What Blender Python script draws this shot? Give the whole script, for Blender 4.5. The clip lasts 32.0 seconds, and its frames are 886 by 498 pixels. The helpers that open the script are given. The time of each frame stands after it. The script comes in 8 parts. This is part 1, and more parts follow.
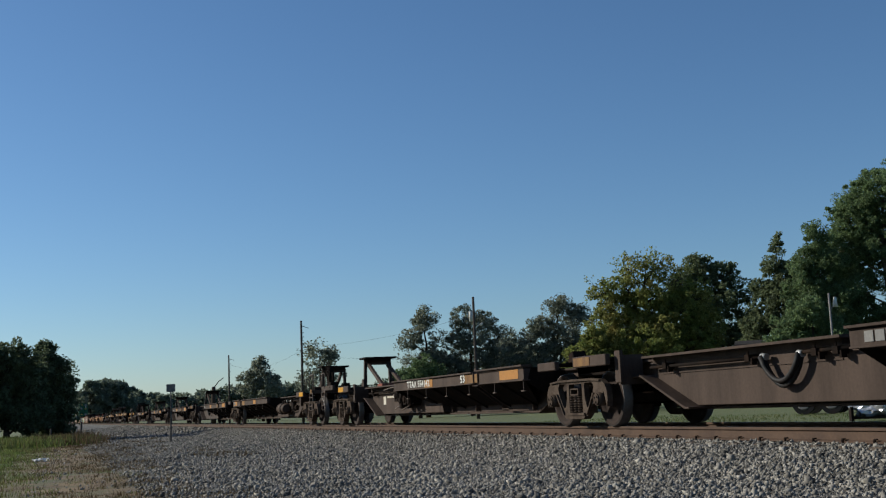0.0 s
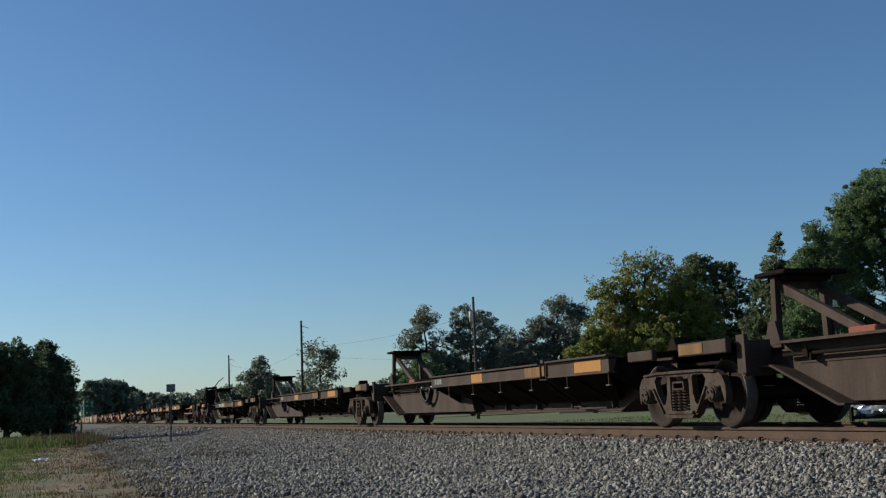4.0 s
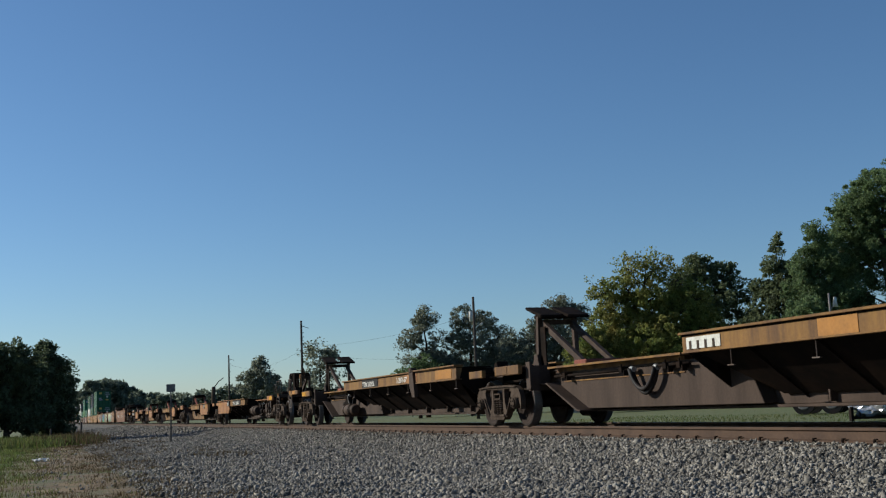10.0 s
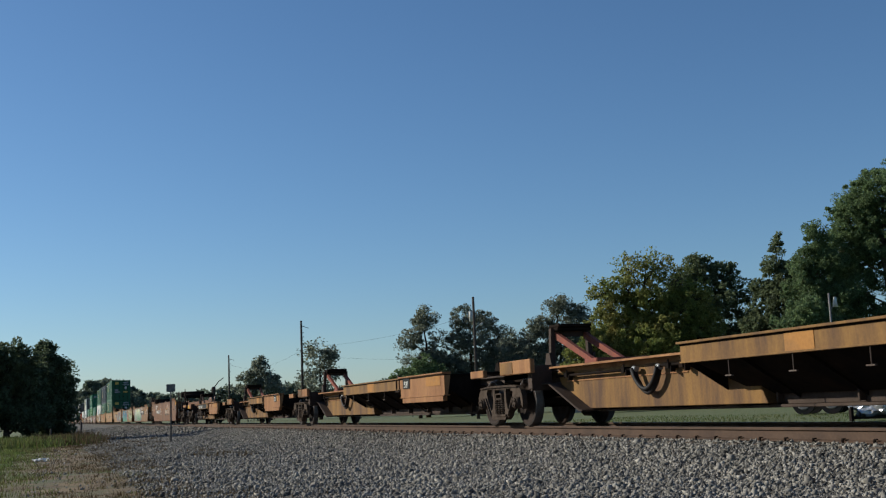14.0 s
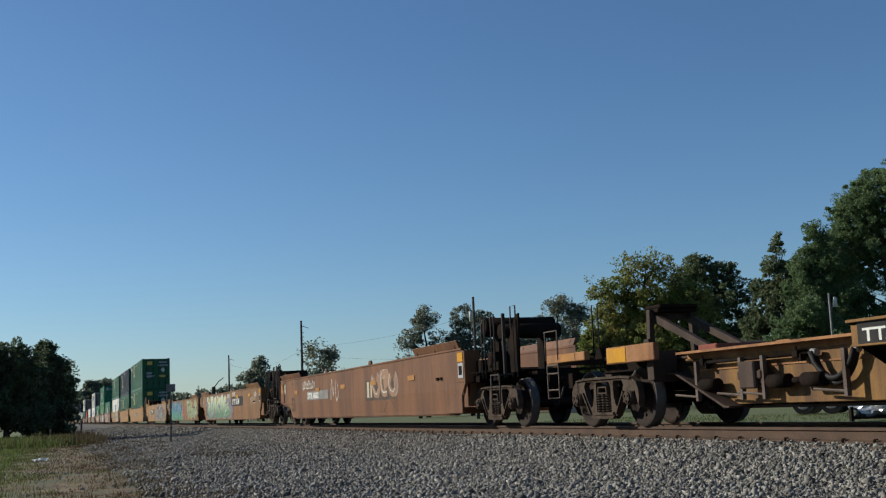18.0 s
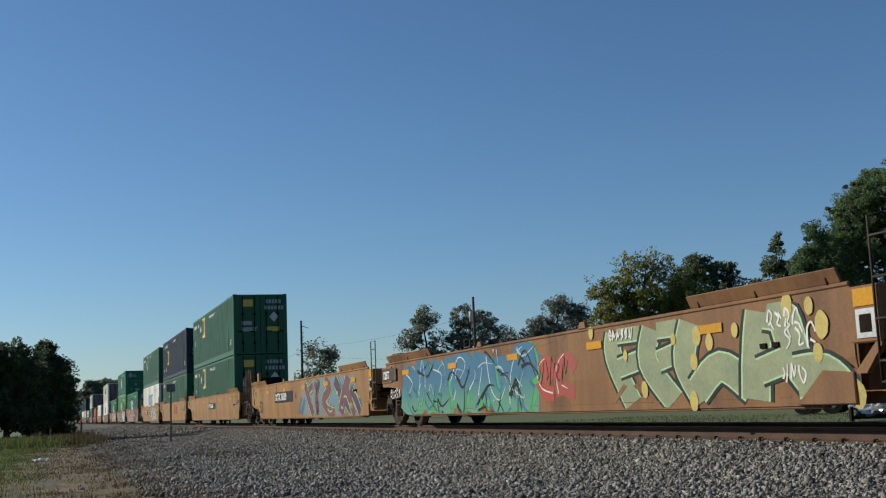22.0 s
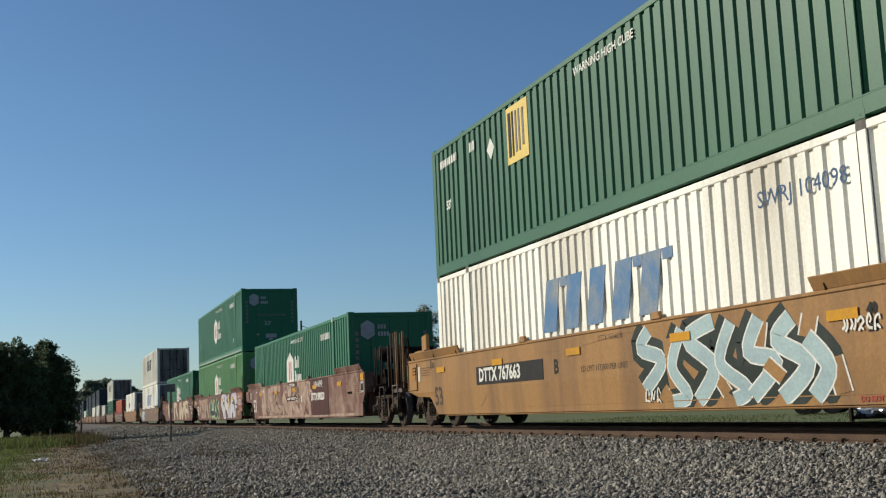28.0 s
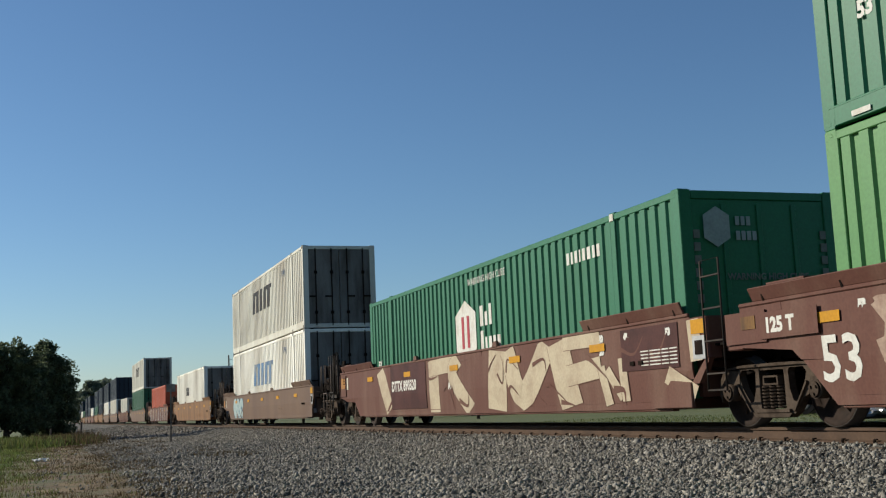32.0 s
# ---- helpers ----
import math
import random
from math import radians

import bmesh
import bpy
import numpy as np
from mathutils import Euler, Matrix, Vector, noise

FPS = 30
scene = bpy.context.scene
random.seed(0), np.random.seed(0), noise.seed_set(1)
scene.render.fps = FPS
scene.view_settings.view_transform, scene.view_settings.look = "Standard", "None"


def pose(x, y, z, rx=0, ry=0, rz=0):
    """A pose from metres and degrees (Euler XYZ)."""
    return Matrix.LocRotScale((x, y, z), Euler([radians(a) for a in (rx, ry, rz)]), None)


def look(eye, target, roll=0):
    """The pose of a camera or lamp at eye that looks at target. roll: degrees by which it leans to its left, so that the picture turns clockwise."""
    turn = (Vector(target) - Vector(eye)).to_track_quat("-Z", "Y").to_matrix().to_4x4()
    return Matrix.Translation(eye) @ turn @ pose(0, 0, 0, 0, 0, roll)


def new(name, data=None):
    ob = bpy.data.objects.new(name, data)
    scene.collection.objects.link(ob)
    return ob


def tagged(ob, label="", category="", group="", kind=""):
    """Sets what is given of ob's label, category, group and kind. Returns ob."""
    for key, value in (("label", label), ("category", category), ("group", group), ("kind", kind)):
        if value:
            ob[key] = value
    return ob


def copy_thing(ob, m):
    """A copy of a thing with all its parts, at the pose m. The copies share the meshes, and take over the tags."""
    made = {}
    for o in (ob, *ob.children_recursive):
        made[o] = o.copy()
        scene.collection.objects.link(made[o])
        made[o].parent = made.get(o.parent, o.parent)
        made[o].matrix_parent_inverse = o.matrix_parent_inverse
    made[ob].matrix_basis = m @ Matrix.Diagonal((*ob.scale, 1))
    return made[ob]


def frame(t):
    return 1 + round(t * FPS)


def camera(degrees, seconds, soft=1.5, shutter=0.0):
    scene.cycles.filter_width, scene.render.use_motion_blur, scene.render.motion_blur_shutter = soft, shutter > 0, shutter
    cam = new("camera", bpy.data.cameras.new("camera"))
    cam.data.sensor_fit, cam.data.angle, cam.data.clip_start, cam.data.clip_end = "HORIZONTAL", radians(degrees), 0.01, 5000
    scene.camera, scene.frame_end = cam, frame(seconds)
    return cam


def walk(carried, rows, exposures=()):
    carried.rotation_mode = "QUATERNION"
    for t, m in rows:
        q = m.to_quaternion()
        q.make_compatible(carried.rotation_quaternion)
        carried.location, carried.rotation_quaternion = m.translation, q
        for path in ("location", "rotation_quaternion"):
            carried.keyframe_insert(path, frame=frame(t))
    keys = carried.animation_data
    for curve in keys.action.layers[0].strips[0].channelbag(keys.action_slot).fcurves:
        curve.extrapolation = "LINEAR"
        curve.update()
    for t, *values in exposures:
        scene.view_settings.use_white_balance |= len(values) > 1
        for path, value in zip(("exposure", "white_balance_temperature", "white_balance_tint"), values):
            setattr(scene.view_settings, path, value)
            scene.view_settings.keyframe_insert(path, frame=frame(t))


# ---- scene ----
from mathutils.geometry import tessellate_polygon

# ---- camera: stands beside the track; z = 0 is the top of the rail, y runs along the track ----
cam = camera(43.12, 32.0, soft=1.22)
CAM = pose(0, 0, 0.44, 90 + 7.99, 0, -19.39) @ pose(0, 0, 0, 0, 0, -2.46)
walk(cam, [(0.0, CAM), (32.0, CAM)], exposures=[(0.0, 0.12, 5700, 5), (19.0, 0.12, 5700, 5), (21.0, 0.03, 5700, 5), (23.0, 0.13, 5700, 5), (24.0, 0.25, 5800, 5), (26.0, 0.43, 5950, 5), (27.0, 0.47, 5950, 5), (28.0, 0.11, 5950, 5), (29.0, 0.09, 5950, 5), (30.0, 0.26, 5950, 5), (31.0, 0.32, 5950, 5), (32.0, 0.16, 5950, 5)])

# ---- world and sun ----
SUN_DIR = Vector((-1.0, 0.8, 0.60)).normalized()
world = bpy.data.worlds.new("sky")
scene.world = world
world.use_nodes = True
wn = world.node_tree
sky = wn.nodes.new("ShaderNodeTexSky")
sky.sky_type = "NISHITA"
sky.sun_disc = False
sky.sun_elevation = math.asin(SUN_DIR.z)
sky.sun_rotation = math.atan2(SUN_DIR.x, SUN_DIR.y)
sky.altitude = 100
sky.air_density = 1.0
sky.dust_density = 0.3
sky.ozone_density = 4.2
wn.links.new(sky.outputs[0], wn.nodes["Background"].inputs[0])
wn.nodes["Background"].inputs[1].default_value = 0.080
sun = new("sun", bpy.data.lights.new("sun", "SUN"))
sun.data.energy = 5.3
sun.data.angle = radians(0.53)
sun.data.color = (1.0, 0.87, 0.69)
sun.matrix_world = look(SUN_DIR * 50, (0, 0, 0))

# ---- materials ----
MATS = {}


def mat(name, base, rough=0.7, metal=0.0, other=None, amount=0.5, scale=1.5, fine=25.0, bump=0.06, streak=False, island=0.0, thin=False, grain=0.12):
    """A worn surface: base colour, a second colour in patches, fine grain and relief."""
    if name in MATS:
        return MATS[name]
    m = bpy.data.materials.new(name)
    m.use_nodes = True
    t = m.node_tree
    b = t.nodes["Principled BSDF"]
    b.inputs["Roughness"].default_value = rough
    b.inputs["Metallic"].default_value = metal
    b.inputs["Specular IOR Level"].default_value = 0.03 if rough > 0.82 else 0.12 if rough > 0.52 else 0.3
    co = t.nodes.new("ShaderNodeTexCoord")
    mp = t.nodes.new("ShaderNodeMapping")
    t.links.new(co.outputs["Object"], mp.inputs[0])
    if streak:
        mp.inputs["Scale"].default_value = (1, 1, 0.18)
    n1 = t.nodes.new("ShaderNodeTexNoise")
    n1.inputs["Scale"].default_value = scale
    n1.inputs["Detail"].default_value = 6
    n1.inputs["Roughness"].default_value = 0.65
    t.links.new(mp.outputs[0], n1.inputs[0])
    ramp = t.nodes.new("ShaderNodeValToRGB")
    ramp.color_ramp.elements[0].position = 0.62 - 0.4 * amount
    ramp.color_ramp.elements[1].position = 0.82 - 0.3 * amount
    t.links.new(n1.outputs[0], ramp.inputs[0])
    mix = t.nodes.new("ShaderNodeMix")
    mix.data_type = "RGBA"
    mix.inputs[6].default_value = (*base, 1)
    o = other or tuple(c * 0.6 for c in base)
    mix.inputs[7].default_value = (*o, 1)
    t.links.new(ramp.outputs[0], mix.inputs[0])
    n2 = t.nodes.new("ShaderNodeTexNoise")
    n2.inputs["Scale"].default_value = fine
    n2.inputs["Detail"].default_value = 4
    t.links.new(co.outputs["Object"], n2.inputs[0])
    r2 = t.nodes.new("ShaderNodeMapRange")
    r2.inputs["From Min"].default_value = 0.25
    r2.inputs["From Max"].default_value = 0.75
    r2.inputs["To Min"].default_value = 1 - grain
    r2.inputs["To Max"].default_value = 1 + grain
    t.links.new(n2.outputs[0], r2.inputs[0])
    last = r2.outputs[0]
    if island:
        g = t.nodes.new("ShaderNodeNewGeometry")
        r3 = t.nodes.new("ShaderNodeMapRange")
        r3.inputs["To Min"].default_value = 1 - island
        r3.inputs["To Max"].default_value = 1 + island
        t.links.new(g.outputs["Random Per Island"], r3.inputs[0])
        mu = t.nodes.new("ShaderNodeMath")
        mu.operation = "MULTIPLY"
        t.links.new(last, mu.inputs[0])
        t.links.new(r3.outputs[0], mu.inputs[1])
        last = mu.outputs[0]
    sc = t.nodes.new("ShaderNodeVectorMath")
    sc.operation = "SCALE"
    t.links.new(mix.outputs[2], sc.inputs[0])
    t.links.new(last, sc.inputs["Scale"])
    t.links.new(sc.outputs[0], b.inputs["Base Color"])
    if bump:
        bp = t.nodes.new("ShaderNodeBump")
        bp.inputs["Strength"].default_value = bump
        bp.inputs["Distance"].default_value = 0.02
        t.links.new(n2.outputs[0], bp.inputs["Height"])
        t.links.new(bp.outputs[0], b.inputs["Normal"])
    if thin:
        tr = t.nodes.new("ShaderNodeBsdfTranslucent")
        t.links.new(sc.outputs[0], tr.inputs[0])
        ms = t.nodes.new("ShaderNodeMixShader")
        ms.inputs[0].default_value = 0.5
        t.links.new(b.outputs[0], ms.inputs[1])
        t.links.new(tr.outputs[0], ms.inputs[2])
        t.links.new(ms.outputs[0], t.nodes["Material Output"].inputs[0])
    MATS[name] = m
    return m


# grimy steel, taken near black so its colour also holds shade under the cars
GRIME_SHADE = mat("grimy_shaded_steel", (0.011, 0.0085, 0.0072), 0.85, 0.0, (0.022, 0.014, 0.010), 0.5, 2.5)
TRUCKM = mat("cast_steel_brown", (0.080, 0.060, 0.046), 0.85, 0.0, (0.036, 0.026, 0.020), 0.5, 5)
TREAD = mat("worn_tread", (0.085, 0.075, 0.068), 0.5, 0.4, (0.05, 0.038, 0.032), 0.4, 4)
WHEELM = mat("wheel_rust", (0.030, 0.019, 0.0145), 0.8, 0.0, (0.017, 0.0115, 0.009), 0.5, 4)
SPINE_BROWN = mat("spine_brown", (0.0640, 0.0440, 0.0335), 0.75, 0.0, (0.036, 0.0245, 0.0185), 0.52, 1.8, streak=True)
SPINE_YELLOW = mat("spine_faded_yellow", (0.225, 0.122, 0.038), 0.7, 0.0, (0.092, 0.052, 0.03), 0.62, 2.2, streak=True)
SPINE_ORANGE = mat("spine_orange", (0.30, 0.150, 0.062), 0.65, 0.0, (0.165, 0.074, 0.034), 0.52, 2.0, streak=True)
YELLOW = mat("yellow_panel", (0.446, 0.216, 0.0108), 0.6, 0.0, (0.324, 0.166, 0.0288), 0.3, 2)
PATCH = mat("faded_orange_patch", (0.33, 0.155, 0.04), 0.6, 0.0, (0.24, 0.125, 0.045), 0.4, 2)
REDPAINT = mat("faded_red_paint", (0.20, 0.062, 0.040), 0.7, 0.0, (0.12, 0.05, 0.036), 0.4, 3)
WHITEP = mat("white_paint", (0.576, 0.56, 0.512), 0.6, 0.0, (0.44, 0.4, 0.336), 0.35, 3, bump=0.05)
BLACKP = mat("black_paint", (0.0168, 0.0157, 0.0151), 0.6, 0.0, (0.0336, 0.0252, 0.0224), 0.4, 2, bump=0.05)
GREYP = mat("grey_decal", (0.16, 0.152, 0.144), 0.6, 0.0, (0.24, 0.216, 0.192), 0.4, 3, bump=0.05)
W_BROWN = mat("well_brown", (0.170, 0.082, 0.040), 0.62, 0.0, (0.098, 0.050, 0.030), 0.55, 1.3, streak=True)
W_TAN = mat("well_tan", (0.205, 0.108, 0.048), 0.6, 0.0, (0.118, 0.064, 0.035), 0.52, 1.3, streak=True)
W_YEL = mat("well_ochre", (0.275, 0.150, 0.056), 0.55, 0.0, (0.170, 0.098, 0.048), 0.46, 1.3, streak=True)
W_MAROON = mat("well_maroon", (0.108, 0.048, 0.036), 0.65, 0.0, (0.150, 0.088, 0.064), 0.45, 0.9, streak=True)
W_GREY = mat("well_grey_brown", (0.146, 0.0952, 0.0672), 0.65, 0.0, (0.112, 0.0728, 0.056), 0.5, 0.6, streak=True)
DARKLET = mat("dark_faded_lettering", (0.055, 0.042, 0.036), 0.7, 0.0, (0.12, 0.08, 0.05), 0.45, 4, bump=0.03)
W_WORN = mat("well_worn_maroon", (0.118, 0.056, 0.044), 0.7, 0.0, (0.29, 0.205, 0.15), 0.47, 1.0)
# darker copy of the ladder colour, with the shade at car ends painted in
LADDER_SHADE = mat("shaded_ladder_iron", (0.036, 0.029, 0.025), 0.7, 0.0, (0.06, 0.045, 0.036), 0.4, 3)
LADDER = mat("ladder_brown", (0.11, 0.085, 0.07), 0.7, 0.0, (0.07, 0.045, 0.033), 0.4, 3)
GALV = mat("galvanized_grating", (0.336, 0.336, 0.336), 0.5, 0.5, (0.24, 0.24, 0.24), 0.4, 4)
C_GREEN = mat("container_green", (0.020, 0.090, 0.040), 0.5, 0.0, (0.0155, 0.072, 0.033), 0.4, 0.5, bump=0.05)
C_LGREEN = mat("container_light_green", (0.078, 0.205, 0.062), 0.5, 0.0, (0.060, 0.170, 0.055), 0.4, 0.5, bump=0.05)
C_HUB = mat("container_deep_green", (0.020, 0.125, 0.060), 0.5, 0.0, (0.017, 0.105, 0.050), 0.35, 0.5, bump=0.05)
C_NAVY = mat("container_charcoal_blue", (0.032, 0.040, 0.054), 0.55, 0.0, (0.025, 0.031, 0.043), 0.4, 0.5, bump=0.03)
C_WHITE = mat("container_white", (0.80, 0.77, 0.68), 0.55, 0.0, (0.496, 0.448, 0.368), 0.4, 0.7, streak=True, bump=0.05)
C_GREY = mat("container_dirty_white", (0.60, 0.58, 0.50), 0.6, 0.0, (0.44, 0.40, 0.33), 0.5, 0.7, streak=True, bump=0.05)
C_RED = mat("container_orange_red", (0.416, 0.076, 0.028), 0.5, 0.0, (0.336, 0.068, 0.028), 0.4, 0.6, bump=0.05)
C_BLUE = mat("lettering_blue", (0.08, 0.16, 0.288), 0.55, 0.0, (0.24, 0.24, 0.224), 0.45, 1.2, bump=0.05)
C_INK = mat("dark_blue_lettering", (0.05, 0.085, 0.16), 0.6, 0.0, (0.07, 0.11, 0.19), 0.4, 3, bump=0)
# grey with darker upright streaks, for doors and castings of white containers
C_STREAK = mat("container_end_streaked", (0.192, 0.179, 0.16), 0.75, 0.0, (0.0768, 0.064, 0.0544), 0.65, 1.4, streak=True)
RAILM = mat("rail_rust", (0.085, 0.054, 0.037), 0.8, 0.0, (0.058, 0.038, 0.028), 0.5, 2.5)
RAILTOP = mat("rail_running_face", (0.264, 0.232, 0.208), 0.35, 0.8, (0.16, 0.12, 0.096), 0.3, 6)
TIEM = mat("creosote_tie", (0.056, 0.0416, 0.032), 0.9, 0.0, (0.096, 0.076, 0.06), 0.5, 3)
STONE = mat("ballast_stone", (0.222, 0.203, 0.174), 0.85, 0.0, (0.150, 0.140, 0.125), 0.5, 0.8, fine=40, island=0.6, grain=0.25, bump=0.2)
BARK = mat("bark", (0.068, 0.0496, 0.036), 0.9, 0.0, (0.036, 0.028, 0.0224), 0.5, 4)
PALEBARK = mat("pale_bark", (0.20, 0.165, 0.13), 0.9, 0.0, (0.11, 0.085, 0.065), 0.5, 4)
POLE = mat("weathered_pole", (0.06, 0.0496, 0.0416), 0.9, 0.0, (0.096, 0.08, 0.068), 0.5, 3)
GRASSB = mat("grass_blades", (0.085, 0.115, 0.032), 0.7, 0.0, (0.125, 0.11, 0.045), 0.45, 0.8, bump=0, island=0.35, thin=True)
DRYG = mat("dry_weeds", (0.085, 0.060, 0.034), 0.8, 0.0, (0.055, 0.048, 0.026), 0.5, 1.5, bump=0, island=0.35, thin=True)


def leafmat(name, base, other):
    return mat(name, base, 0.6, 0.0, other, 0.5, 0.45, fine=6, bump=0, island=0.4, thin=True, grain=0.2)


# oak colour is lightened and greyed to carry the haze over the trees
LEAF_OAK = leafmat("hazed_oak_leaves", (0.200, 0.215, 0.160), (0.150, 0.165, 0.120))
LEAF_DARK = leafmat("dark_leaves", (0.125, 0.150, 0.080), (0.090, 0.112, 0.062))
LEAF_YEL = leafmat("turning_leaves", (0.185, 0.215, 0.058), (0.225, 0.200, 0.066))
LEAF_MID = leafmat("mid_green_leaves", (0.165, 0.195, 0.100), (0.120, 0.145, 0.075))
LEAF_PINE = leafmat("pine_needles", (0.150, 0.205, 0.090), (0.110, 0.155, 0.070))
# distance haze is mixed into this greyed leaf colour
LEAF_HAZE = leafmat("hazed_far_leaves", (0.165, 0.19, 0.14), (0.125, 0.15, 0.11))


# ---- mesh helpers ----
def box(bm, x0, x1, y0, y1, z0, z1):
    v = [bm.verts.new(c) for c in ((x0, y0, z0), (x1, y0, z0), (x1, y1, z0), (x0, y1, z0), (x0, y0, z1), (x1, y0, z1), (x1, y1, z1), (x0, y1, z1))]
    for f in ((3, 2, 1, 0), (4, 5, 6, 7), (0, 1, 5, 4), (1, 2, 6, 5), (2, 3, 7, 6), (3, 0, 4, 7)):
        bm.faces.new([v[i] for i in f])


def prism(bm, pts, axis, a0, a1):
    """The outline pts in the two other axes (in x, y, z order), drawn out along axis from a0 to a1."""
    def at(p, a):
        c = list(p)
        c.insert("xyz".index(axis), a)
        return c
    lo = [bm.verts.new(at(p, a0)) for p in pts]
    hi = [bm.verts.new(at(p, a1)) for p in pts]
    n = len(pts)
    fs = [bm.faces.new(lo), bm.faces.new(hi)]
    for i in range(n):
        fs.append(bm.faces.new([lo[i], lo[(i + 1) % n], hi[(i + 1) % n], hi[i]]))
    bmesh.ops.recalc_face_normals(bm, faces=fs)


def cyl(bm, p0, p1, r0, r1=None, n=10):
    p0, p1 = Vector(p0), Vector(p1)
    r1 = r0 if r1 is None else r1
    q = (p1 - p0).to_track_quat("Z", "Y")
    rings = []
    for p, r in ((p0, r0), (p1, r1)):
        rings.append([bm.verts.new(p + q @ Vector((r * math.cos(6.28319 * i / n), r * math.sin(6.28319 * i / n), 0))) for i in range(n)])
    for i in range(n):
        f = bm.faces.new([rings[0][i], rings[0][(i + 1) % n], rings[1][(i + 1) % n], rings[1][i]])
        f.smooth = n > 6
    bm.faces.new(rings[0][::-1])
    bm.faces.new(rings[1])


def tube(bm, pts, r, n=6):
    """One bent rod along pts."""
    pts = [Vector(p) for p in pts]
    rings, side = [], None
    for i, p in enumerate(pts):
        d = (pts[min(i + 1, len(pts) - 1)] - pts[max(i - 1, 0)]).normalized()
        side = d.orthogonal() if side is None else side - d * side.dot(d)
        if side.length < 1e-4:
            side = d.orthogonal()
        side.normalize()
        up = d.cross(side)
        rings.append([bm.verts.new(p + r * (side * math.cos(6.28319 * k / n) + up * math.sin(6.28319 * k / n))) for k in range(n)])
    for a, b in zip(rings[:-1], rings[1:]):
        for k in range(n):
            bm.faces.new([a[k], a[(k + 1) % n], b[(k + 1) % n], b[k]]).smooth = n > 4
    bm.faces.new(rings[0][::-1])
    bm.faces.new(rings[-1])


def lathe(bm, prof, n=28):
    """prof: (x along the axle, radius); turned round the x axis."""
    rings = [[bm.verts.new((x, r * math.cos(6.28319 * i / n), r * math.sin(6.28319 * i / n))) for i in range(n)] for x, r in prof]
    for a, b in zip(rings[:-1], rings[1:]):
        for i in range(n):
            f = bm.faces.new([a[i], b[i], b[(i + 1) % n], a[(i + 1) % n]])
            f.smooth = True
    bm.faces.new(rings[0])
    bm.faces.new(rings[-1][::-1])


def ring(bm, c, r, rad, axis="y", n=20):
    pts = []
    for i in range(n + 1):
        a = 6.28319 * i / n
        o = (r * math.cos(a), r * math.sin(a))
        pts.append(Vector(c) + Vector({"x": (0, o[0], o[1]), "y": (o[0], 0, o[1]), "z": (o[0], o[1], 0)}[axis]))
    tube(bm, pts, rad, 5)


STATE = {"flip": None, "wall": 0.0}


def mesh_of(name, build, m, bevel=0.0):
    bm = bmesh.new()
    build(bm)
    if STATE["flip"] is not None:
        for v in bm.verts:
            v.co.y = STATE["flip"] - v.co.y
        bmesh.ops.reverse_faces(bm, faces=list(bm.faces))
    if bevel:
        bmesh.ops.bevel(bm, geom=list(bm.edges), offset=bevel, segments=1, affect="EDGES", clamp_overlap=True)
    me = bpy.data.meshes.new(name)
    bm.to_mesh(me)
    bm.free()
    for x in m if isinstance(m, (list, tuple)) else [m]:
        me.materials.append(x)
    return me


def part(name, build, m, parent, label="", bevel=0.0, at=None):
    """One mesh object under a thing or a part; build fills a bmesh, or is a finished mesh."""
    me = build if isinstance(build, bpy.types.Mesh) else mesh_of(name, build, m, bevel)
    ob = new(name, me)
    ob.parent = parent
    if at is not None:
        ob.matrix_basis = at
    if label:
        tagged(ob, label)
    return ob


def raw(name, verts, faces, m, smooth=False):
    me = bpy.data.meshes.new(name)
    me.from_pydata(verts, [], faces)
    for x in m if isinstance(m, (list, tuple)) else [m]:
        me.materials.append(x)
    if smooth:
        me.polygons.foreach_set("use_smooth", [True] * len(me.polygons))
    return me


FOLD_Z, FOLD = 0.78, 0.05


def fold(bm):
    """Bend what lies on a well's side along with the sheet, which leans in below the fold."""
    for z in (FOLD_Z, 0.38):
        bmesh.ops.bisect_plane(bm, geom=list(bm.verts) + list(bm.edges) + list(bm.faces), plane_co=(0, 0, z), plane_no=(0, 0, 1))
    for v in bm.verts:
        if v.co.z < FOLD_Z:
            v.co.x -= math.copysign(1, v.co.x) * (FOLD_Z - max(v.co.z, 0.38)) * FOLD


TEXTS = {}


def text_mesh(s, size, m, bold=0.0):
    key = (s, size, m.name, bold)
    if key not in TEXTS:
        cu = bpy.data.curves.new("lettering", "FONT")
        cu.body, cu.size, cu.offset = s, size, bold
        cu.align_x, cu.align_y = "LEFT", "BOTTOM_BASELINE"
        cu.resolution_u = 2
        ob = bpy.data.objects.new("lettering", cu)
        me = bpy.data.meshes.new_from_object(ob)
        bpy.data.objects.remove(ob)
        me.materials.clear()
        me.materials.append(m)
        TEXTS[key] = me
    return TEXTS[key]


SIDE = Matrix(((0, 0, -1, 0), (-1, 0, 0, 0), (0, 1, 0, 0), (0, 0, 0, 1)))
END = Matrix(((1, 0, 0, 0), (0, 0, -1, 0), (0, 1, 0, 0), (0, 0, 0, 1)))


def letters(s, size, m, parent, x, y, z, face=SIDE, bold=0.012, wide=1.0):
    """Words on the near side (face SIDE: from y towards lower y) or on the front end (face END)."""
    lean = Matrix.Identity(4)
    if STATE["wall"] and face is SIDE and z < FOLD_Z - 0.1:
        x += (FOLD_Z - max(z, 0.42)) * FOLD - 0.002
        lean = Matrix.Rotation(-math.atan(FOLD), 4, "Y")
    return part("lettering", text_mesh(s, size, m, bold), None, parent, at=Matrix.Translation((x - (STATE["wall"] if face is SIDE else 0.0), y, z)) @ lean @ face @ Matrix.Diagonal((wide, 1, 1, 1)))


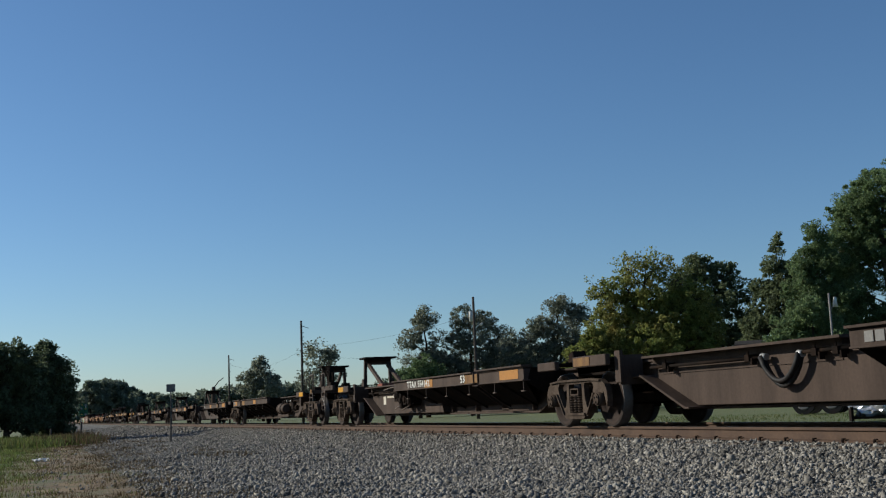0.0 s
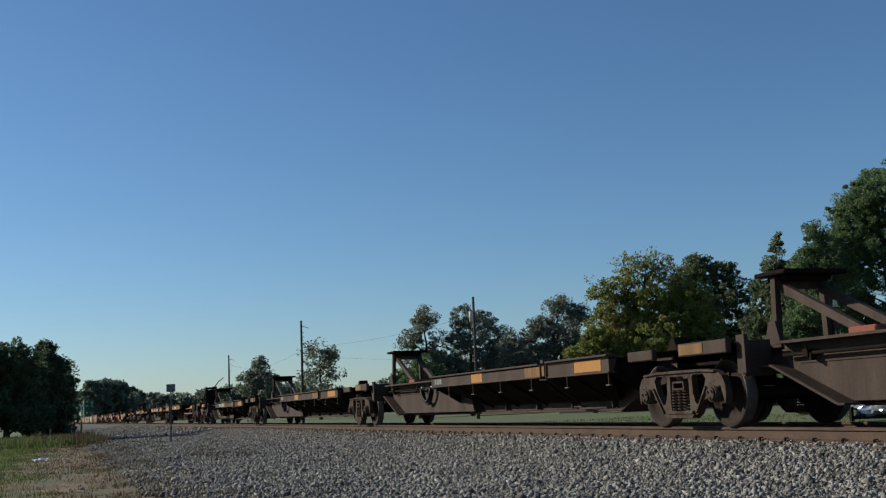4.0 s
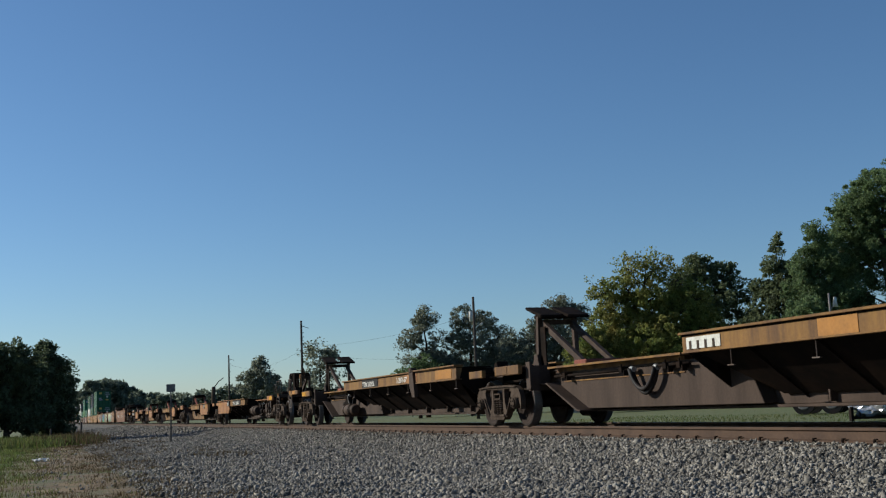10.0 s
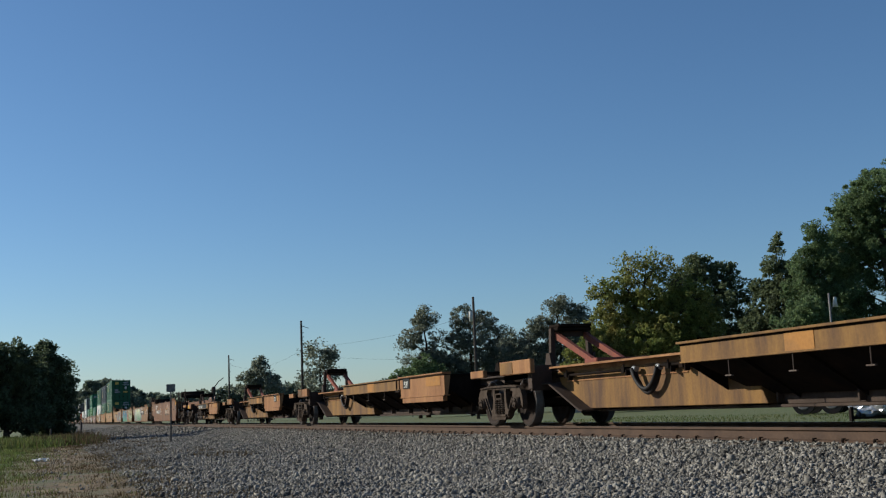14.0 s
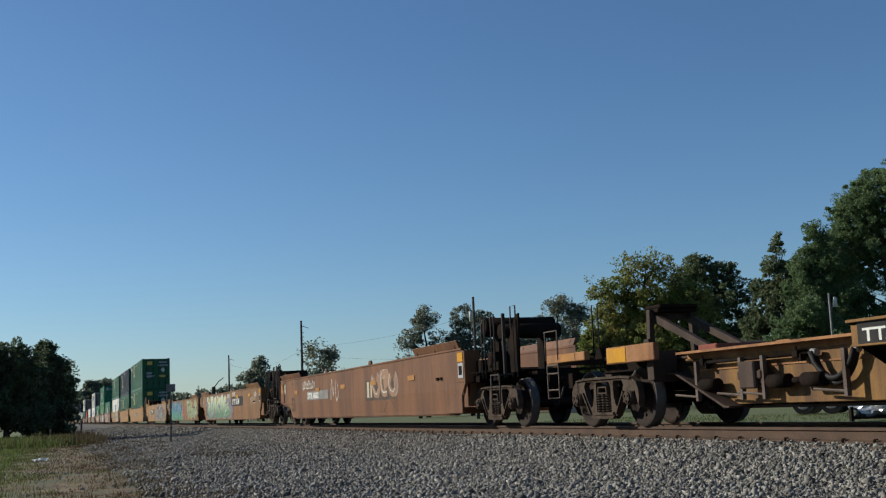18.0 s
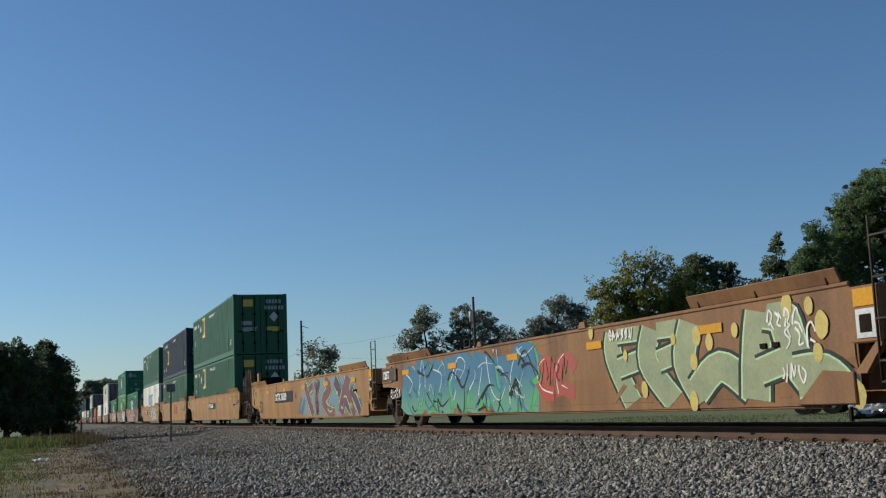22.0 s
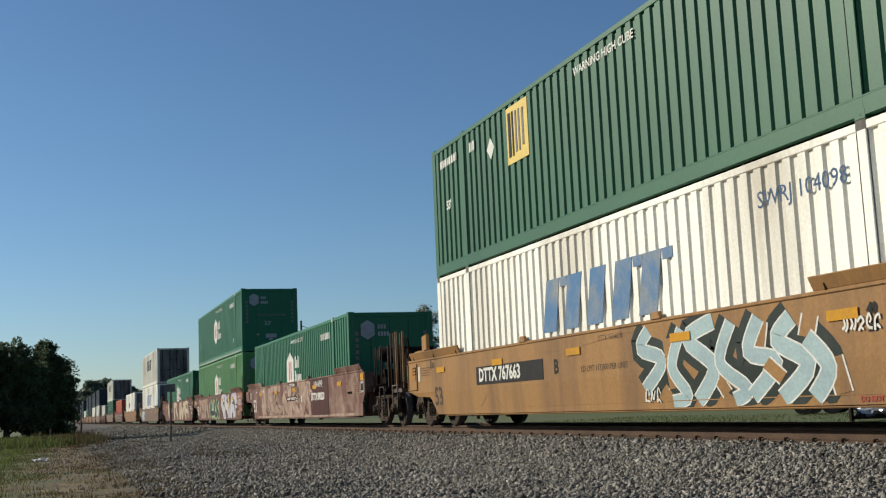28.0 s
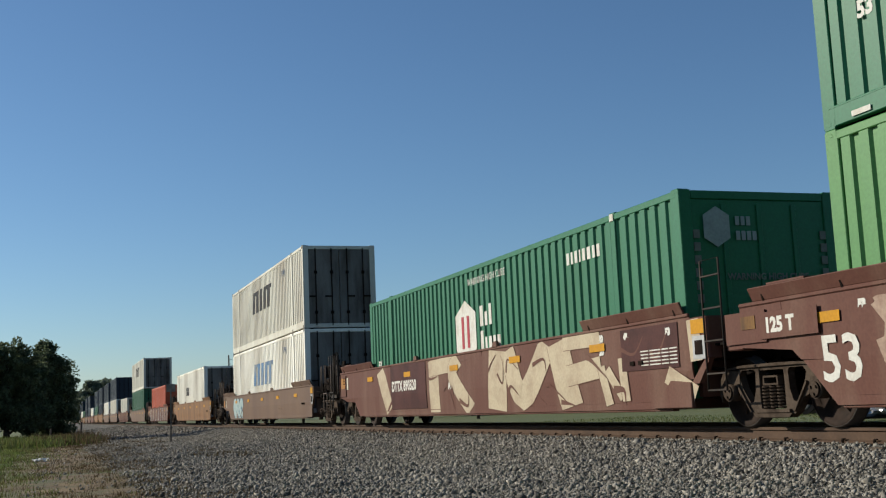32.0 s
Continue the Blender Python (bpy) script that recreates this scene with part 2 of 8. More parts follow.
def plate(name, parent, m, x, y0, y1, z0, z1, label="", thick=0.006):
    x -= STATE["wall"]
    return part(name, lambda bm: (box(bm, x - thick, x, min(y0, y1), max(y0, y1), z0, z1), fold(bm) if STATE["wall"] and z0 < FOLD_Z else None), m, parent, label)


# ---- how the train runs ----
XC = 9.48
MOVERS, WHEELS = [], []


def run(t):
    return 14.4 * (t - 25) - 0.007 * (t - 25) ** 2


def mover(ob, u, x=0.0, z=0.0):
    ob.matrix_basis = pose(XC + x, u - run(0), z)
    MOVERS.append((ob, u, x, z))
    return ob


# ---- ground ----
def ground_height(x, y):
    pts = ((-60, -0.75), (-12, -0.7), (-3, -0.55), (0.5, -0.55), (3.0, -0.5), (6.6, -0.46), (7.4, -0.33), (8.35, -0.185), (10.7, -0.185), (11.6, -0.35), (13.0, -0.6), (17, -0.7), (60, -0.62))
    if x <= pts[0][0]:
        z = pts[0][1]
    elif x >= pts[-1][0]:
        z = pts[-1][1]
    else:
        for (a, za), (b, zb) in zip(pts[:-1], pts[1:]):
            if a <= x <= b:
                z = za + (zb - za) * (x - a) / (b - a)
                break
    if x < 6.5 or x > 12:
        z += 0.05 * noise.noise((x * 0.35, y * 0.25, 0.0)) + 0.02 * noise.noise((x * 1.7, y * 1.3, 3.0))
    return z


def ground_material():
    m = bpy.data.materials.new("ground")
    m.use_nodes = True
    t = m.node_tree
    b = t.nodes["Principled BSDF"]
    b.inputs["Roughness"].default_value = 0.95
    geo = t.nodes.new("ShaderNodeNewGeometry")
    sep = t.nodes.new("ShaderNodeSeparateXYZ")
    t.links.new(geo.outputs["Position"], sep.inputs[0])

    def tex(scale, detail=6):
        n = t.nodes.new("ShaderNodeTexNoise")
        n.inputs["Scale"].default_value = scale
        n.inputs["Detail"].default_value = detail
        t.links.new(geo.outputs["Position"], n.inputs[0])
        return n.outputs[0]

    def math_(op, a, b_):
        n = t.nodes.new("ShaderNodeMath")
        n.operation = op
        for i, v in enumerate((a, b_)):
            if isinstance(v, (int, float)):
                n.inputs[i].default_value = v
            else:
                t.links.new(v, n.inputs[i])
        return n.outputs[0]

    def step(v, lo, hi):
        n = t.nodes.new("ShaderNodeMapRange")
        n.inputs[1].default_value, n.inputs[2].default_value = lo, hi
        t.links.new(v, n.inputs[0])
        return n.outputs[0]

    def mixc(f, a, c):
        n = t.nodes.new("ShaderNodeMix")
        n.data_type = "RGBA"
        t.links.new(f, n.inputs[0])
        for i, v in ((6, a), (7, c)):
            if isinstance(v, tuple):
                n.inputs[i].default_value = (*v, 1)
            else:
                t.links.new(v, n.inputs[i])
        return n.outputs[2]

    wob = math_("MULTIPLY", math_("SUBTRACT", tex(0.35), 0.5), 2.4)
    xw = math_("ADD", sep.outputs[0], wob)
    fine, mid = tex(30, 5), tex(2.2)
    grass = mixc(step(mid, 0.35, 0.65), (0.072, 0.098, 0.026), (0.115, 0.118, 0.042))
    dirt = mixc(step(mid, 0.4, 0.62), (0.098, 0.060, 0.022), (0.165, 0.108, 0.045))
    dirt = mixc(step(tex(0.9), 0.52, 0.66), dirt, (0.075, 0.074, 0.022))
    # gravel kept darker than the stones: shade of the gaps is in this colour
    gravel = mixc(step(fine, 0.38, 0.62), (0.032, 0.028, 0.024), (0.10, 0.09, 0.077))
    c = mixc(step(xw, -1.3, -0.1), grass, dirt)
    c = mixc(step(xw, 0.8, 3.0), c, gravel)
    c = mixc(step(xw, 11.6, 12.6), c, mixc(step(mid, 0.45, 0.6), (0.15, 0.13, 0.1), (0.09, 0.11, 0.045)))
    c = mixc(step(math_("ADD", sep.outputs[0], math_("MULTIPLY", wob, 1.5)), 15.5, 19.5), c, grass)
    vm = t.nodes.new("ShaderNodeVectorMath")
    vm.operation = "SCALE"
    t.links.new(c, vm.inputs[0])
    t.links.new(math_("ADD", math_("MULTIPLY", fine, 0.7), 0.65), vm.inputs["Scale"])
    t.links.new(vm.outputs[0], b.inputs["Base Color"])
    bp = t.nodes.new("ShaderNodeBump")
    bp.inputs["Strength"].default_value = 0.6
    bp.inputs["Distance"].default_value = 0.04
    t.links.new(fine, bp.inputs["Height"])
    t.links.new(bp.outputs[0], b.inputs["Normal"])
    return m


def build_ground():
    xs = [-2500, -700, -200, -60, -30, -18, -12, -8, -6, -4.5, -3, -2, -1, 0, 1, 2, 3, 4, 5, 6, 6.6, 7.0, 7.4, 7.9, 8.35, 9.5, 10.7, 11.2, 11.6, 12.3, 13, 15, 17, 20, 25, 35, 60, 120, 300, 900, 2500]
    ys = [-400, -100, -30, -10, 0, 4] + [5 + i * 0.7 for i in range(60)] + [50 + i * 4 for i in range(20)] + [140, 180, 250, 400, 700, 1200, 2500, 4000]
    verts = [(x, y, ground_height(x, y)) for y in ys for x in xs]
    n = len(xs)
    faces = [(j * n + i, j * n + i + 1, (j + 1) * n + i + 1, (j + 1) * n + i) for j in range(len(ys) - 1) for i in range(n - 1)]
    tagged(new("ground", raw("ground", verts, faces, ground_material(), True)), "gravel, dirt and grass ground beside the railway track", "ground", kind="structure")




def stones(name, count, xr, yr, size, seed, lift=0.0, label="", edge=0.0):
    """Loose stones strewn on the ground, each an uneven lump."""
    rng = np.random.default_rng(seed)
    base = np.array([(1, 0, 0), (0, 1, 0), (-1, 0, 0), (0, -1, 0), (0, 0, 1), (0, 0, -1)], dtype=float)
    tri = np.array([(0, 1, 4), (1, 2, 4), (2, 3, 4), (3, 0, 4), (1, 0, 5), (2, 1, 5), (3, 2, 5), (0, 3, 5)])
    x = rng.uniform(*xr, count)
    y = rng.uniform(*yr, count)
    if edge:
        x = xr[0] + (xr[1] - xr[0]) * rng.uniform(0, 1, count) ** edge
    s = size * rng.lognormal(0, 0.28, count)
    z = np.array([ground_height(a, b) for a, b in zip(x, y)]) + s * rng.uniform(-0.4, 0.5, count) + lift
    k = len(base)
    v = base[None] * rng.uniform(0.65, 1.35, (count, k, 1)) * (s[:, None, None] * rng.uniform(0.45, 1.35, (count, 1, 3)))
    a = rng.uniform(0, 6.283, (count, 3))
    for i, (p, q) in enumerate(((0, 1), (1, 2), (2, 0))):
        ca, sa = np.cos(a[:, i])[:, None], np.sin(a[:, i])[:, None]
        v[:, :, p], v[:, :, q] = v[:, :, p] * ca - v[:, :, q] * sa, v[:, :, p] * sa + v[:, :, q] * ca
    v += np.stack([x, y, z], 1)[:, None]
    f = (tri[None] + (np.arange(count) * k)[:, None, None]).reshape(-1, 3)
    me = bpy.data.meshes.new(name)
    me.vertices.add(count * k)
    me.vertices.foreach_set("co", v.reshape(-1).astype(np.float32))
    me.loops.add(len(f) * 3)
    me.loops.foreach_set("vertex_index", f.reshape(-1).astype(np.int32))
    me.polygons.add(len(f))
    me.polygons.foreach_set("loop_start", np.arange(0, len(f) * 3, 3, dtype=np.int32))
    me.update()
    me.validate()
    me.materials.append(STONE)
    return tagged(new(name, me), label, "gravel", kind="stuff")


def blades(name, m, count, xr, yr, h, w, seed, label, clump=0.0):
    rng = np.random.default_rng(seed)
    x, y = rng.uniform(*xr, count), rng.uniform(*yr, count)
    if clump:
        cx, cy = rng.uniform(*xr, count // 40 + 1), rng.uniform(*yr, count // 40 + 1)
        i = rng.integers(0, len(cx), count)
        x, y = cx[i] + rng.normal(0, clump, count), cy[i] + rng.normal(0, clump, count)
    hh = h * rng.uniform(0.45, 1.2, count)
    a = rng.uniform(0, 6.283, count)
    ln = rng.normal(0, 0.35, (count, 2)) * hh[:, None]
    z = np.array([ground_height(p, q) for p, q in zip(x, y)]) - 0.02
    dx, dy = np.cos(a) * w, np.sin(a) * w
    v = np.stack([np.stack([x - dx, y - dy, z], 1), np.stack([x + dx, y + dy, z], 1), np.stack([x + ln[:, 0], y + ln[:, 1], z + hh], 1)], 1).reshape(-1, 3)
    f = np.arange(count * 3).reshape(-1, 3)
    return tagged(new(name, raw(name, v.tolist(), f.tolist(), m)), label, "grass", kind="stuff")


def build_track():
    prof = [(-0.07, -0.172), (0.07, -0.172), (0.07, -0.160), (0.012, -0.140), (0.010, -0.045), (0.036, -0.034), (0.036, -0.006), (0.03, 0.0), (-0.03, 0.0), (-0.036, -0.006), (-0.036, -0.034), (-0.010, -0.045), (-0.012, -0.140), (-0.07, -0.160)]
    for side in (-0.755, 0.755):
        verts, faces = [], []
        for y in (-60, 1500):
            verts += [(XC + side + a, y, b) for a, b in prof]
        n = len(prof)
        faces = [(i, (i + 1) % n, n + (i + 1) % n, n + i) for i in range(n)]
        me = raw("rail", verts, faces, [RAILM, RAILTOP])
        me.polygons[7].material_index = 1
        tagged(new("rail", me), "rusty brown steel rail with a worn running face", "rail", group="rails of the track", kind="structure")
    tie = tagged(new("tie"), "dark creosoted wooden tie half sunk in the ballast", "tie", group="ties under the rails")
    part("timber", lambda bm: box(bm, -1.3, 1.3, -0.11, 0.11, -0.36, -0.178), TIEM, tie, bevel=0.01)
    for side in (-0.755, 0.755):
        part("tie_plate", lambda bm: box(bm, side - 0.17, side + 0.17, -0.095, 0.095, -0.1775, -0.1725), RAILM, tie)
        for dx in (-0.095, 0.095):
            def spike(bm):
                box(bm, side + dx - 0.012, side + dx + 0.012, 0.03, 0.055, -0.18, -0.135)
                box(bm, side + dx * 0.8 - 0.02, side + dx * 0.8 + 0.02, 0.025, 0.06, -0.138, -0.122)
            part("spike", spike, GRIME_SHADE, tie)
    tie.matrix_basis = pose(XC, 4.0, 0)
    r = random.Random(4)
    for i in range(1, 110):
        copy_thing(tie, pose(XC + r.uniform(-0.03, 0.03), 4.0 + i * 0.53, 0, 0, 0, r.uniform(-1, 1)))


# ---- trees ----
def leaf_cloud(name, clumps, per, leaf, m, seed, droop=0.0):
    """Small leaf blades round the clump centres (x, y, z, radius)."""
    rng = np.random.default_rng(seed)
    c = np.array(clumps)
    n = len(c) * per
    ctr = np.repeat(c, per, 0)
    d = rng.normal(0, 1, (n, 3))
    d /= np.linalg.norm(d, axis=1)[:, None]
    p = ctr[:, :3] + d * (ctr[:, 3:] * rng.uniform(0.25, 1.0, (n, 1)) ** 0.6) * np.array([1, 1, 0.75])
    a = rng.normal(0, 1, (n, 3))
    a /= np.linalg.norm(a, axis=1)[:, None]
    b = np.cross(a, rng.normal(0, 1, (n, 3)))
    b /= np.linalg.norm(b, axis=1)[:, None]
    s = leaf * rng.uniform(0.6, 1.35, (n, 1))
    v = np.stack([p - a * s, p + b * s * 0.55, p + a * s, p - b * s * 0.55], 1)
    v[:, 2, 2] -= droop * s[:, 0]
    f = np.arange(n * 4).reshape(-1, 4)
    return raw(name, v.reshape(-1, 3).tolist(), f.tolist(), m)


def tree(name, x, y, height, spread, m, seed, label, base=0.18, clumps=70, per=110, leaf=0.2, shape="round", size=0.13, gz=-0.65):
    r = random.Random(seed)
    top = new(name)
    top.matrix_basis = pose(x, y, gz)
    tagged(top, label, "tree", group="trees round the railway")
    bm = bmesh.new()
    tr = 0.018 * height + 0.08
    pts = [Vector((0, 0, -0.1))]
    steps = 6
    lean = (r.uniform(-0.05, 0.05), r.uniform(-0.05, 0.05))
    for i in range(1, steps + 1):
        h = height * 0.86 * i / steps
        pts.append(Vector((lean[0] * h + r.uniform(-0.1, 0.1), lean[1] * h + r.uniform(-0.1, 0.1), h)))
    for i in range(steps):
        cyl(bm, pts[i], pts[i + 1], tr * (1 - i / steps) + 0.03, tr * (1 - (i + 1) / steps) + 0.03, 8)
    cl = []
    for i in range(clumps):
        f = r.random()
        if shape == "pine":
            h = height * (base + (1 - base) * f)
            rad = spread * (0.35 + 0.65 * (1 - f) ** 0.7) * (0.55 + 0.45 * r.random())
        elif shape == "column":
            h = height * (base + (1 - base) * f)
            rad = spread * (0.6 + 0.4 * math.sin(3.1 * f)) * r.random() ** 0.5
        else:
            h = height * (base + (1 - base) * f)
            rad = spread * math.sqrt(max(0.03, math.sin(3.1416 * (0.12 + 0.85 * f)))) * (0.35 + 0.65 * r.random() ** 0.6) * r.choice((0.9, 1.0, 1.0, 1.18))
        a = r.uniform(0, 6.283)
        p = Vector((lean[0] * h + rad * math.cos(a), lean[1] * h + rad * math.sin(a), h + r.uniform(-0.05, 0.06) * height))
        cl.append((*p, height * size * r.choice((0.45, 0.7, 1.0, 1.15)) * r.uniform(0.8, 1.05)))
        if i % 3 == 0:
            hb = max(height * base * 0.7, h - rad * 0.75 - 0.3)
            k = min(steps - 1, int(hb / (height * 0.86) * steps))
            o = pts[k].lerp(pts[k + 1], min(1.0, hb / (height * 0.86) * steps - k))
            mid = o.lerp(p, 0.5) + Vector((0, 0, 0.12 * rad))
            cyl(bm, o, mid, tr * 0.35 * (1 - k / steps) + 0.03, 0.035, 6)
            cyl(bm, mid, p, 0.035, 0.012, 5)
    me = bpy.data.meshes.new("trunk")
    bm.to_mesh(me)
    bm.free()
    me.materials.append(BARK)
    part("trunk", me, None, top)
    part("crown", leaf_cloud("crown", cl, per, leaf, m, seed), None, top)
    return top


def polar(angle, rng_):
    """Place at an angle (degrees right of the track's direction) and a distance from the origin."""
    return rng_ * math.sin(radians(angle)), rng_ * math.cos(radians(angle))


def lobed_tree(name, angle, rng_, height, lobes, m, seed, label, leaf=0.13, tuft=0.6, per=70, thick=1.0, bark=None, gz=-0.65):
    """A tree whose crown is a union of uneven lobes (across, along, height, radius, half height, leafiness)."""
    r = random.Random(seed)
    top = new(name)
    x, y = polar(angle, rng_)
    top.matrix_basis = pose(x, y, gz, 0, 0, -angle)
    tagged(top, label, "tree", group="trees round the railway")
    bm = bmesh.new()
    tr = 0.016 * height + 0.07
    steps = 7
    pts = [Vector((0, 0, -0.15))]
    for i in range(1, steps + 1):
        h = height * 0.9 * i / steps
        pts.append(Vector((0.018 * h * r.uniform(-1, 1), 0.018 * h * r.uniform(-1, 1), h)))

    def stem(h):
        f = min(0.999, max(0.0, h / (height * 0.9))) * steps
        k = int(f)
        return pts[k].lerp(pts[k + 1], f - k), tr * (1 - f / steps) + 0.03
    for i in range(steps):
        cyl(bm, pts[i], pts[i + 1], tr * (1 - i / steps) + 0.03, tr * (1 - (i + 1) / steps) + 0.03, 8)
    full, thin = [], []
    lobes = [(w, d, h, rad * 1.12, rz * 1.05, leafy) for w, d, h, rad, rz, leafy in lobes] if m is LEAF_OAK else lobes
    fit = height / (max(lb[2] + lb[4] for lb in lobes) + 0.5 * tuft)
    lobes = [(w, d, h * fit, rad, rz * fit, leafy) for w, d, h, rad, rz, leafy in lobes]
    for w, d, h, rad, rz, leafy in lobes:
        c = Vector((w, d, h))
        o, ro = stem(max(height * 0.1, h - 0.55 * rz - 0.35 * abs(w)))
        mid = o.lerp(c, 0.55) + Vector((0, 0, -0.08 * rad))
        cyl(bm, o, mid, min(ro, 0.05 + 0.035 * rad), 0.05, 6)
        cyl(bm, mid, c, 0.05, 0.035, 6)
        n = max(9, int(thick * 6.6 * rad * (rad + 2 * rz) / (tuft / 0.6) ** 2))
        for i in range(n):
            v = Vector((r.gauss(0, 1), r.gauss(0, 1), r.gauss(0, 1))).normalized()
            k = r.uniform(0.25, 1.0) ** 0.5 * r.choice((0.8, 0.92, 1.0, 1.06, 1.18))
            q = c + Vector((v.x * rad * k, v.y * rad * k, v.z * rz * k))
            if q.z < 0.5:
                continue
            (full if leafy > 0.7 else thin).append((*q, tuft * r.choice((0.5, 0.8, 1.0, 1.4)) * r.uniform(0.8, 1.1)))
            if i % (3 if leafy < 0.7 else 6) == 0:
                e = c.lerp(q, 0.35) + Vector((0, 0, -0.1))
                cyl(bm, c.lerp(o, 0.2), e, 0.03, 0.022, 5)
                cyl(bm, e, q, 0.022, 0.008, 4)
    me = bpy.data.meshes.new("trunk")
    bm.to_mesh(me)
    bm.free()
    me.materials.append(bark or BARK)
    part("trunk", me, None, top)
    if full:
        part("crown", leaf_cloud("crown", full, per, leaf, m, seed), None, top)
    if thin:
        part("crown", leaf_cloud("crown", thin, max(8, int(per * 0.3)), leaf, m, seed + 1), None, top, "sparse outer twigs with few leaves")
    return top


# ---- railway trucks ----
def plate_with_holes(bm, outer, holes, x0, x1):
    """A flat casting in the y-z plane, cut through by holes, from x0 to x1."""
    loops = [outer] + holes
    tris = tessellate_polygon([[Vector((a, b, 0)) for a, b in lp] for lp in loops])
    flat = [p for lp in loops for p in lp]
    lo = [bm.verts.new((x0, a, b)) for a, b in flat]
    hi = [bm.verts.new((x1, a, b)) for a, b in flat]
    fs = [bm.faces.new([v[i] for i in t]) for t in tris for v in (lo, hi)]
    k = 0
    for lp in loops:
        n = len(lp)
        for i in range(n):
            a, b = k + i, k + (i + 1) % n
            fs.append(bm.faces.new([lo[a], lo[b], hi[b], hi[a]]))
        k += n
    bmesh.ops.recalc_face_normals(bm, faces=fs)


def sideframe(bm, s):
    """Cast side frame: arched top, two triangular windows, a spring window and hooked pedestal legs."""
    x0, x1 = sorted((s * 0.95, s * 1.05))
    half = [(0.0, 0.805), (0.62, 0.80), (0.92, 0.775), (1.08, 0.70), (1.155, 0.58), (1.165, 0.44), (1.13, 0.33), (1.10, 0.42), (1.045, 0.56), (0.98, 0.605), (0.80, 0.605), (0.745, 0.52), (0.70, 0.40), (0.60, 0.37), (0.44, 0.19), (0.32, 0.13), (0.0, 0.125)]
    outer = half + [(-a, b) for a, b in half[-2:0:-1]]
    tri = [(0.36, 0.735), (0.63, 0.735), (0.69, 0.67), (0.625, 0.50), (0.475, 0.315), (0.405, 0.335), (0.35, 0.48), (0.335, 0.69)]
    win = [(-0.245, 0.72), (0.245, 0.72), (0.255, 0.60), (0.255, 0.245), (0.20, 0.235), (-0.20, 0.235), (-0.255, 0.245), (-0.255, 0.60)]
    plate_with_holes(bm, outer, [tri, [(-a, b) for a, b in tri[::-1]], win], x0, x1)
    # ribs that stand proud along the top and the lower chord
    xa, xb = sorted((s * 1.045, s * 1.085))
    prism(bm, [(-0.95, 0.745), (-0.62, 0.765), (0.62, 0.765), (0.95, 0.745), (0.95, 0.77), (0.62, 0.795), (-0.62, 0.795), (-0.95, 0.77)], "x", xa, xb)
    prism(bm, [(-0.34, 0.135), (0.34, 0.135), (0.40, 0.185), (-0.40, 0.185)], "x", xa, xb + 0.03 if s > 0 else xb)
    for d in (-1, 1):
        prism(bm, [(d * 0.43, 0.20), (d * 0.46, 0.215), (d * 0.72, 0.545), (d * 0.70, 0.565)], "x", xa, xb)
    box(bm, min(s * 0.93, s * 1.09), max(s * 0.93, s * 1.09), -0.36, 0.36, 0.195, 0.235)


def coil(bm, c, r, h):
    """A coil spring as close, slightly tipped turns round a dark core."""
    for k in range(7):
        z = c[2] + h * (k + 0.5) / 7
        pts = [Vector((c[0] + r * math.cos(0.6283 * i), c[1] + r * math.sin(0.6283 * i), z + 0.006 * math.sin(0.6283 * i))) for i in range(11)]
        tube(bm, pts, 0.0125, 5)


def wheelset(bm):
    for s in (-1, 1):
        prof = [(s * 0.685, 0.06), (s * 0.685, 0.15), (s * 0.72, 0.17), (s * 0.73, 0.36), (s * 0.690, 0.385), (s * 0.690, 0.48), (s * 0.715, 0.482), (s * 0.728, 0.462), (s * 0.835, 0.457), (s * 0.842, 0.44), (s * 0.842, 0.385), (s * 0.785, 0.365), (s * 0.775, 0.18), (s * 0.83, 0.155), (s * 0.85, 0.13), (s * 0.85, 0.06)]
        first = len(bm.faces)
        lathe(bm, prof if s > 0 else prof[::-1], 24)
        bm.faces.ensure_lookup_table()
        for f in bm.faces[first:]:
            rr = [math.hypot(v.co.y, v.co.z) for v in f.verts]
            if min(rr) > 0.43:
                f.material_index = 1
        for k in range(3):
            a = 2.0944 * k
            cyl(bm, (s * 0.79, 0.27 * math.cos(a), 0.27 * math.sin(a)), (s * 0.80, 0.27 * math.cos(a), 0.27 * math.sin(a)), 0.03, n=8)
    cyl(bm, (-0.98, 0, 0), (0.98, 0, 0), 0.08, n=12)


ME = {}


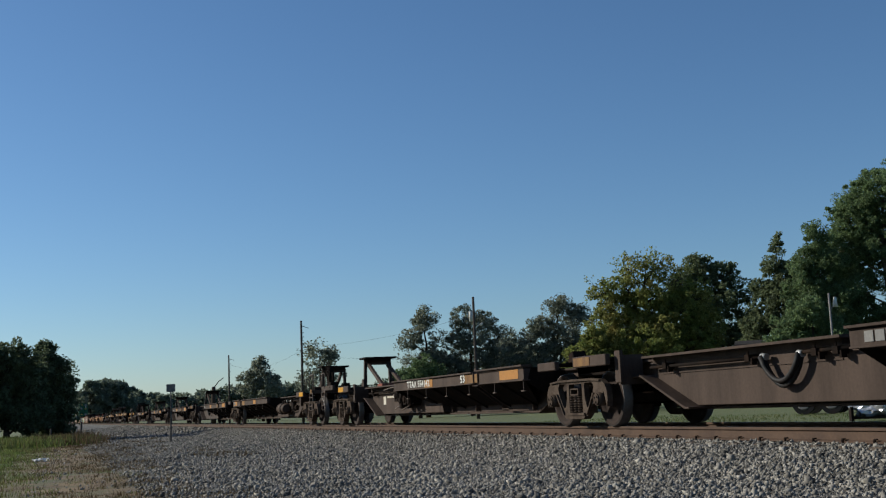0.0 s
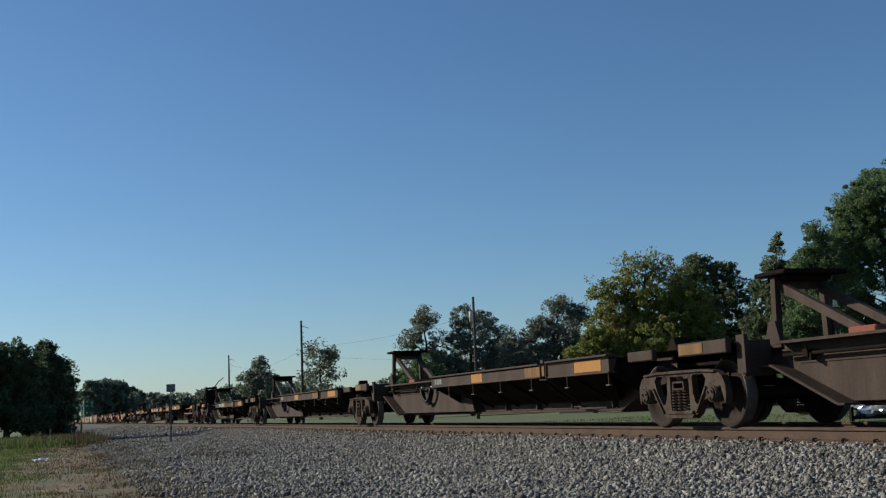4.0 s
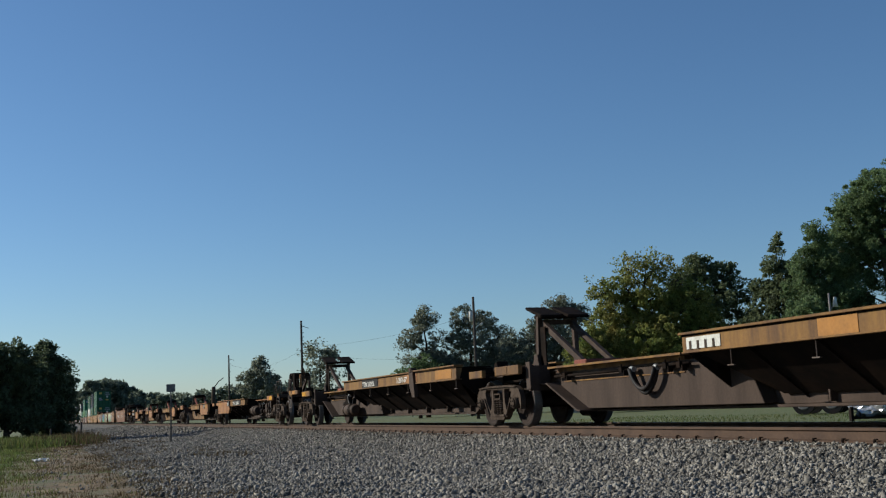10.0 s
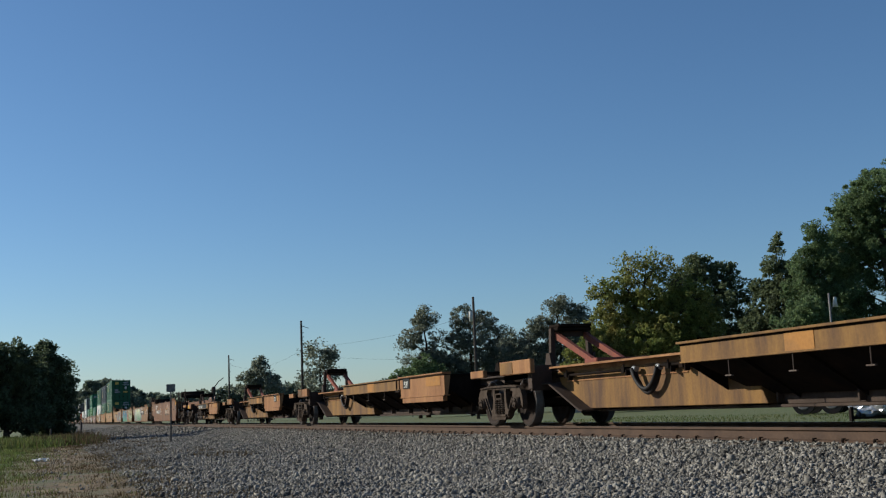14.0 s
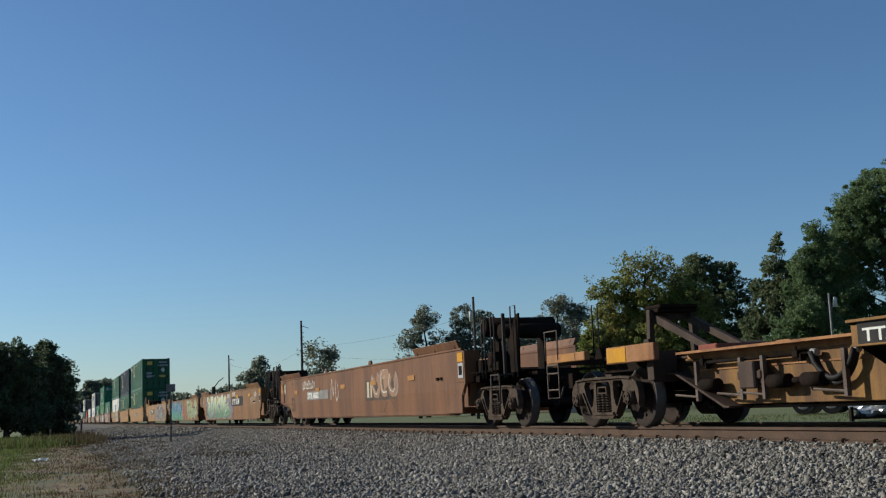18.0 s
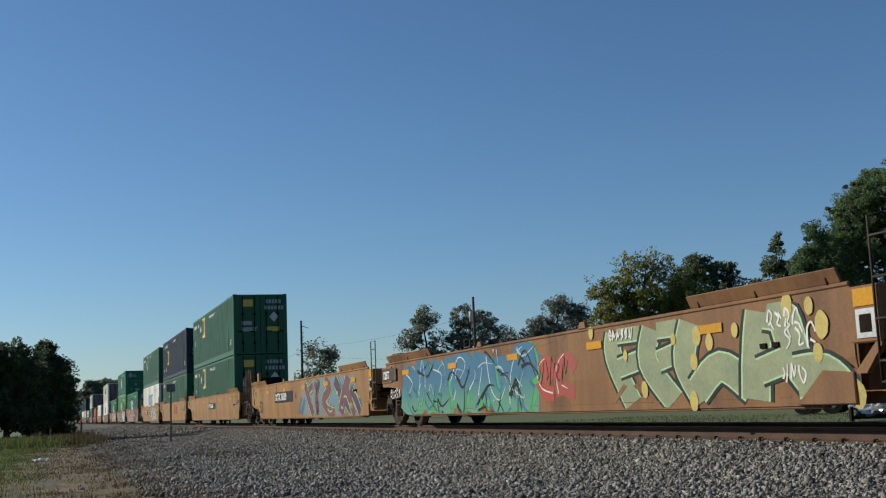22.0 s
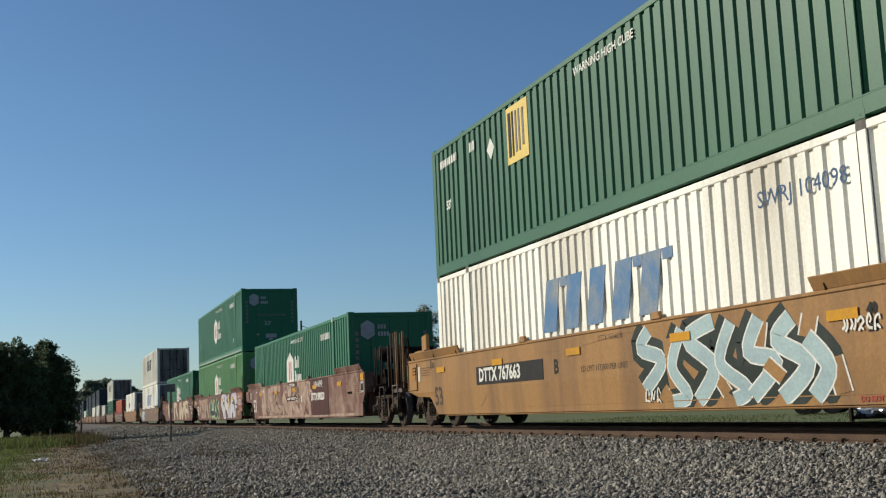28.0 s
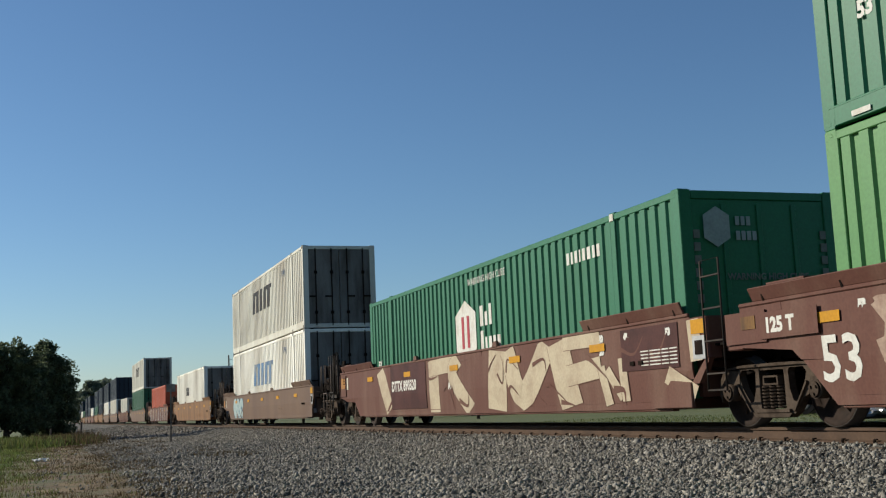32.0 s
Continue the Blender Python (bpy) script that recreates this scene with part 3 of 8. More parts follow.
def truck_meshes():
    ME["wheelset"] = mesh_of("wheelset", wheelset, [WHEELM, TREAD])
    # bolster coloured near black to paint the shade inside the side frame windows
    ME["bolster"] = mesh_of("bolster", lambda bm: (box(bm, -0.93, 0.93, -0.21, 0.21, 0.46, 0.64), box(bm, -0.35, 0.35, -0.35, 0.35, 0.58, 0.74)), GRIME_SHADE, 0.012)
    # the open end of the bolster, a small rectangular frame above the springs
    for s in (-1, 1):
        ME["bolster_end", s] = mesh_of("bolster_end", lambda bm: plate_with_holes(bm, [(-0.16, 0.53), (0.16, 0.53), (0.15, 0.65), (-0.15, 0.65)], [[(-0.125, 0.625), (0.125, 0.625), (0.13, 0.555), (-0.13, 0.555)]], min(s * 0.93, s * 1.075), max(s * 0.93, s * 1.075)), TRUCKM)
    for s in (-1, 1):
        ME["sideframe", s] = mesh_of("sideframe", lambda bm: sideframe(bm, s), TRUCKM)

        ME["spring", s] = mesh_of("spring", lambda bm: coil(bm, (s * 1.03, 0, 0.24), 0.045, 0.29), TRUCKM)

        def cap(bm):
            for d in (0.0,):
                cyl(bm, (s * 0.95, d, 0.457), (s * 1.10, d, 0.457), 0.115, n=14)
                cyl(bm, (s * 1.10, d, 0.457), (s * 1.125, d, 0.457), 0.09, n=14)
                for k in range(3):
                    a = 2.0944 * k + 0.5
                    cyl(bm, (s * 1.125, d + 0.055 * math.cos(a), 0.457 + 0.055 * math.sin(a)), (s * 1.145, d + 0.055 * math.cos(a), 0.457 + 0.055 * math.sin(a)), 0.018, n=6)
                box(bm, min(s * 0.93, s * 1.05), max(s * 0.93, s * 1.05), d - 0.13, d + 0.13, 0.55, 0.61)
        ME["bearing", s] = mesh_of("bearing", cap, TRUCKM)

    def rigging(bm):
        for d in (-1, 1):
            box(bm, -0.80, 0.80, d * 0.36 - 0.03, d * 0.36 + 0.03, 0.34, 0.40)
            for s in (-1, 1):
                box(bm, s * 0.755 - 0.06, s * 0.755 + 0.06, d * 0.40 - 0.02, d * 0.40 + 0.05, 0.28, 0.52)
    ME["brake_beam"] = mesh_of("brake_beam", rigging, GRIME_SHADE)


def truck(parent, y):
    """A two-axle truck as a part of a car, its centre at y."""
    tr = part("truck", ME["bolster"], None, parent, "brown cast steel railway truck", at=pose(0, y, 0))
    for s in (-1, 1):
        part("sideframe", ME["sideframe", s], None, tr)
        part("bolster_end", ME["bolster_end", s], None, tr)
        for dy in (-0.15, 0.0, 0.15):
            part("spring", ME["spring", s], None, tr, at=pose(0, dy, 0))
        for d in (-0.889, 0.889):
            part("bearing", ME["bearing", s], None, tr, at=pose(0, d, 0))
    part("brake_beam", ME["brake_beam"], None, tr)
    for d in (-0.889, 0.889):
        WHEELS.append((part("wheelset", ME["wheelset"], None, tr, at=pose(0, d, 0.457)), y + d, parent))
    return tr


# ---- pieces shared by the cars ----
def grab(bm, x, y0, y1, z0, z1, r=0.014, rungs=0):
    tube(bm, [(x, y0, z0), (x, y0, z1), (x, y1, z1), (x, y1, z0)], r, 5)
    for i in range(rungs):
        z = z0 + (z1 - z0) * (i + 0.5) / rungs
        cyl(bm, (x, y0, z), (x, y1, z), r, n=5)
    if rungs:
        cyl(bm, (x, y0, z0), (x, y1, z0), r, n=5)


def brake_wheel(parent, x, y, z, rad=0.28):
    def w(bm):
        ring(bm, (x, y, z), rad, 0.016, "x", 18)
        cyl(bm, (x - 0.05, y, z), (x + 0.1, y, z), 0.04, n=8)
        for k in range(6):
            a = 1.0472 * k
            cyl(bm, (x, y, z), (x, y + rad * math.cos(a), z + rad * math.sin(a)), 0.011, n=5)
    part("brake_wheel", w, GRIME_SHADE, parent, "dark spoked hand brake wheel")


def coupler(parent, y, d):
    """A knuckle coupler and its hoses; d is the way outwards."""
    def c(bm):
        box(bm, -0.09, 0.09, min(y, y + d * 0.75), max(y, y + d * 0.75), 0.74, 0.92)
        prism(bm, [(-0.17, y + d * 0.70), (0.14, y + d * 0.70), (0.17, y + d * 0.86), (0.05, y + d * 0.95), (0.0, y + d * 0.84), (-0.17, y + d * 0.95)], "z", 0.68, 0.96)
    part("coupler", c, GRIME_SHADE, parent, "rusty knuckle coupler")

    def h(bm):
        pts = [Vector((-0.35, y + d * (0.2 + 0.75 * i / 7), 0.72 - 0.36 * math.sin(3.14 * i / 7))) for i in range(8)]
        tube(bm, pts, 0.025, 6)
    part("air_hose", h, BLACKP, parent)


GC_LABEL = mat("paper_label", (0.5, 0.46, 0.38), 0.7, 0.0, (0.4, 0.34, 0.26), 0.4, 6, bump=0)


# ---- spine cars ----
def hitch(parent, y, style, m, red=False, front=False):
    """The stand that holds a trailer's kingpin: two posts, a head plate and two struts."""
    z0, z1 = 1.02, (1.9 if style == "red" and not front else 2.18 if style == "tilted" else 2.02)
    hw = 0.7 if style == "red" else 1.0
    reach = 1.2 if front else 1.7 if style == "tilted" else 1.55

    if front and style == "tilted":
        def frame_(bm):
            for s in (-1, 1):
                x0, x1 = sorted((s * 0.27, s * 0.35))
                prism(bm, [(y - 1.25, 1.16), (y - 1.12, 1.16), (y + 0.05, 2.06), (y + 0.02, 2.18), (y - 0.06, 2.14)], "x", x0, x1)
                prism(bm, [(y - 0.10, 1.1), (y + 0.04, 1.1), (y + 0.14, 2.16), (y + 0.06, 2.16)], "x", x0, x1)
                prism(bm, [(y + 0.40, 1.1), (y + 0.56, 1.1), (y + 0.34, 2.2), (y + 0.24, 2.2)], "x", x0, x1)
                prism(bm, [(y - 0.42, 1.66), (y - 0.36, 1.58), (y + 0.40, 1.58), (y + 0.40, 1.66)], "x", x0, x1)
                box(bm, x0, x1, y + 0.02, y + 0.14, 2.1, 2.30)
            box(bm, -0.27, 0.27, y + 0.30, y + 0.36, 1.2, 2.1)
            box(bm, -0.30, 0.30, y - 0.42, y - 0.36, 1.58, 1.68)
        part("hitch_post", frame_, GRIME_SHADE, parent, "black greasy hitch frame")
        part("hitch_head", lambda bm: prism(bm, [(y - 0.02, 2.12), (y + 0.36, 2.16), (y + 0.38, 2.26), (y + 0.24, 2.24), (y + 0.06, 2.20)], "x", -0.36, 0.36), GRIME_SHADE, parent, "dark greasy trailer hitch plate", bevel=0.02)
        return
    for s in (-1, 1):
        part("hitch_post", lambda bm: (prism(bm, [(s * 0.46, z0), (s * 0.36, z0), (s * 0.34, z1 - 0.06), (s * 0.42, z1 - 0.06)], "y", y - 0.05, y + 0.05), prism(bm, [(y - 0.18, z0), (y + 0.2, z0), (y + 0.07, z0 + 0.35), (y - 0.07, z0 + 0.35)], "x", s * 0.46 - 0.03, s * 0.46 + 0.03)), m, parent)
    part("hitch_crossbar", lambda bm: box(bm, -0.4, 0.4, y - 0.04, y + 0.04, z1 - 0.22, z1 - 0.12), m, parent)

    def head(bm):
        if style == "tilted":
            for s in (-1, 1):
                prism(bm, [(y + 0.32, z1 + 0.10), (y + 0.34, z1 + 0.16), (y - 0.42, z1 - 0.06), (y - 0.40, z1 - 0.12)], "x", min(s * 0.06, s * 0.52), max(s * 0.06, s * 0.52))
            box(bm, -0.42, 0.42, y - 0.2, y + 0.15, z1 - 0.10, z1 - 0.02)
        else:
            box(bm, -0.50 * hw, 0.50 * hw, y - 0.38 * hw, y + 0.30 * hw, z1 - 0.05, z1 + 0.01)
            box(bm, -0.36, 0.36, y - 0.22, y + 0.2, z1 - 0.12, z1 - 0.05)
    part("hitch_head", head, GRIME_SHADE, parent, "dark greasy trailer hitch plate", bevel=0.015)

    for s in (-1, 1):
        def strut(bm):
            prism(bm, [(y - 0.05, z1 - 0.14), (y - 0.05, z1 - 0.27), (y - reach, 1.08), (y - reach - 0.14, 1.08), (y - reach - 0.1, 1.15)], "x", s * 0.30 - 0.04, s * 0.30 + 0.04)
        part("hitch_strut", strut, REDPAINT if red else m, parent)
    part("hitch_foot", lambda bm: box(bm, -0.42, 0.42, y - reach - 0.35, y - reach + 0.15, 1.06, 1.18), REDPAINT if not front else SPINE_ORANGE, parent, "faded red hitch foot casting", bevel=0.02)


def spine_unit(u0, u1, kind, dress, name_rows, end0=False, end1=False, mirror=False, stand_up=True):
    """One platform from the truck at u0 (leading) to the truck at u1. kind: flat, deep or tall deck."""
    L = u1 - u0
    body, edge, panel = dress
    STATE["flip"] = L if mirror else None
    car = new("spine_car")
    labels = {"ttax": "dark grimy brown articulated spine car platform, empty", "ttrx": "faded yellow all purpose spine car platform, empty", "tall": "faded orange articulated spine car platform, empty"}
    tagged(car, labels[kind], "railway car", group="cars of the train")
    top, hgt = {"ttax": (1.12, 0.25), "ttrx": (1.30, 0.28), "tall": (1.18, 0.29)}[kind]
    lead, tail = {"ttax": (1.7, 7.35), "ttrx": (1.82, 7.45), "tall": (2.7, 7.3)}[kind]
    if end1:
        tail = {"ttax": 6.4, "ttrx": 6.5, "tall": 6.35}[kind]
    if mirror:
        lead, tail = {"ttax": (0.9, 7.07), "ttrx": (1.4, 7.1), "tall": (1.6, 6.77)}[kind]
    d0, d1 = lead, L - tail
    # centre sill: deep box that rises towards both trucks
    sill = [(-0.9, 0.70), (-0.9, 1.0), (L + 0.9, 1.0), (L + 0.9, 0.70), (L - 2.0, 0.72), (L - 3.15, 0.28), (2.9, 0.28), (1.9, 0.70)]

    def cs(bm):
        prism(bm, sill, "x", -0.36, 0.36)
        box(bm, -0.46, 0.46, 0.2, L - 0.2, 1.0, 1.04)
        prism(bm, [(L - 1.55, 0.76), (L - 1.55, 0.79), (L - 1.90, 0.79), (L - 3.15, 0.285), (L - 3.25, 0.285), (L - 3.25, 0.255), (L - 3.12, 0.255), (L - 1.88, 0.76)], "x", -0.84, 0.84)
        prism(bm, [(1.75, 0.70), (1.65, 0.76), (2.88, 0.26), (2.92, 0.22)], "x", -0.46, 0.46)
        box(bm, -0.46, 0.46, 2.85, L - 3.12, 0.24, 0.28)
        for i in range(int((L - 6) / 1.6)):
            yy = 3.2 + 1.6 * i
            for s in (-1, 1):
                box(bm, s * 0.41 - 0.05, s * 0.41 + 0.05, yy - 0.02, yy + 0.02, 0.30, 1.0)
    part("centre_sill", cs, body, car, "deep box centre sill, dusty brown", bevel=0.008)
    # deck wings: sheet, edge beam, tapering ribs beneath
    split = {"ttax": d0 + 2.3, "ttrx": d0 + 2.9, "tall": 6.05 if not mirror else 5.55}[kind]
    for s in (-1, 1):
        # deck sheet and ribs: under-deck shade is put into their near-black colour
        part("deck_sheet", lambda bm: box(bm, min(s * 0.46, s * 1.27), max(s * 0.46, s * 1.27), d0, d1, top - 0.05, top - 0.03), GRIME_SHADE, car)

        def beam(bm, a, b, z0, z1):
            box(bm, min(s * 1.235, s * 1.262), max(s * 1.235, s * 1.262), a, b, z0 + 0.02, z1 - 0.025)
            box(bm, min(s * 1.10, s * 1.315), max(s * 1.10, s * 1.315), a - 0.02, b + 0.02, z1 - 0.028, z1 + 0.004)
            box(bm, min(s * 1.13, s * 1.285), max(s * 1.13, s * 1.285), a, b, z0, z0 + 0.022)
            for q in (a + 0.006, b - 0.012):
                prism(bm, [(s * 1.10, z1 - 0.026), (s * 1.262, z1 - 0.026), (s * 1.262, z0 + 0.02), (s * 1.18, z0 + 0.02)], "y", q, q + 0.006)
        if kind == "tall":
            part("edge_beam", lambda bm: beam(bm, split, d1, top - hgt, top), panel, car, "weathered deck edge beam", bevel=0.006)
            part("edge_beam", lambda bm: (beam(bm, d0, split - 0.03, top - 0.5, top + 0.02), box(bm, min(s * 1.17, s * 1.275), max(s * 1.17, s * 1.275), d0 + 0.1, split - 0.2, top - 0.62, top - 0.505)), edge, car, "faded orange deep edge beam", bevel=0.006)
        else:
            part("edge_beam", lambda bm: beam(bm, split + 0.35, d1, top - hgt, top), panel, car, "weathered deck edge beam", bevel=0.006)
            part("edge_beam", lambda bm: beam(bm, d0, split, top - hgt - 0.02, top + 0.02), panel, car, "weathered deck edge beam", bevel=0.006)

        e = 1.15 if kind == "ttax" else 0.9 if kind == "ttrx" else 0.5

        # added sloping sheet, painted black as the shade that hides the sill
        def shade_sheet(bm):
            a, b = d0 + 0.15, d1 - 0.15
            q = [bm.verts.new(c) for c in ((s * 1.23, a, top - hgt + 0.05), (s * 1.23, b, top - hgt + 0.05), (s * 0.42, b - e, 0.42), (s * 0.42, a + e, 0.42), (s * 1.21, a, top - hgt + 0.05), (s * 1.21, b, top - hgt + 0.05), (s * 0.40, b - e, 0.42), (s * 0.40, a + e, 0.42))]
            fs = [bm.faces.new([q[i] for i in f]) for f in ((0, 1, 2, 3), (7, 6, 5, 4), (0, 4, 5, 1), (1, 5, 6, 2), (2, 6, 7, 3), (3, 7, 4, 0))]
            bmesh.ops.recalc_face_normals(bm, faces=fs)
        part("deck_shade_sheet", shade_sheet, GRIME_SHADE, car, "added black sheet standing in for the shade under the deck")
        if kind != "ttrx" or not mirror:
            part("sill_side", lambda bm: prism(bm, [(L - 8.3, 0.30), (L - 7.9, 0.98), (L - 1.8, 0.98), (L - 2.0, 0.74), (L - 3.12, 0.30)], "x", min(s * 0.365, s * 0.60), max(s * 0.365, s * 0.60)), body if kind != "tall" or mirror else SPINE_YELLOW, car, "dusty sill side plate", bevel=0.008)
        flip, STATE["flip"] = STATE["flip"], None
        rib = mesh_of("deck_rib", lambda bm: prism(bm, [(s * 0.37, top - 0.06), (s * 1.24, top - 0.06), (s * 1.24, top - hgt), (s * 0.37, 0.36)], "y", -0.012, 0.012), GRIME_SHADE)
        STATE["flip"] = flip
        n = int((d1 - d0) / 1.25)
        for i in range(n + 1):
            yy = d0 + 0.1 + (d1 - d0 - 0.2) * i / n
            part("deck_rib", rib, None, car, at=pose(0, L - yy if mirror else yy, 0))

        for i in range(6):
            yy = d0 + 0.06 + i * (d1 - d0 - 1.2) / 5
            part("lashing_hook", lambda bm: (cyl(bm, (s * 1.25, yy, top - hgt + 0.01), (s * 1.25, yy, top - hgt - 0.20), 0.008, n=5), box(bm, s * 1.25 - 0.018, s * 1.25 + 0.018, yy - 0.07, yy + 0.07, top - hgt - 0.215, top - hgt - 0.198)), LADDER, car)
        if kind == "ttrx":
            def stand(bm):
                prism(bm, [(split + 0.02, top + 0.04), (split + 0.32, top + 0.04), (split + 0.30, top - 0.35), (split + 0.10, top - 0.62), (split - 0.1, top - 0.62)], "x", min(s * 1.23, s * 1.33), max(s * 1.23, s * 1.33))
                box(bm, min(s * 1.2, s * 1.35), max(s * 1.2, s * 1.35), split + 0.08, split + 0.26, top - 0.02, top + 0.09)
            part("container_stand", stand, body, car, "folding container pedestal", bevel=0.01)
        else:
            def stand(bm):
                box(bm, min(s * 1.17, s * 1.295), max(s * 1.17, s * 1.295), split + 0.02, split + 0.05, top - hgt - 0.03, top - 0.02)
                box(bm, min(s * 1.17, s * 1.295), max(s * 1.17, s * 1.295), split + 0.27, split + 0.30, top - hgt - 0.03, top - 0.02)
                box(bm, min(s * 1.15, s * 1.305), max(s * 1.15, s * 1.305), split + 0.0, split + 0.32, top - hgt - 0.05, top - hgt - 0.03)
                for q in (0.02, 0.28):
                    cyl(bm, (s * 1.26, split + q, top - hgt - 0.05), (s * 0.62, split + q, 0.34), 0.014, n=5)
                box(bm, min(s * 0.55, s * 0.66), max(s * 0.55, s * 0.66), split - 0.02, split + 0.32, 0.32, 0.345)
                box(bm, min(s * 1.12, s * 1.2), max(s * 1.12, s * 1.2), split + 0.34, split + 0.46, top, top + 0.07)
            part("container_stand", stand, body, car, bevel=0.01)
    pa, pb, pz = (2.0, 0.5, 1.24) if kind == "tall" and not mirror else (1.5, 0.3, 1.16)
    # end platform over the trailing truck and its bolster housing
    part("bolster_platform", lambda bm: (box(bm, -0.62, 0.62, L - 1.1, L + 0.75, 0.86, 1.08), box(bm, -1.15, 1.15, L - 1.4, L - 0.3, 1.05, 1.11)), GRIME_SHADE, car, bevel=0.012)
    part("platform_beam", lambda bm: box(bm, -1.22, -1.13, L - pa, L - pb, 0.98, pz), edge if kind != "ttax" else body, car, "weathered platform side beam", bevel=0.012)
    part("platform_beam", lambda bm: box(bm, 1.13, 1.22, L - pa, L - pb, 0.98, pz), edge if kind != "ttax" else body, car, bevel=0.012)
    part("bolster_platform", lambda bm: (box(bm, -0.62, 0.62, -0.45, 0.75, 0.90, 1.08), box(bm, -1.12, 1.12, 0.45, 1.2, 1.05, 1.1)), GRIME_SHADE, car, bevel=0.012)
    part("platform_beam", lambda bm: box(bm, -1.2, -1.11, 0.45, 1.2, 0.98, 1.13), edge if kind != "ttax" else body, car, bevel=0.012)
    part("platform_beam", lambda bm: box(bm, 1.11, 1.2, 0.45, 1.2, 0.98, 1.13), edge if kind != "ttax" else body, car, bevel=0.012)
    plate("marker_panel", car, YELLOW if end1 or mirror else SPINE_YELLOW, -1.223, L - pb - 0.65, L - pb - 0.05, 1.0, pz - 0.02, "yellow reflective panel")
    part("end_post", lambda bm: prism(bm, [(L + 0.15, 1.1), (L + 0.45, 1.1), (L + 0.36, 1.26), (L + 0.25, 1.3)], "x", -0.95, -0.70), GRIME_SHADE, car, bevel=0.01)
    if stand_up:
        hitch(car, L - (0.75 if mirror else 0.7 if kind == "ttrx" else 0.5 if end1 else 1.2 if kind == "tall" else 1.5), {"ttax": "flat", "ttrx": "tilted", "tall": "red"}[kind], body, kind == "tall" and not (mirror or end1), mirror)
    if kind == "ttrx" and not mirror:
        part("sign_panel", lambda bm: box(bm, -0.40, -0.37, L - 1.0, L - 0.5, 1.1, 1.9), GRIME_SHADE, car)
    # side ledge, pipes and reservoir
    for q in (-1, 1):
        trim = edge if kind != "ttax" else body
        part("side_ledge", lambda bm: (box(bm, min(q * 0.46, q * 0.80), max(q * 0.46, q * 0.80), L - 6.6, L - 1.9, 1.045, 1.08), box(bm, min(q * 0.46, q * 0.607), max(q * 0.46, q * 0.607), L - 6.4, L - 1.9, 0.975, 1.05)), trim, car)
        part("sill_rib", lambda bm: box(bm, min(q * 0.60, q * 0.615), max(q * 0.60, q * 0.615), L - 6.4, L - 2.2, 0.79, 0.81), trim, car)
    for q in (-1, 1):
        part("end_plate", lambda bm: (box(bm, min(q * 0.62, q * 1.04), max(q * 0.62, q * 1.04), L - 1.62, L - 1.56, 0.66, 1.13), box(bm, min(q * 1.0, q * 1.06), max(q * 1.0, q * 1.06), L - 1.68, L - 1.50, 0.70, 1.20)), body, car, "upright end plate above the truck")

    def pipes(bm):
        y = L - 5.2
        cyl(bm, (-0.70, L - 2.0, 0.90), (-0.70, y + 0.25, 0.90), 0.024, n=8)
        cyl(bm, (-0.70, y - 0.55, 0.92), (-0.70, y - 1.5, 0.92), 0.024, n=8)
        tube(bm, [(-0.40, 0.8, 0.86), (-0.42, L - 7, 0.84)], 0.022, 6)
        for q in (L - 2.5, y + 0.55, y - 0.85, y - 1.25):
            box(bm, -0.76, -0.60, q - 0.05, q + 0.05, 0.86, 0.95)
            box(bm, -0.74, -0.66, q - 0.09, q - 0.05, 0.81, 0.90)
            cyl(bm, (-0.72, q + 0.02, 0.93), (-0.72, q + 0.02, 1.0), 0.018, n=6)
    part("brake_pipe", pipes, GRIME_SHADE, car, "brake train line on the sill side")

    def hoses(bm):
        y = L - 5.2
        for dx, drop in ((0.0, 0.52), (-0.05, 0.58)):
            pts = [Vector((-0.70 + dx, y + 0.25 - 0.8 * i / 12, 0.91 - (0.91 - drop) * max(0.0, math.sin(math.pi * i / 12)) ** 0.7)) for i in range(13)]
            tube(bm, pts, 0.036, 8)
    if not (mirror and kind == "ttax"):
        part("air_hose", hoses, BLACKP, car, "black rubber hoses that sag between the pipes")
    for q in (0.23, -0.53):
        part("hose_clamp", lambda bm: (cyl(bm, (-0.70, L - 5.2 + q - 0.05, 0.90), (-0.70, L - 5.2 + q + 0.05, 0.91), 0.045, n=10)), GALV, car)
    if kind == "ttax" and end1:
        for a, b, z0, z1 in ((0.0, 0.28, 0.52, 0.8), (0.42, 0.62, 0.44, 0.86), (-0.35, -0.12, 0.5, 0.72), (0.75, 1.05, 0.62, 0.92)):
            part("control_valve", lambda bm: (box(bm, -0.92, -0.62, L - 6.3 + a, L - 6.3 + b, z0, z1), cyl(bm, (-0.95, L - 6.3 + (a + b) / 2, (z0 + z1) / 2), (-0.6, L - 6.3 + (a + b) / 2, (z0 + z1) / 2), 0.09, n=10)), GRIME_SHADE, car, bevel=0.015)
        for pts in (((0.1, 0.98), (0.3, 0.93), (0.4, 0.66), (0.9, 0.62)), ((-0.5, 0.9), (0.2, 0.95), (0.7, 0.98), (1.0, 0.80), (1.3, 0.8)), ((-0.4, 0.55), (0.5, 0.40), (0.8, 0.50), (1.2, 0.42)), ((0.2, 1.0), (1.5, 1.0), (2.2, 0.95))):
            part("valve_pipe", lambda bm: tube(bm, [(-0.86, L - 6.3 + a, b) for a, b in pts], 0.017, 6), LADDER, car)
        plate("placard", car, GC_LABEL, -0.601, L - 3.15, L - 3.4, 0.56, 0.80)
        plate("placard", car, GC_LABEL, -0.601, L - 3.55, L - 4.2, 0.74, 0.80)
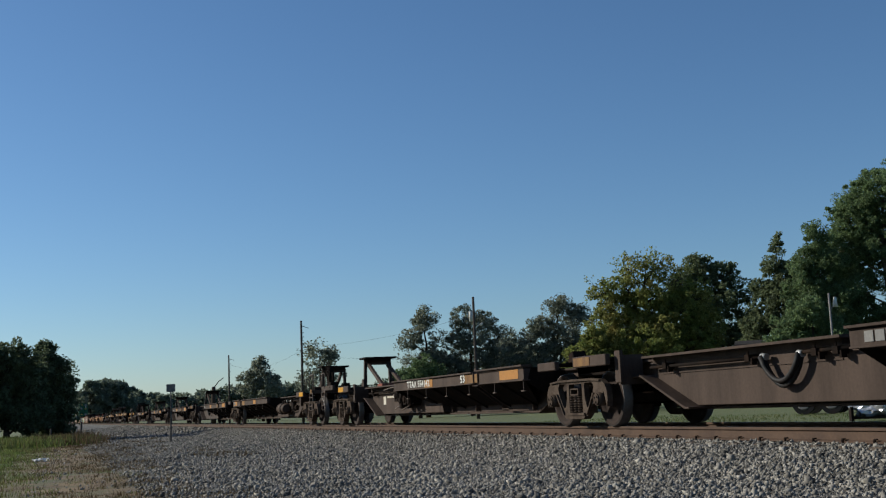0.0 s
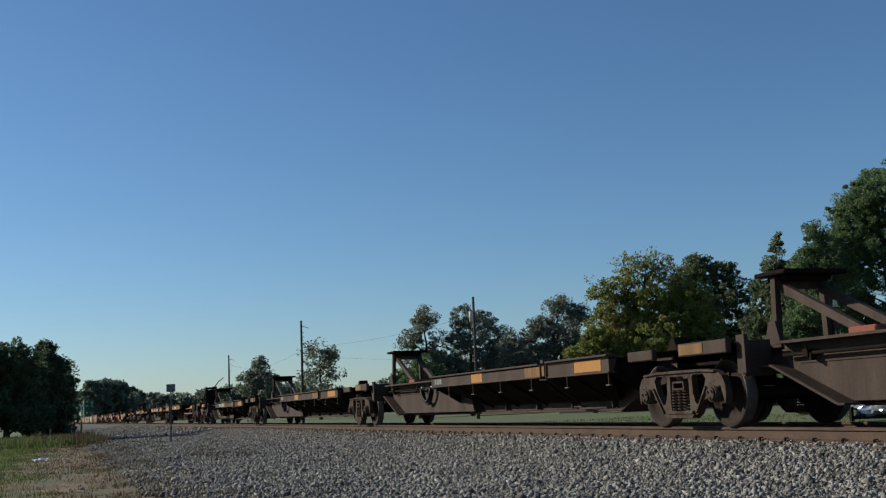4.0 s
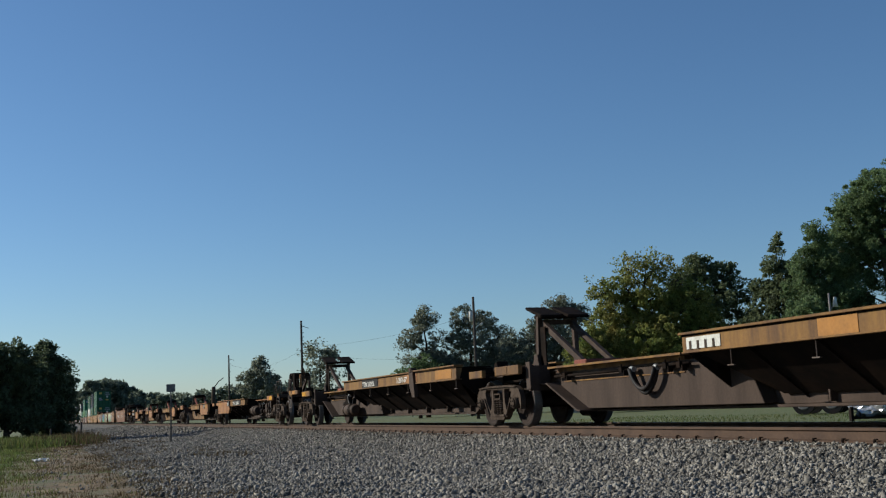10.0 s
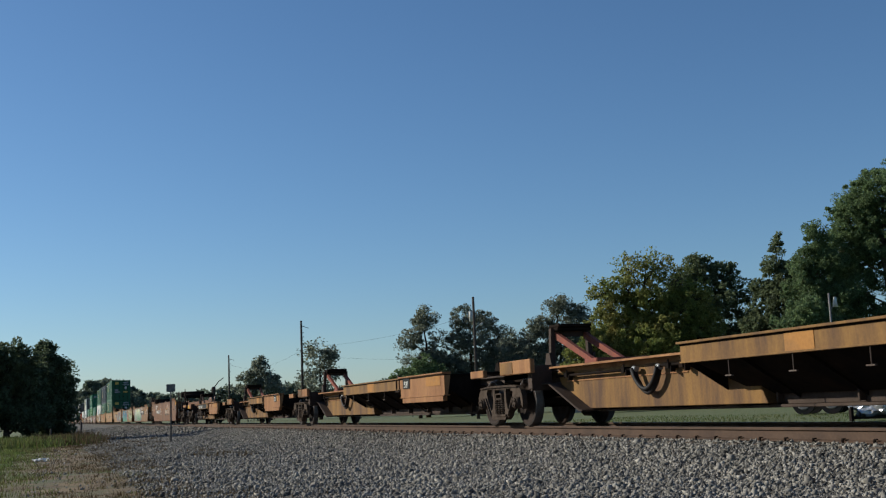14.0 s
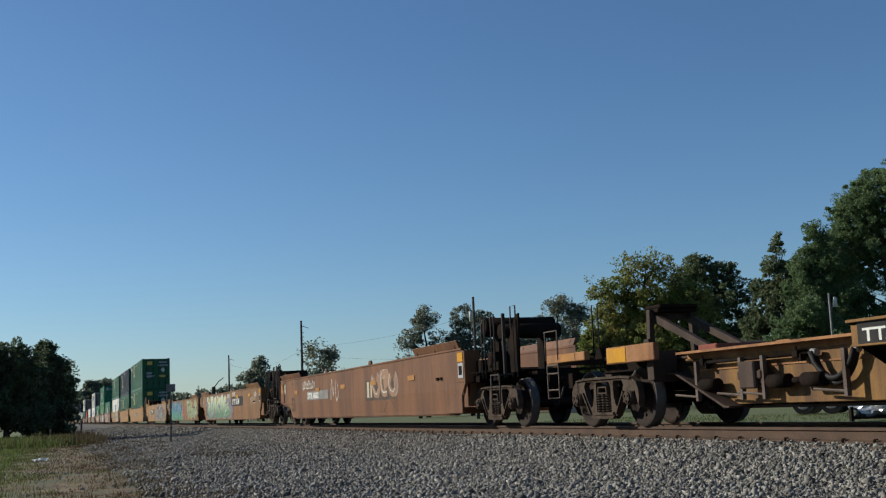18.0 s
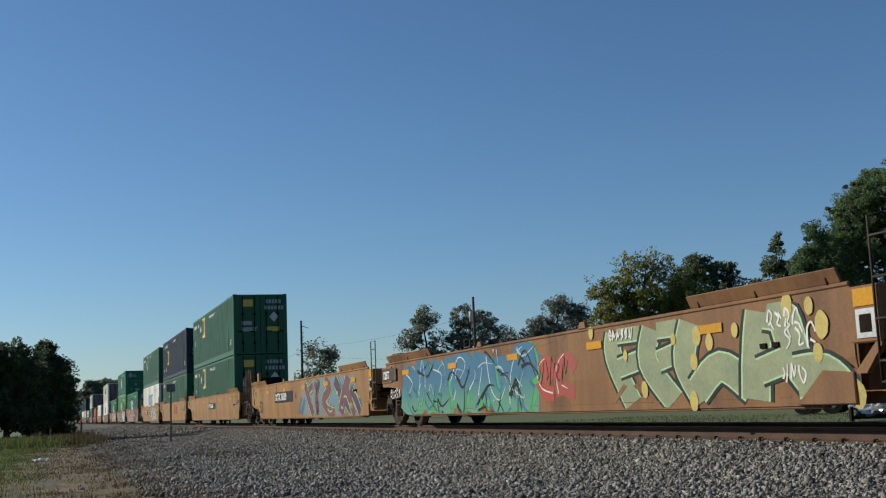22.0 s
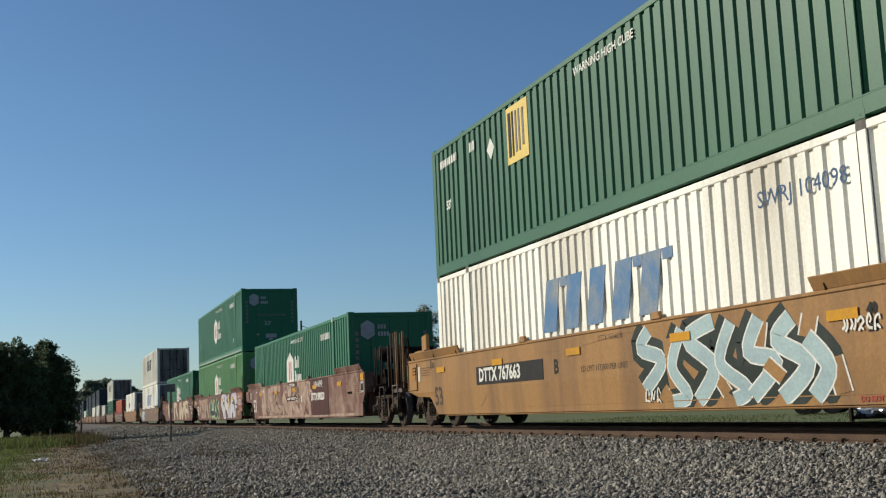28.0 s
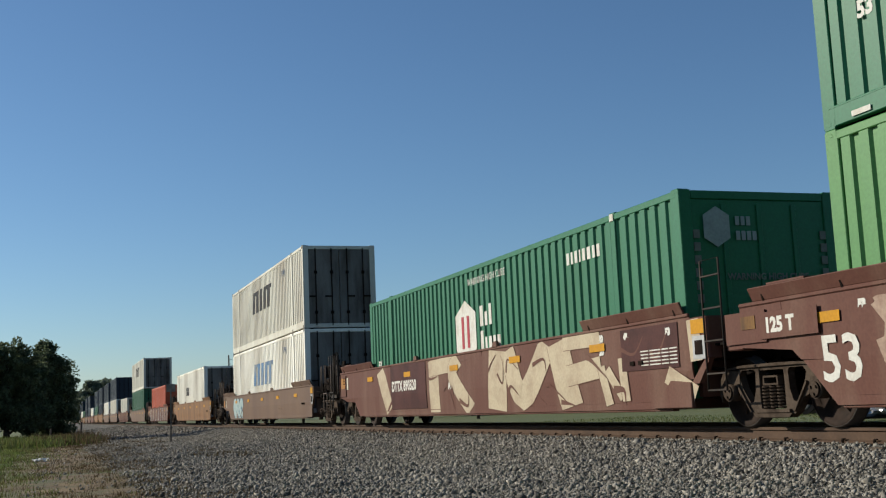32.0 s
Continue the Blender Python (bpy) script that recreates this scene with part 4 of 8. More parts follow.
    if end0 or (kind == "ttrx" and end1):
        yr = (L - 6.6 if kind == "ttrx" else 1.0) if not end0 else L - {"ttax": 6.6, "ttrx": 6.2, "tall": 7.1}[kind]

        def tank(bm):
            xt, zr, rt = -0.86, (0.62 if kind != "ttrx" else 0.46), (0.205 if kind != "ttrx" else 0.17)
            cyl(bm, (xt, yr + 0.4, zr), (xt, yr + 1.4, zr), rt, n=20)
            cyl(bm, (xt, yr + 0.32, zr), (xt, yr + 0.4, zr), rt * 0.6, rt, 20)
            cyl(bm, (xt, yr + 1.4, zr), (xt, yr + 1.48, zr), rt, rt * 0.6, 20)
            for q in (0.6, 1.2):
                ring(bm, (xt, yr + q, zr), rt + 0.01, 0.015, "y", 16)
        part("air_reservoir", tank, SPINE_BROWN, car, "brown steel air reservoir")

        def valve(bm):
            box(bm, -0.72, -0.46, yr + 1.7, yr + 2.1, 0.58, 0.92)
            cyl(bm, (-0.6, yr + 2.2, 0.65), (-0.6, yr + 2.5, 0.65), 0.1, n=10)
            tube(bm, [(-0.55, yr + 1.3, 0.6), (-0.7, yr + 1.7, 0.5), (-0.72, yr + 2.4, 0.55), (-0.5, yr + 2.9, 0.8)], 0.02, 6)
        part("control_valve", valve, GRIME_SHADE, car)
    if kind == "tall" and (mirror or end1):
        for q in (5.2, 4.5, 2.9):
            part("brake_cylinder", lambda bm: (cyl(bm, (-0.76, L - q, 0.58), (-0.76, L - q + 0.38, 0.58), 0.09, n=14), cyl(bm, (-0.76, L - q + 0.42, 0.58), (-0.76, L - q + 0.6, 0.58), 0.04, n=8)), GRIME_SHADE, car)
        for q in (5.6, 4.0, 3.5, 2.4):
            part("brake_lever", lambda bm: (box(bm, -0.80, -0.74, L - q - 0.03, L - q + 0.03, 0.36, 0.92), cyl(bm, (-0.78, L - q, 0.42), (-0.78, L - q + 0.6, 0.46), 0.018, n=6)), LADDER, car)
        part("valve_box", lambda bm: (box(bm, -0.86, -0.62, L - 3.9, L - 3.55, 0.5, 0.86), box(bm, -0.82, -0.62, L - 4.0, L - 3.45, 0.62, 0.74)), SPINE_BROWN, car, bevel=0.02)
    if kind == "ttrx" and mirror:
        part("gear_rail", lambda bm: (box(bm, -1.02, -0.94, L - 6.7, L - 2.0, 0.66, 0.74), box(bm, -1.02, -0.95, L - 6.7, L - 6.58, 0.3, 0.66)), SPINE_YELLOW, car, "dusty tan angle above the brake gear", bevel=0.008)
        for q in (0.0, 0.62):
            part("brake_cylinder", lambda bm: (cyl(bm, (-0.9, L - 5.4 + q, 0.50), (-0.9, L - 4.95 + q, 0.50), 0.16, n=16), cyl(bm, (-0.9, L - 4.95 + q, 0.5), (-0.9, L - 4.8 + q, 0.5), 0.05, n=8)), GRIME_SHADE, car)
        for q in (2.4, 3.0, 3.5):
            part("brake_lever", lambda bm: (box(bm, -0.97, -0.93, L - q - 0.03, L - q + 0.03, 0.34, 0.68), cyl(bm, (-0.95, L - q, 0.38), (-0.95, L - q + 0.5, 0.38), 0.018, n=6)), GRIME_SHADE, car)
        part("lower_ledge", lambda bm: (box(bm, -0.95, -0.46, L - 6.4, L - 1.9, 1.0, 1.04), box(bm, -0.64, -0.60, L - 6.2, L - 1.9, 0.80, 1.0)), SPINE_YELLOW, car, "dusty tan ledge over the brake gear")
    truck(car, L)
    for flag, y, d, lead in ((end0, L if mirror else 0.0, 1 if mirror else -1, True), (end1, L, 1, False)):
        if not flag:
            continue
        if lead:
            truck(car, 0.0)
        part("draft_sill", lambda bm: box(bm, -0.3, 0.3, min(y + d * 0.3, y + d * 1.35), max(y + d * 0.3, y + d * 1.35), 0.66, 1.02), body, car, bevel=0.01)
        part("end_sill", lambda bm: box(bm, -1.28, 1.28, min(y + d * 1.15, y + d * 1.38), max(y + d * 1.15, y + d * 1.38), 1.05, 1.17), body, car, bevel=0.01)
        part("end_step", lambda bm: grab(bm, -1.30, y + d * 1.12, y + d * 1.58, 1.06, 0.50, rungs=2), LADDER, car, "bent steel sill step")
        part("grab_iron", lambda bm: grab(bm, -1.30, y + d * 1.12, y + d * 1.62, 1.15, 1.65), LADDER, car)
        if not lead:
            part("platform_beam", lambda bm: box(bm, -1.30, -1.20, y + 0.1, y + 1.6, 1.09, 1.235), edge if kind != "ttax" else body, car, "weathered platform side beam", bevel=0.012)
            plate("marker_panel", car, PATCH if kind != "ttax" else body, -1.302, y + 0.45, y + 1.0, 1.10, 1.225)
        part("end_step", lambda bm: grab(bm, 1.30, y + d * 1.05, y + d * 1.42, 0.42, 1.0, rungs=2), LADDER, car)
        plate("marker_panel", car, YELLOW if kind == "ttrx" else SPINE_YELLOW, -1.283, y + d * 1.17, y + d * 1.36, 1.03, 1.19)
        coupler(car, y + d * 1.3, d)
        part("walk_board", lambda bm: [box(bm, -1.1, 1.1, min(y + d * (0.62 + 0.09 * k), y + d * (0.68 + 0.09 * k)), max(y + d * (0.62 + 0.09 * k), y + d * (0.68 + 0.09 * k)), 1.20, 1.225) for k in range(5)], GRIME_SHADE, car)
        if lead:
            brake_wheel(car, -0.30 if kind == "tall" else -0.62, y + d * (1.35 if kind == "tall" else 1.0), 1.84 if kind == "tall" else 1.78 if kind == "ttax" else 1.5, 0.28)
            if kind == "tall":
                part("stand_plate", lambda bm: box(bm, -0.36, -0.30, y + d * 0.98 - 0.05, y + d * 0.98 + 0.05, 1.15, 1.92), SPINE_ORANGE, car, "faded orange upright plate", bevel=0.008)
            part("brake_stand", lambda bm: (box(bm, -0.52, -0.36, min(y + d * 0.72, y + d * 0.38), max(y + d * 0.72, y + d * 0.38), 1.15, 1.95 if kind != "ttrx" else 1.5), box(bm, -0.56, -0.3, min(y + d * 0.85, y + d * 1.1), max(y + d * 0.85, y + d * 1.1), 1.15, 1.42), cyl(bm, (-0.43, y + d * 0.95, 1.42), (-0.43, y + d * 0.95, 1.75 if kind != "ttrx" else 1.5), 0.05, n=8)), GRIME_SHADE, car, bevel=0.01)
            part("grab_iron", lambda bm: grab(bm, -0.95, y + d * 0.2, y - d * 0.2, 1.2, 1.75), LADDER, car)
            part("grab_iron", lambda bm: grab(bm, -1.05, y - d * 0.5, y - d * 0.8, 1.2, 1.6), LADDER, car)
    # paint panels and lettering on the near edge beam
    for kk, (s0, s1) in enumerate(((0.30, 0.37), (0.62, 0.72), (0.86, 0.97))):
        plate("paint_patch", car, PATCH if kk != 1 else SPINE_YELLOW if kind == "ttax" else SPINE_ORANGE, -1.263, d1 - (d1 - d0) * s0, d1 - (d1 - d0) * s1, top - hgt + 0.025, top - 0.03)
    STATE["flip"] = None
    if mirror:
        d0, d1 = L - d1, L - d0
    bars(car, GREYP if kind == "ttax" else WHITEP, -1.2665, d1 - 0.25, top - hgt + 0.06, (0.14, 0.14, 0.14), 0.12, 0.03, "owner_mark") if not name_rows else None
    if kind == "ttrx" and not end0 and not end1:
        plate("owner_mark", car, WHITEP, -1.2665, d1 - 0.12, d1 - 0.95, top - hgt + 0.05, top - 0.07, "white painted mark with dark strokes")
        bars(car, SPINE_BROWN, -1.2735, d1 - 0.2, top - hgt + 0.05, (0.05, 0.05, 0.05, 0.05), 0.11, 0.14)
    for body_text, yy, size, box_w in name_rows:
        if box_w:
            plate("black_panel", car, BLACKP, -1.2705, d1 - yy + 0.08, d1 - yy - box_w, top - hgt + 0.015, top - 0.015)
        letters(body_text, size, WHITEP, car, -1.2785, d1 - yy, top - hgt + 0.05, bold=0.004, wide={"ttax": 1.35, "ttrx": 1.15, "tall": 1.5}[kind])
    return mover(car, u0)


def bars(parent, m, x, y, z, widths, h, gap=0.05, name="marking"):
    """Plain bars in place of a name that is not lettered, from y towards lower y."""
    def b(bm):
        yy = y
        xx = x - STATE["wall"]
        for w in widths:
            box(bm, xx - 0.006, xx, yy - w, yy, z, z + h)
            yy -= w + gap
        if STATE["wall"] and z < FOLD_Z:
            fold(bm)
    return part(name, b, m, parent)




# ---- well cars ----
def wedge_side(bm, s, y0, y1, zt, zb, tr, low=False):
    """The side sheet of a well: vertical above, slightly tucked in below, stepped up at the trailing end over the truck."""
    prof = [(1.335, zt), (1.337, 0.78), (1.317, 0.38), (1.315, zb), (1.300, zb), (1.302, 0.38), (1.312, 0.78), (1.312, zt)]
    cuts = [(y0, 0.66), (y0 + 0.12, 0.66), (y0 + 0.62, zb), (tr - 1.55, zb), (tr - 1.0, 0.80), (tr - 0.85, 0.92), (y1 - 0.02, 1.0), (y1, 1.0)]
    if low:
        cuts = cuts[:3] + [(tr - 1.2, zb), (tr - 0.72, 0.645), (tr - 0.60, 0.665), (tr + 0.2, 0.69), (y1 - 0.02, 0.80), (y1, 0.82)]
    rows = []
    for y, b in cuts:
        rows.append([bm.verts.new((s * x, y, max(z, b + (0.002 if z == 0.78 else 0.001 if z == 0.38 else 0.0)))) for x, z in prof])
    n = len(prof)
    fs = []
    for a, c in zip(rows[:-1], rows[1:]):
        for i in range(n):
            fs.append(bm.faces.new([a[i], a[(i + 1) % n], c[(i + 1) % n], c[i]]))
    fs.append(bm.faces.new(rows[0]))
    fs.append(bm.faces.new(rows[-1]))
    bmesh.ops.recalc_face_normals(bm, faces=fs)


def well_unit(u0, u1, m, label, first=False, last=False, zt=1.58, shift=3.0):
    """One well from u0 (leading end of its side) to u1; the trailing truck stands under the stepped end."""
    L = u1 - u0
    STATE["wall"] = 0.035
    tr = L - 0.85 if last else L - 0.15
    car = tagged(new("well_car"), label, "railway car", group="cars of the train")
    for s in (-1, 1):
        part("side_sheet", lambda bm: wedge_side(bm, s, 0, L, zt, 0.27, tr, last), m, car)

        def chord(bm):
            box(bm, min(s * 1.31, s * 1.355), max(s * 1.31, s * 1.355), 0, L, zt, zt + 0.05)
            box(bm, min(s * 1.18, s * 1.295), max(s * 1.18, s * 1.295), 0.65, tr - 1.6, 0.235, 0.27)
        part("top_chord", chord, m, car, bevel=0.012)
        for a, b, k in ((0.12, 3.2, 2.9), (L - 3.7, L - 0.3, -0.65)):
            def lip(bm):
                prism(bm, [(s * 1.345, zt + 0.05), (s * 1.318, zt + 0.05), (s * 1.385, zt + 0.22), (s * 1.415, zt + 0.21)], "y", a, b)
            part("guide_flange", lip, m, car, bevel=0.006)
            part("guide_bracket", lambda bm: [prism(bm, [(s * 1.32, zt + 0.04), (s * 1.355, zt + 0.04), (s * 1.395, zt + 0.19), (s * 1.36, zt + 0.17)], "y", q, q + 0.03) for q in (a + 0.2, (a + b) / 2, b - 0.25)], GRIME_SHADE, car)
        for yy in (L * 0.36, L * 0.62):
            part("locking_lug", lambda bm: prism(bm, [(yy - 0.14, zt + 0.04), (yy + 0.14, zt + 0.04), (yy + 0.07, zt + 0.15), (yy - 0.1, zt + 0.15)], "x", min(s * 1.315, s * 1.375), max(s * 1.315, s * 1.375)), m, car, bevel=0.008)
    for yy in (0.9, 2.6, L * 0.3, L * 0.42, L * 0.5, L * 0.58, L * 0.7, L - 3.9):
        part("floor_beam", lambda bm: box(bm, -1.19, 1.19, yy, yy + 0.3, 0.26, 0.40), m, car)
    for y0, y1 in ((0.0, 0.12), (tr - 1.5, tr - 1.38)):
        part("bulkhead", lambda bm: box(bm, -1.19, 1.19, y0, y1, 0.42, 1.2), m, car)
    # body over the trucks
    part("end_deck", lambda bm: (box(bm, -1.19, 1.19, tr - 1.4, L + 0.1, 0.98, 1.08), box(bm, -0.32, 0.32, tr - 1.4, L + 1.1, 0.68, 0.98)), GRIME_SHADE, car, bevel=0.01)
    part("end_deck", lambda bm: (box(bm, -0.45, 0.45, -1.9, 0.0, 0.86, 1.06), box(bm, -1.15, 1.15, -0.5, 0.0, 0.9, 1.04)), GRIME_SHADE, car, bevel=0.01)
    # brown and maroon wells get the shaded copy of the ladder colour
    rods = LADDER_SHADE if m in (W_BROWN, W_TAN, W_MAROON, W_WORN) else LADDER
    # end plates, capacity panel and label plates
    part("container_guide", lambda bm: (box(bm, -1.36, -0.95, L - 1.35, L - 0.62, zt + 0.22, zt + 0.25), box(bm, -1.34, -1.27, L - 1.30, L - 1.22, zt, zt + 0.22), box(bm, -1.34, -1.27, L - 0.86, L - 0.74, zt - 0.1, zt + 0.22), box(bm, -1.36, -1.0, L - 0.72, L - 0.30, zt + 0.12, zt + 0.145), box(bm, -1.2, -1.0, L - 0.34, L - 0.30, zt - 0.1, zt + 0.12)), m, car, "raised container guide", bevel=0.006)
    if last and m is W_YEL:
        part("guide_post", lambda bm: prism(bm, [(L - 0.68, zt + 0.24), (L - 1.02, zt + 0.24), (L - 1.02, zt + 0.64), (L - 0.68, zt + 0.60)], "x", -1.2, -1.12), m, car, bevel=0.01)
    if last:
        part("end_box", lambda bm: (box(bm, -1.34, -1.05, L - 0.68, L, 0.86, zt - 0.06), box(bm, -1.365, -1.335, L - 0.70, L - 0.66, 0.84, zt - 0.04), box(bm, -1.365, -1.335, L - 0.02, L + 0.02, 0.84, zt - 0.04), box(bm, -1.365, -1.335, L - 0.66, L - 0.02, 0.84, 0.87)), m, car, "end plate with a raised rim", bevel=0.008)
        plate("placard", car, PATCH, -1.308, L - 0.55, L - 0.12, zt - 0.42, zt - 0.12)
        plate("placard", car, GC_LABEL, -1.305, L - 0.76, L - 0.92, zt - 0.46, zt - 0.12)
        part("panel_frame", lambda bm: [box(bm, -1.352, -1.338, L - 0.62 + a, L - 0.62 + b, zt - c, zt - d) for a, b, c, d in ((0.0, 0.24, 0.14, 0.12), (0.0, 0.24, 0.30, 0.28), (0.0, 0.02, 0.30, 0.12), (0.22, 0.24, 0.30, 0.12), (0.0, 0.24, 0.22, 0.205))], GRIME_SHADE, car)
        part("draft_box", lambda bm: (box(bm, -1.02, -0.45, L - 0.05, L + 0.58, 0.80, 1.14), prism(bm, [(L, 1.14), (L + 0.3, 1.14), (L + 0.22, 1.42), (L, 1.5)], "x", -1.0, -0.85)), m, car, bevel=0.01)
    else:
        part("end_box", lambda bm: box(bm, -1.335, -1.0, L - 0.02, L + 0.35, 0.98, zt - 0.08), m, car, bevel=0.015)
        plate("capacity_panel", car, m, -1.308, L - 0.55, L + 0.3, zt - 0.45, zt - 0.06, "raised panel on the end box", 0.02)
        plate("placard", car, SPINE_YELLOW, -1.33, L - 0.35, L - 0.05, zt - 0.28, zt - 0.12)
        plate("label", car, GC_LABEL, -1.305, L - 0.75, L - 0.9, zt - 0.42, zt - 0.12)
    q0 = -0.16 if first else -0.46
    part("end_box", lambda bm: box(bm, -1.345, -1.0, q0, 0.5 + q0, 0.92, zt - 0.02), m, car, bevel=0.015)
    part("corner_gusset", lambda bm: prism(bm, [(q0, 0.92), (q0 + 0.12, 0.92), (q0 + 0.5, 0.60), (q0 + 0.3, 0.60)], "x", -1.34, -1.27), m, car)
    plate("placard", car, YELLOW, -1.316, q0 + 0.40, q0 + 0.08, zt - 0.24, zt - 0.05)
    plate("placard", car, GALV, -1.316, q0 + 0.38, q0 + 0.08, zt - 0.58, zt - 0.27)
    plate("placard", car, GRIME_SHADE, -1.3225, q0 + 0.32, q0 + 0.14, zt - 0.52, zt - 0.33)
    part("jacking_pad", lambda bm: prism(bm, [(0.02, 0.28), (0.02, 0.62), (0.55, 0.66), (1.05, 0.28)], "x", -1.365, -1.31), m, car, bevel=0.01)
    for k in (0, 0.25):
        part("tie_bracket", lambda bm: box(bm, -1.37, -1.335, 1.3 + k, 1.42 + k, zt - 0.58, zt - 0.52), GRIME_SHADE, car)
    zr = 1.09 if m is W_BROWN else zt - 0.31
    for k in range(5):
        yy = shift + 3.38 * k
        plate("reflector", car, PATCH if m is W_BROWN else YELLOW, -1.3165, yy, yy - 0.52, zr, zr + 0.12, "yellow reflective strip", 0.003)
    part("side_seam", lambda bm: box(bm, -1.322, -1.305, 1.2, tr - 1.9, 0.375, 0.387), m, car)
    part("doubler_plate", lambda bm: prism(bm, [(L * 0.40, zt - 0.01), (L * 0.60, zt - 0.01), (L * 0.60, zt - 0.20), (L * 0.50, zt - 0.20), (L * 0.42, zt - 0.08), (L * 0.40, zt - 0.08)], "x", -1.3395, -1.333), m, car)
    for yy in (L * 0.28, L * 0.72):
        for q in (-1, 1):
            part("stiffener", lambda bm: (prism(bm, [(yy + q * 0.1, 0.62), (yy + q * 0.2, 0.66), (yy + q * 0.65, 0.40), (yy + q * 0.55, 0.36)], "x", -1.341, -1.31), fold(bm)), m, car)
    # ladders and posts at the leading end
    if not first:
        part("ladder", lambda bm: grab(bm, -1.37, -0.42, -0.85, 0.5, zt + 0.7, 0.015, 4), rods, car, "tall brown steel ladder rails")
        part("ladder", lambda bm: grab(bm, 1.32, -0.42, -0.85, 0.5, zt + 0.7, 0.015, 4), rods, car)
    part("walk_grating", lambda bm: [box(bm, -1.25, 1.25, -1.5 + 0.14 * k, -1.42 + 0.14 * k, 1.08, 1.11) for k in range(9)], GRIME_SHADE, car)
    part("brake_pipe", lambda bm: (tube(bm, [(-1.0, 0.1, 0.8), (-1.05, -0.6, 0.75), (-0.8, -1.2, 0.7), (-0.6, -2.0, 0.72)], 0.025), tube(bm, [(-0.9, L - 0.2, 0.85), (-1.0, L + 0.4, 0.7), (-0.7, L + 0.9, 0.75)], 0.03)), GRIME_SHADE, car)
    truck(car, tr)
    if first:
        truck(car, -1.1)
        part("draft_sill", lambda bm: box(bm, -0.3, 0.3, -2.1, -0.3, 0.62, 1.0), GRIME_SHADE, car)
        coupler(car, -1.9, -1)
        # reservoirs and valve gear above the truck
        part("air_reservoir", lambda bm: (cyl(bm, (-1.0, -0.62, zt + 0.42), (0.5, -0.62, zt + 0.42), 0.20, n=16), cyl(bm, (-1.06, -0.62, zt + 0.42), (-1.0, -0.62, zt + 0.42), 0.13, 0.20, 16), box(bm, -0.8, -0.74, -0.78, -0.46, 1.06, zt + 0.25), box(bm, 0.2, 0.26, -0.78, -0.46, 1.06, zt + 0.25)), GRIME_SHADE, car, "black steel air reservoir on its stand")
        part("air_reservoir", lambda bm: (cyl(bm, (-0.9, -1.12, zt + 0.30), (0.4, -1.12, zt + 0.30), 0.15, n=14), box(bm, -0.7, -0.64, -1.22, -1.02, 1.06, zt + 0.2)), GRIME_SHADE, car)
        part("valve_gear", lambda bm: (box(bm, -1.1, -0.7, -0.5, -0.2, 1.06, 1.36), box(bm, -1.0, -0.6, -1.0, -0.62, 1.06, 1.5), cyl(bm, (-1.05, -0.82, 1.3), (-0.7, -0.82, 1.3), 0.12, n=10), box(bm, -1.12, -0.9, -1.5, -1.15, 0.9, 1.28)), GRIME_SHADE, car, bevel=0.015)
        part("gusset_plate", lambda bm: prism(bm, [(-1.65, 1.05), (-2.05, 1.05), (-2.12, zt + 0.58), (-1.98, zt + 0.55), (-1.62, zt + 0.1)], "x", -0.92, -0.88), GRIME_SHADE, car, "upright dark gusset plate")
        for xa, ya, yb, zq in ((-1.28, -1.05, -1.22, 0.58), (-1.28, -1.58, -1.74, 0.60), (-0.9, -1.7, -1.95, 0.75), (0.9, -1.7, -1.95, 0.75)):
            part("hand_rail", lambda bm: grab(bm, xa, ya, yb, 0.95, zt + zq, 0.016), rods, car)
        part("end_post", lambda bm: box(bm, -1.16, -1.10, -1.90, -1.84, 0.95, zt + 0.6), rods, car, bevel=0.006)
        part("sill_step", lambda bm: grab(bm, -1.32, -1.58, -2.02, 1.0, 0.46, 0.018), rods, car, "hanging steel stirrup step")
        part("sill_step", lambda bm: grab(bm, 1.32, -1.58, -2.02, 1.0, 0.46, 0.018), rods, car)
        part("step_tread", lambda bm: box(bm, -1.34, -1.05, -2.02, -1.58, 0.99, 1.02), rods, car)
    if last:
        coupler(car, L + 0.6, 1)
        part("sill_step", lambda bm: grab(bm, -1.33, L + 1.0, L + 1.42, 1.0, 0.48, 0.018), rods, car, "hanging steel stirrup step")
        part("sill_step", lambda bm: grab(bm, 1.33, L + 1.0, L + 1.42, 1.0, 0.48, 0.018), rods, car)
        post, dz = (LADDER_SHADE, 0.2) if rods is LADDER_SHADE else (m, 0.0)
        for ya, yb, zq in ((0.74, 0.98, 0.80 - dz), (1.32, 1.58, 0.84 - dz)):
            part("hand_rail", lambda bm: grab(bm, -1.30, L + yb, L + ya, 0.92, zt + zq, 0.017), rods, car)
            part("end_post", lambda bm: box(bm, -1.25, -1.20, L + ya, L + ya + 0.045, 0.85, zt + zq + 0.04), post, car, bevel=0.008)
        part("step_tread", lambda bm: (box(bm, -1.34, -0.95, L + 0.95, L + 1.45, 1.0, 1.03), box(bm, -1.30, -1.0, L + 0.72, L + 1.6, 0.84, 0.94)), rods, car)
        brake_wheel(car, -1.10 if rods is LADDER_SHADE else -0.95, L + 1.40, zt + 0.48, 0.27)
        part("brake_stand", lambda bm: (box(bm, -0.88, -0.66, L + 1.30, L + 1.62, 1.09, zt + 0.40), box(bm, -0.86, -0.5, L + 0.75, L + 1.05, 1.09, 1.55), prism(bm, [(L + 1.62, 1.2), (L + 1.95, 1.35), (L + 2.0, 1.75), (L + 1.85, 2.0), (L + 1.62, 2.0)], "x", -0.80, -0.74)), GRIME_SHADE, car, "dark brake stand with a rounded plate", bevel=0.012)
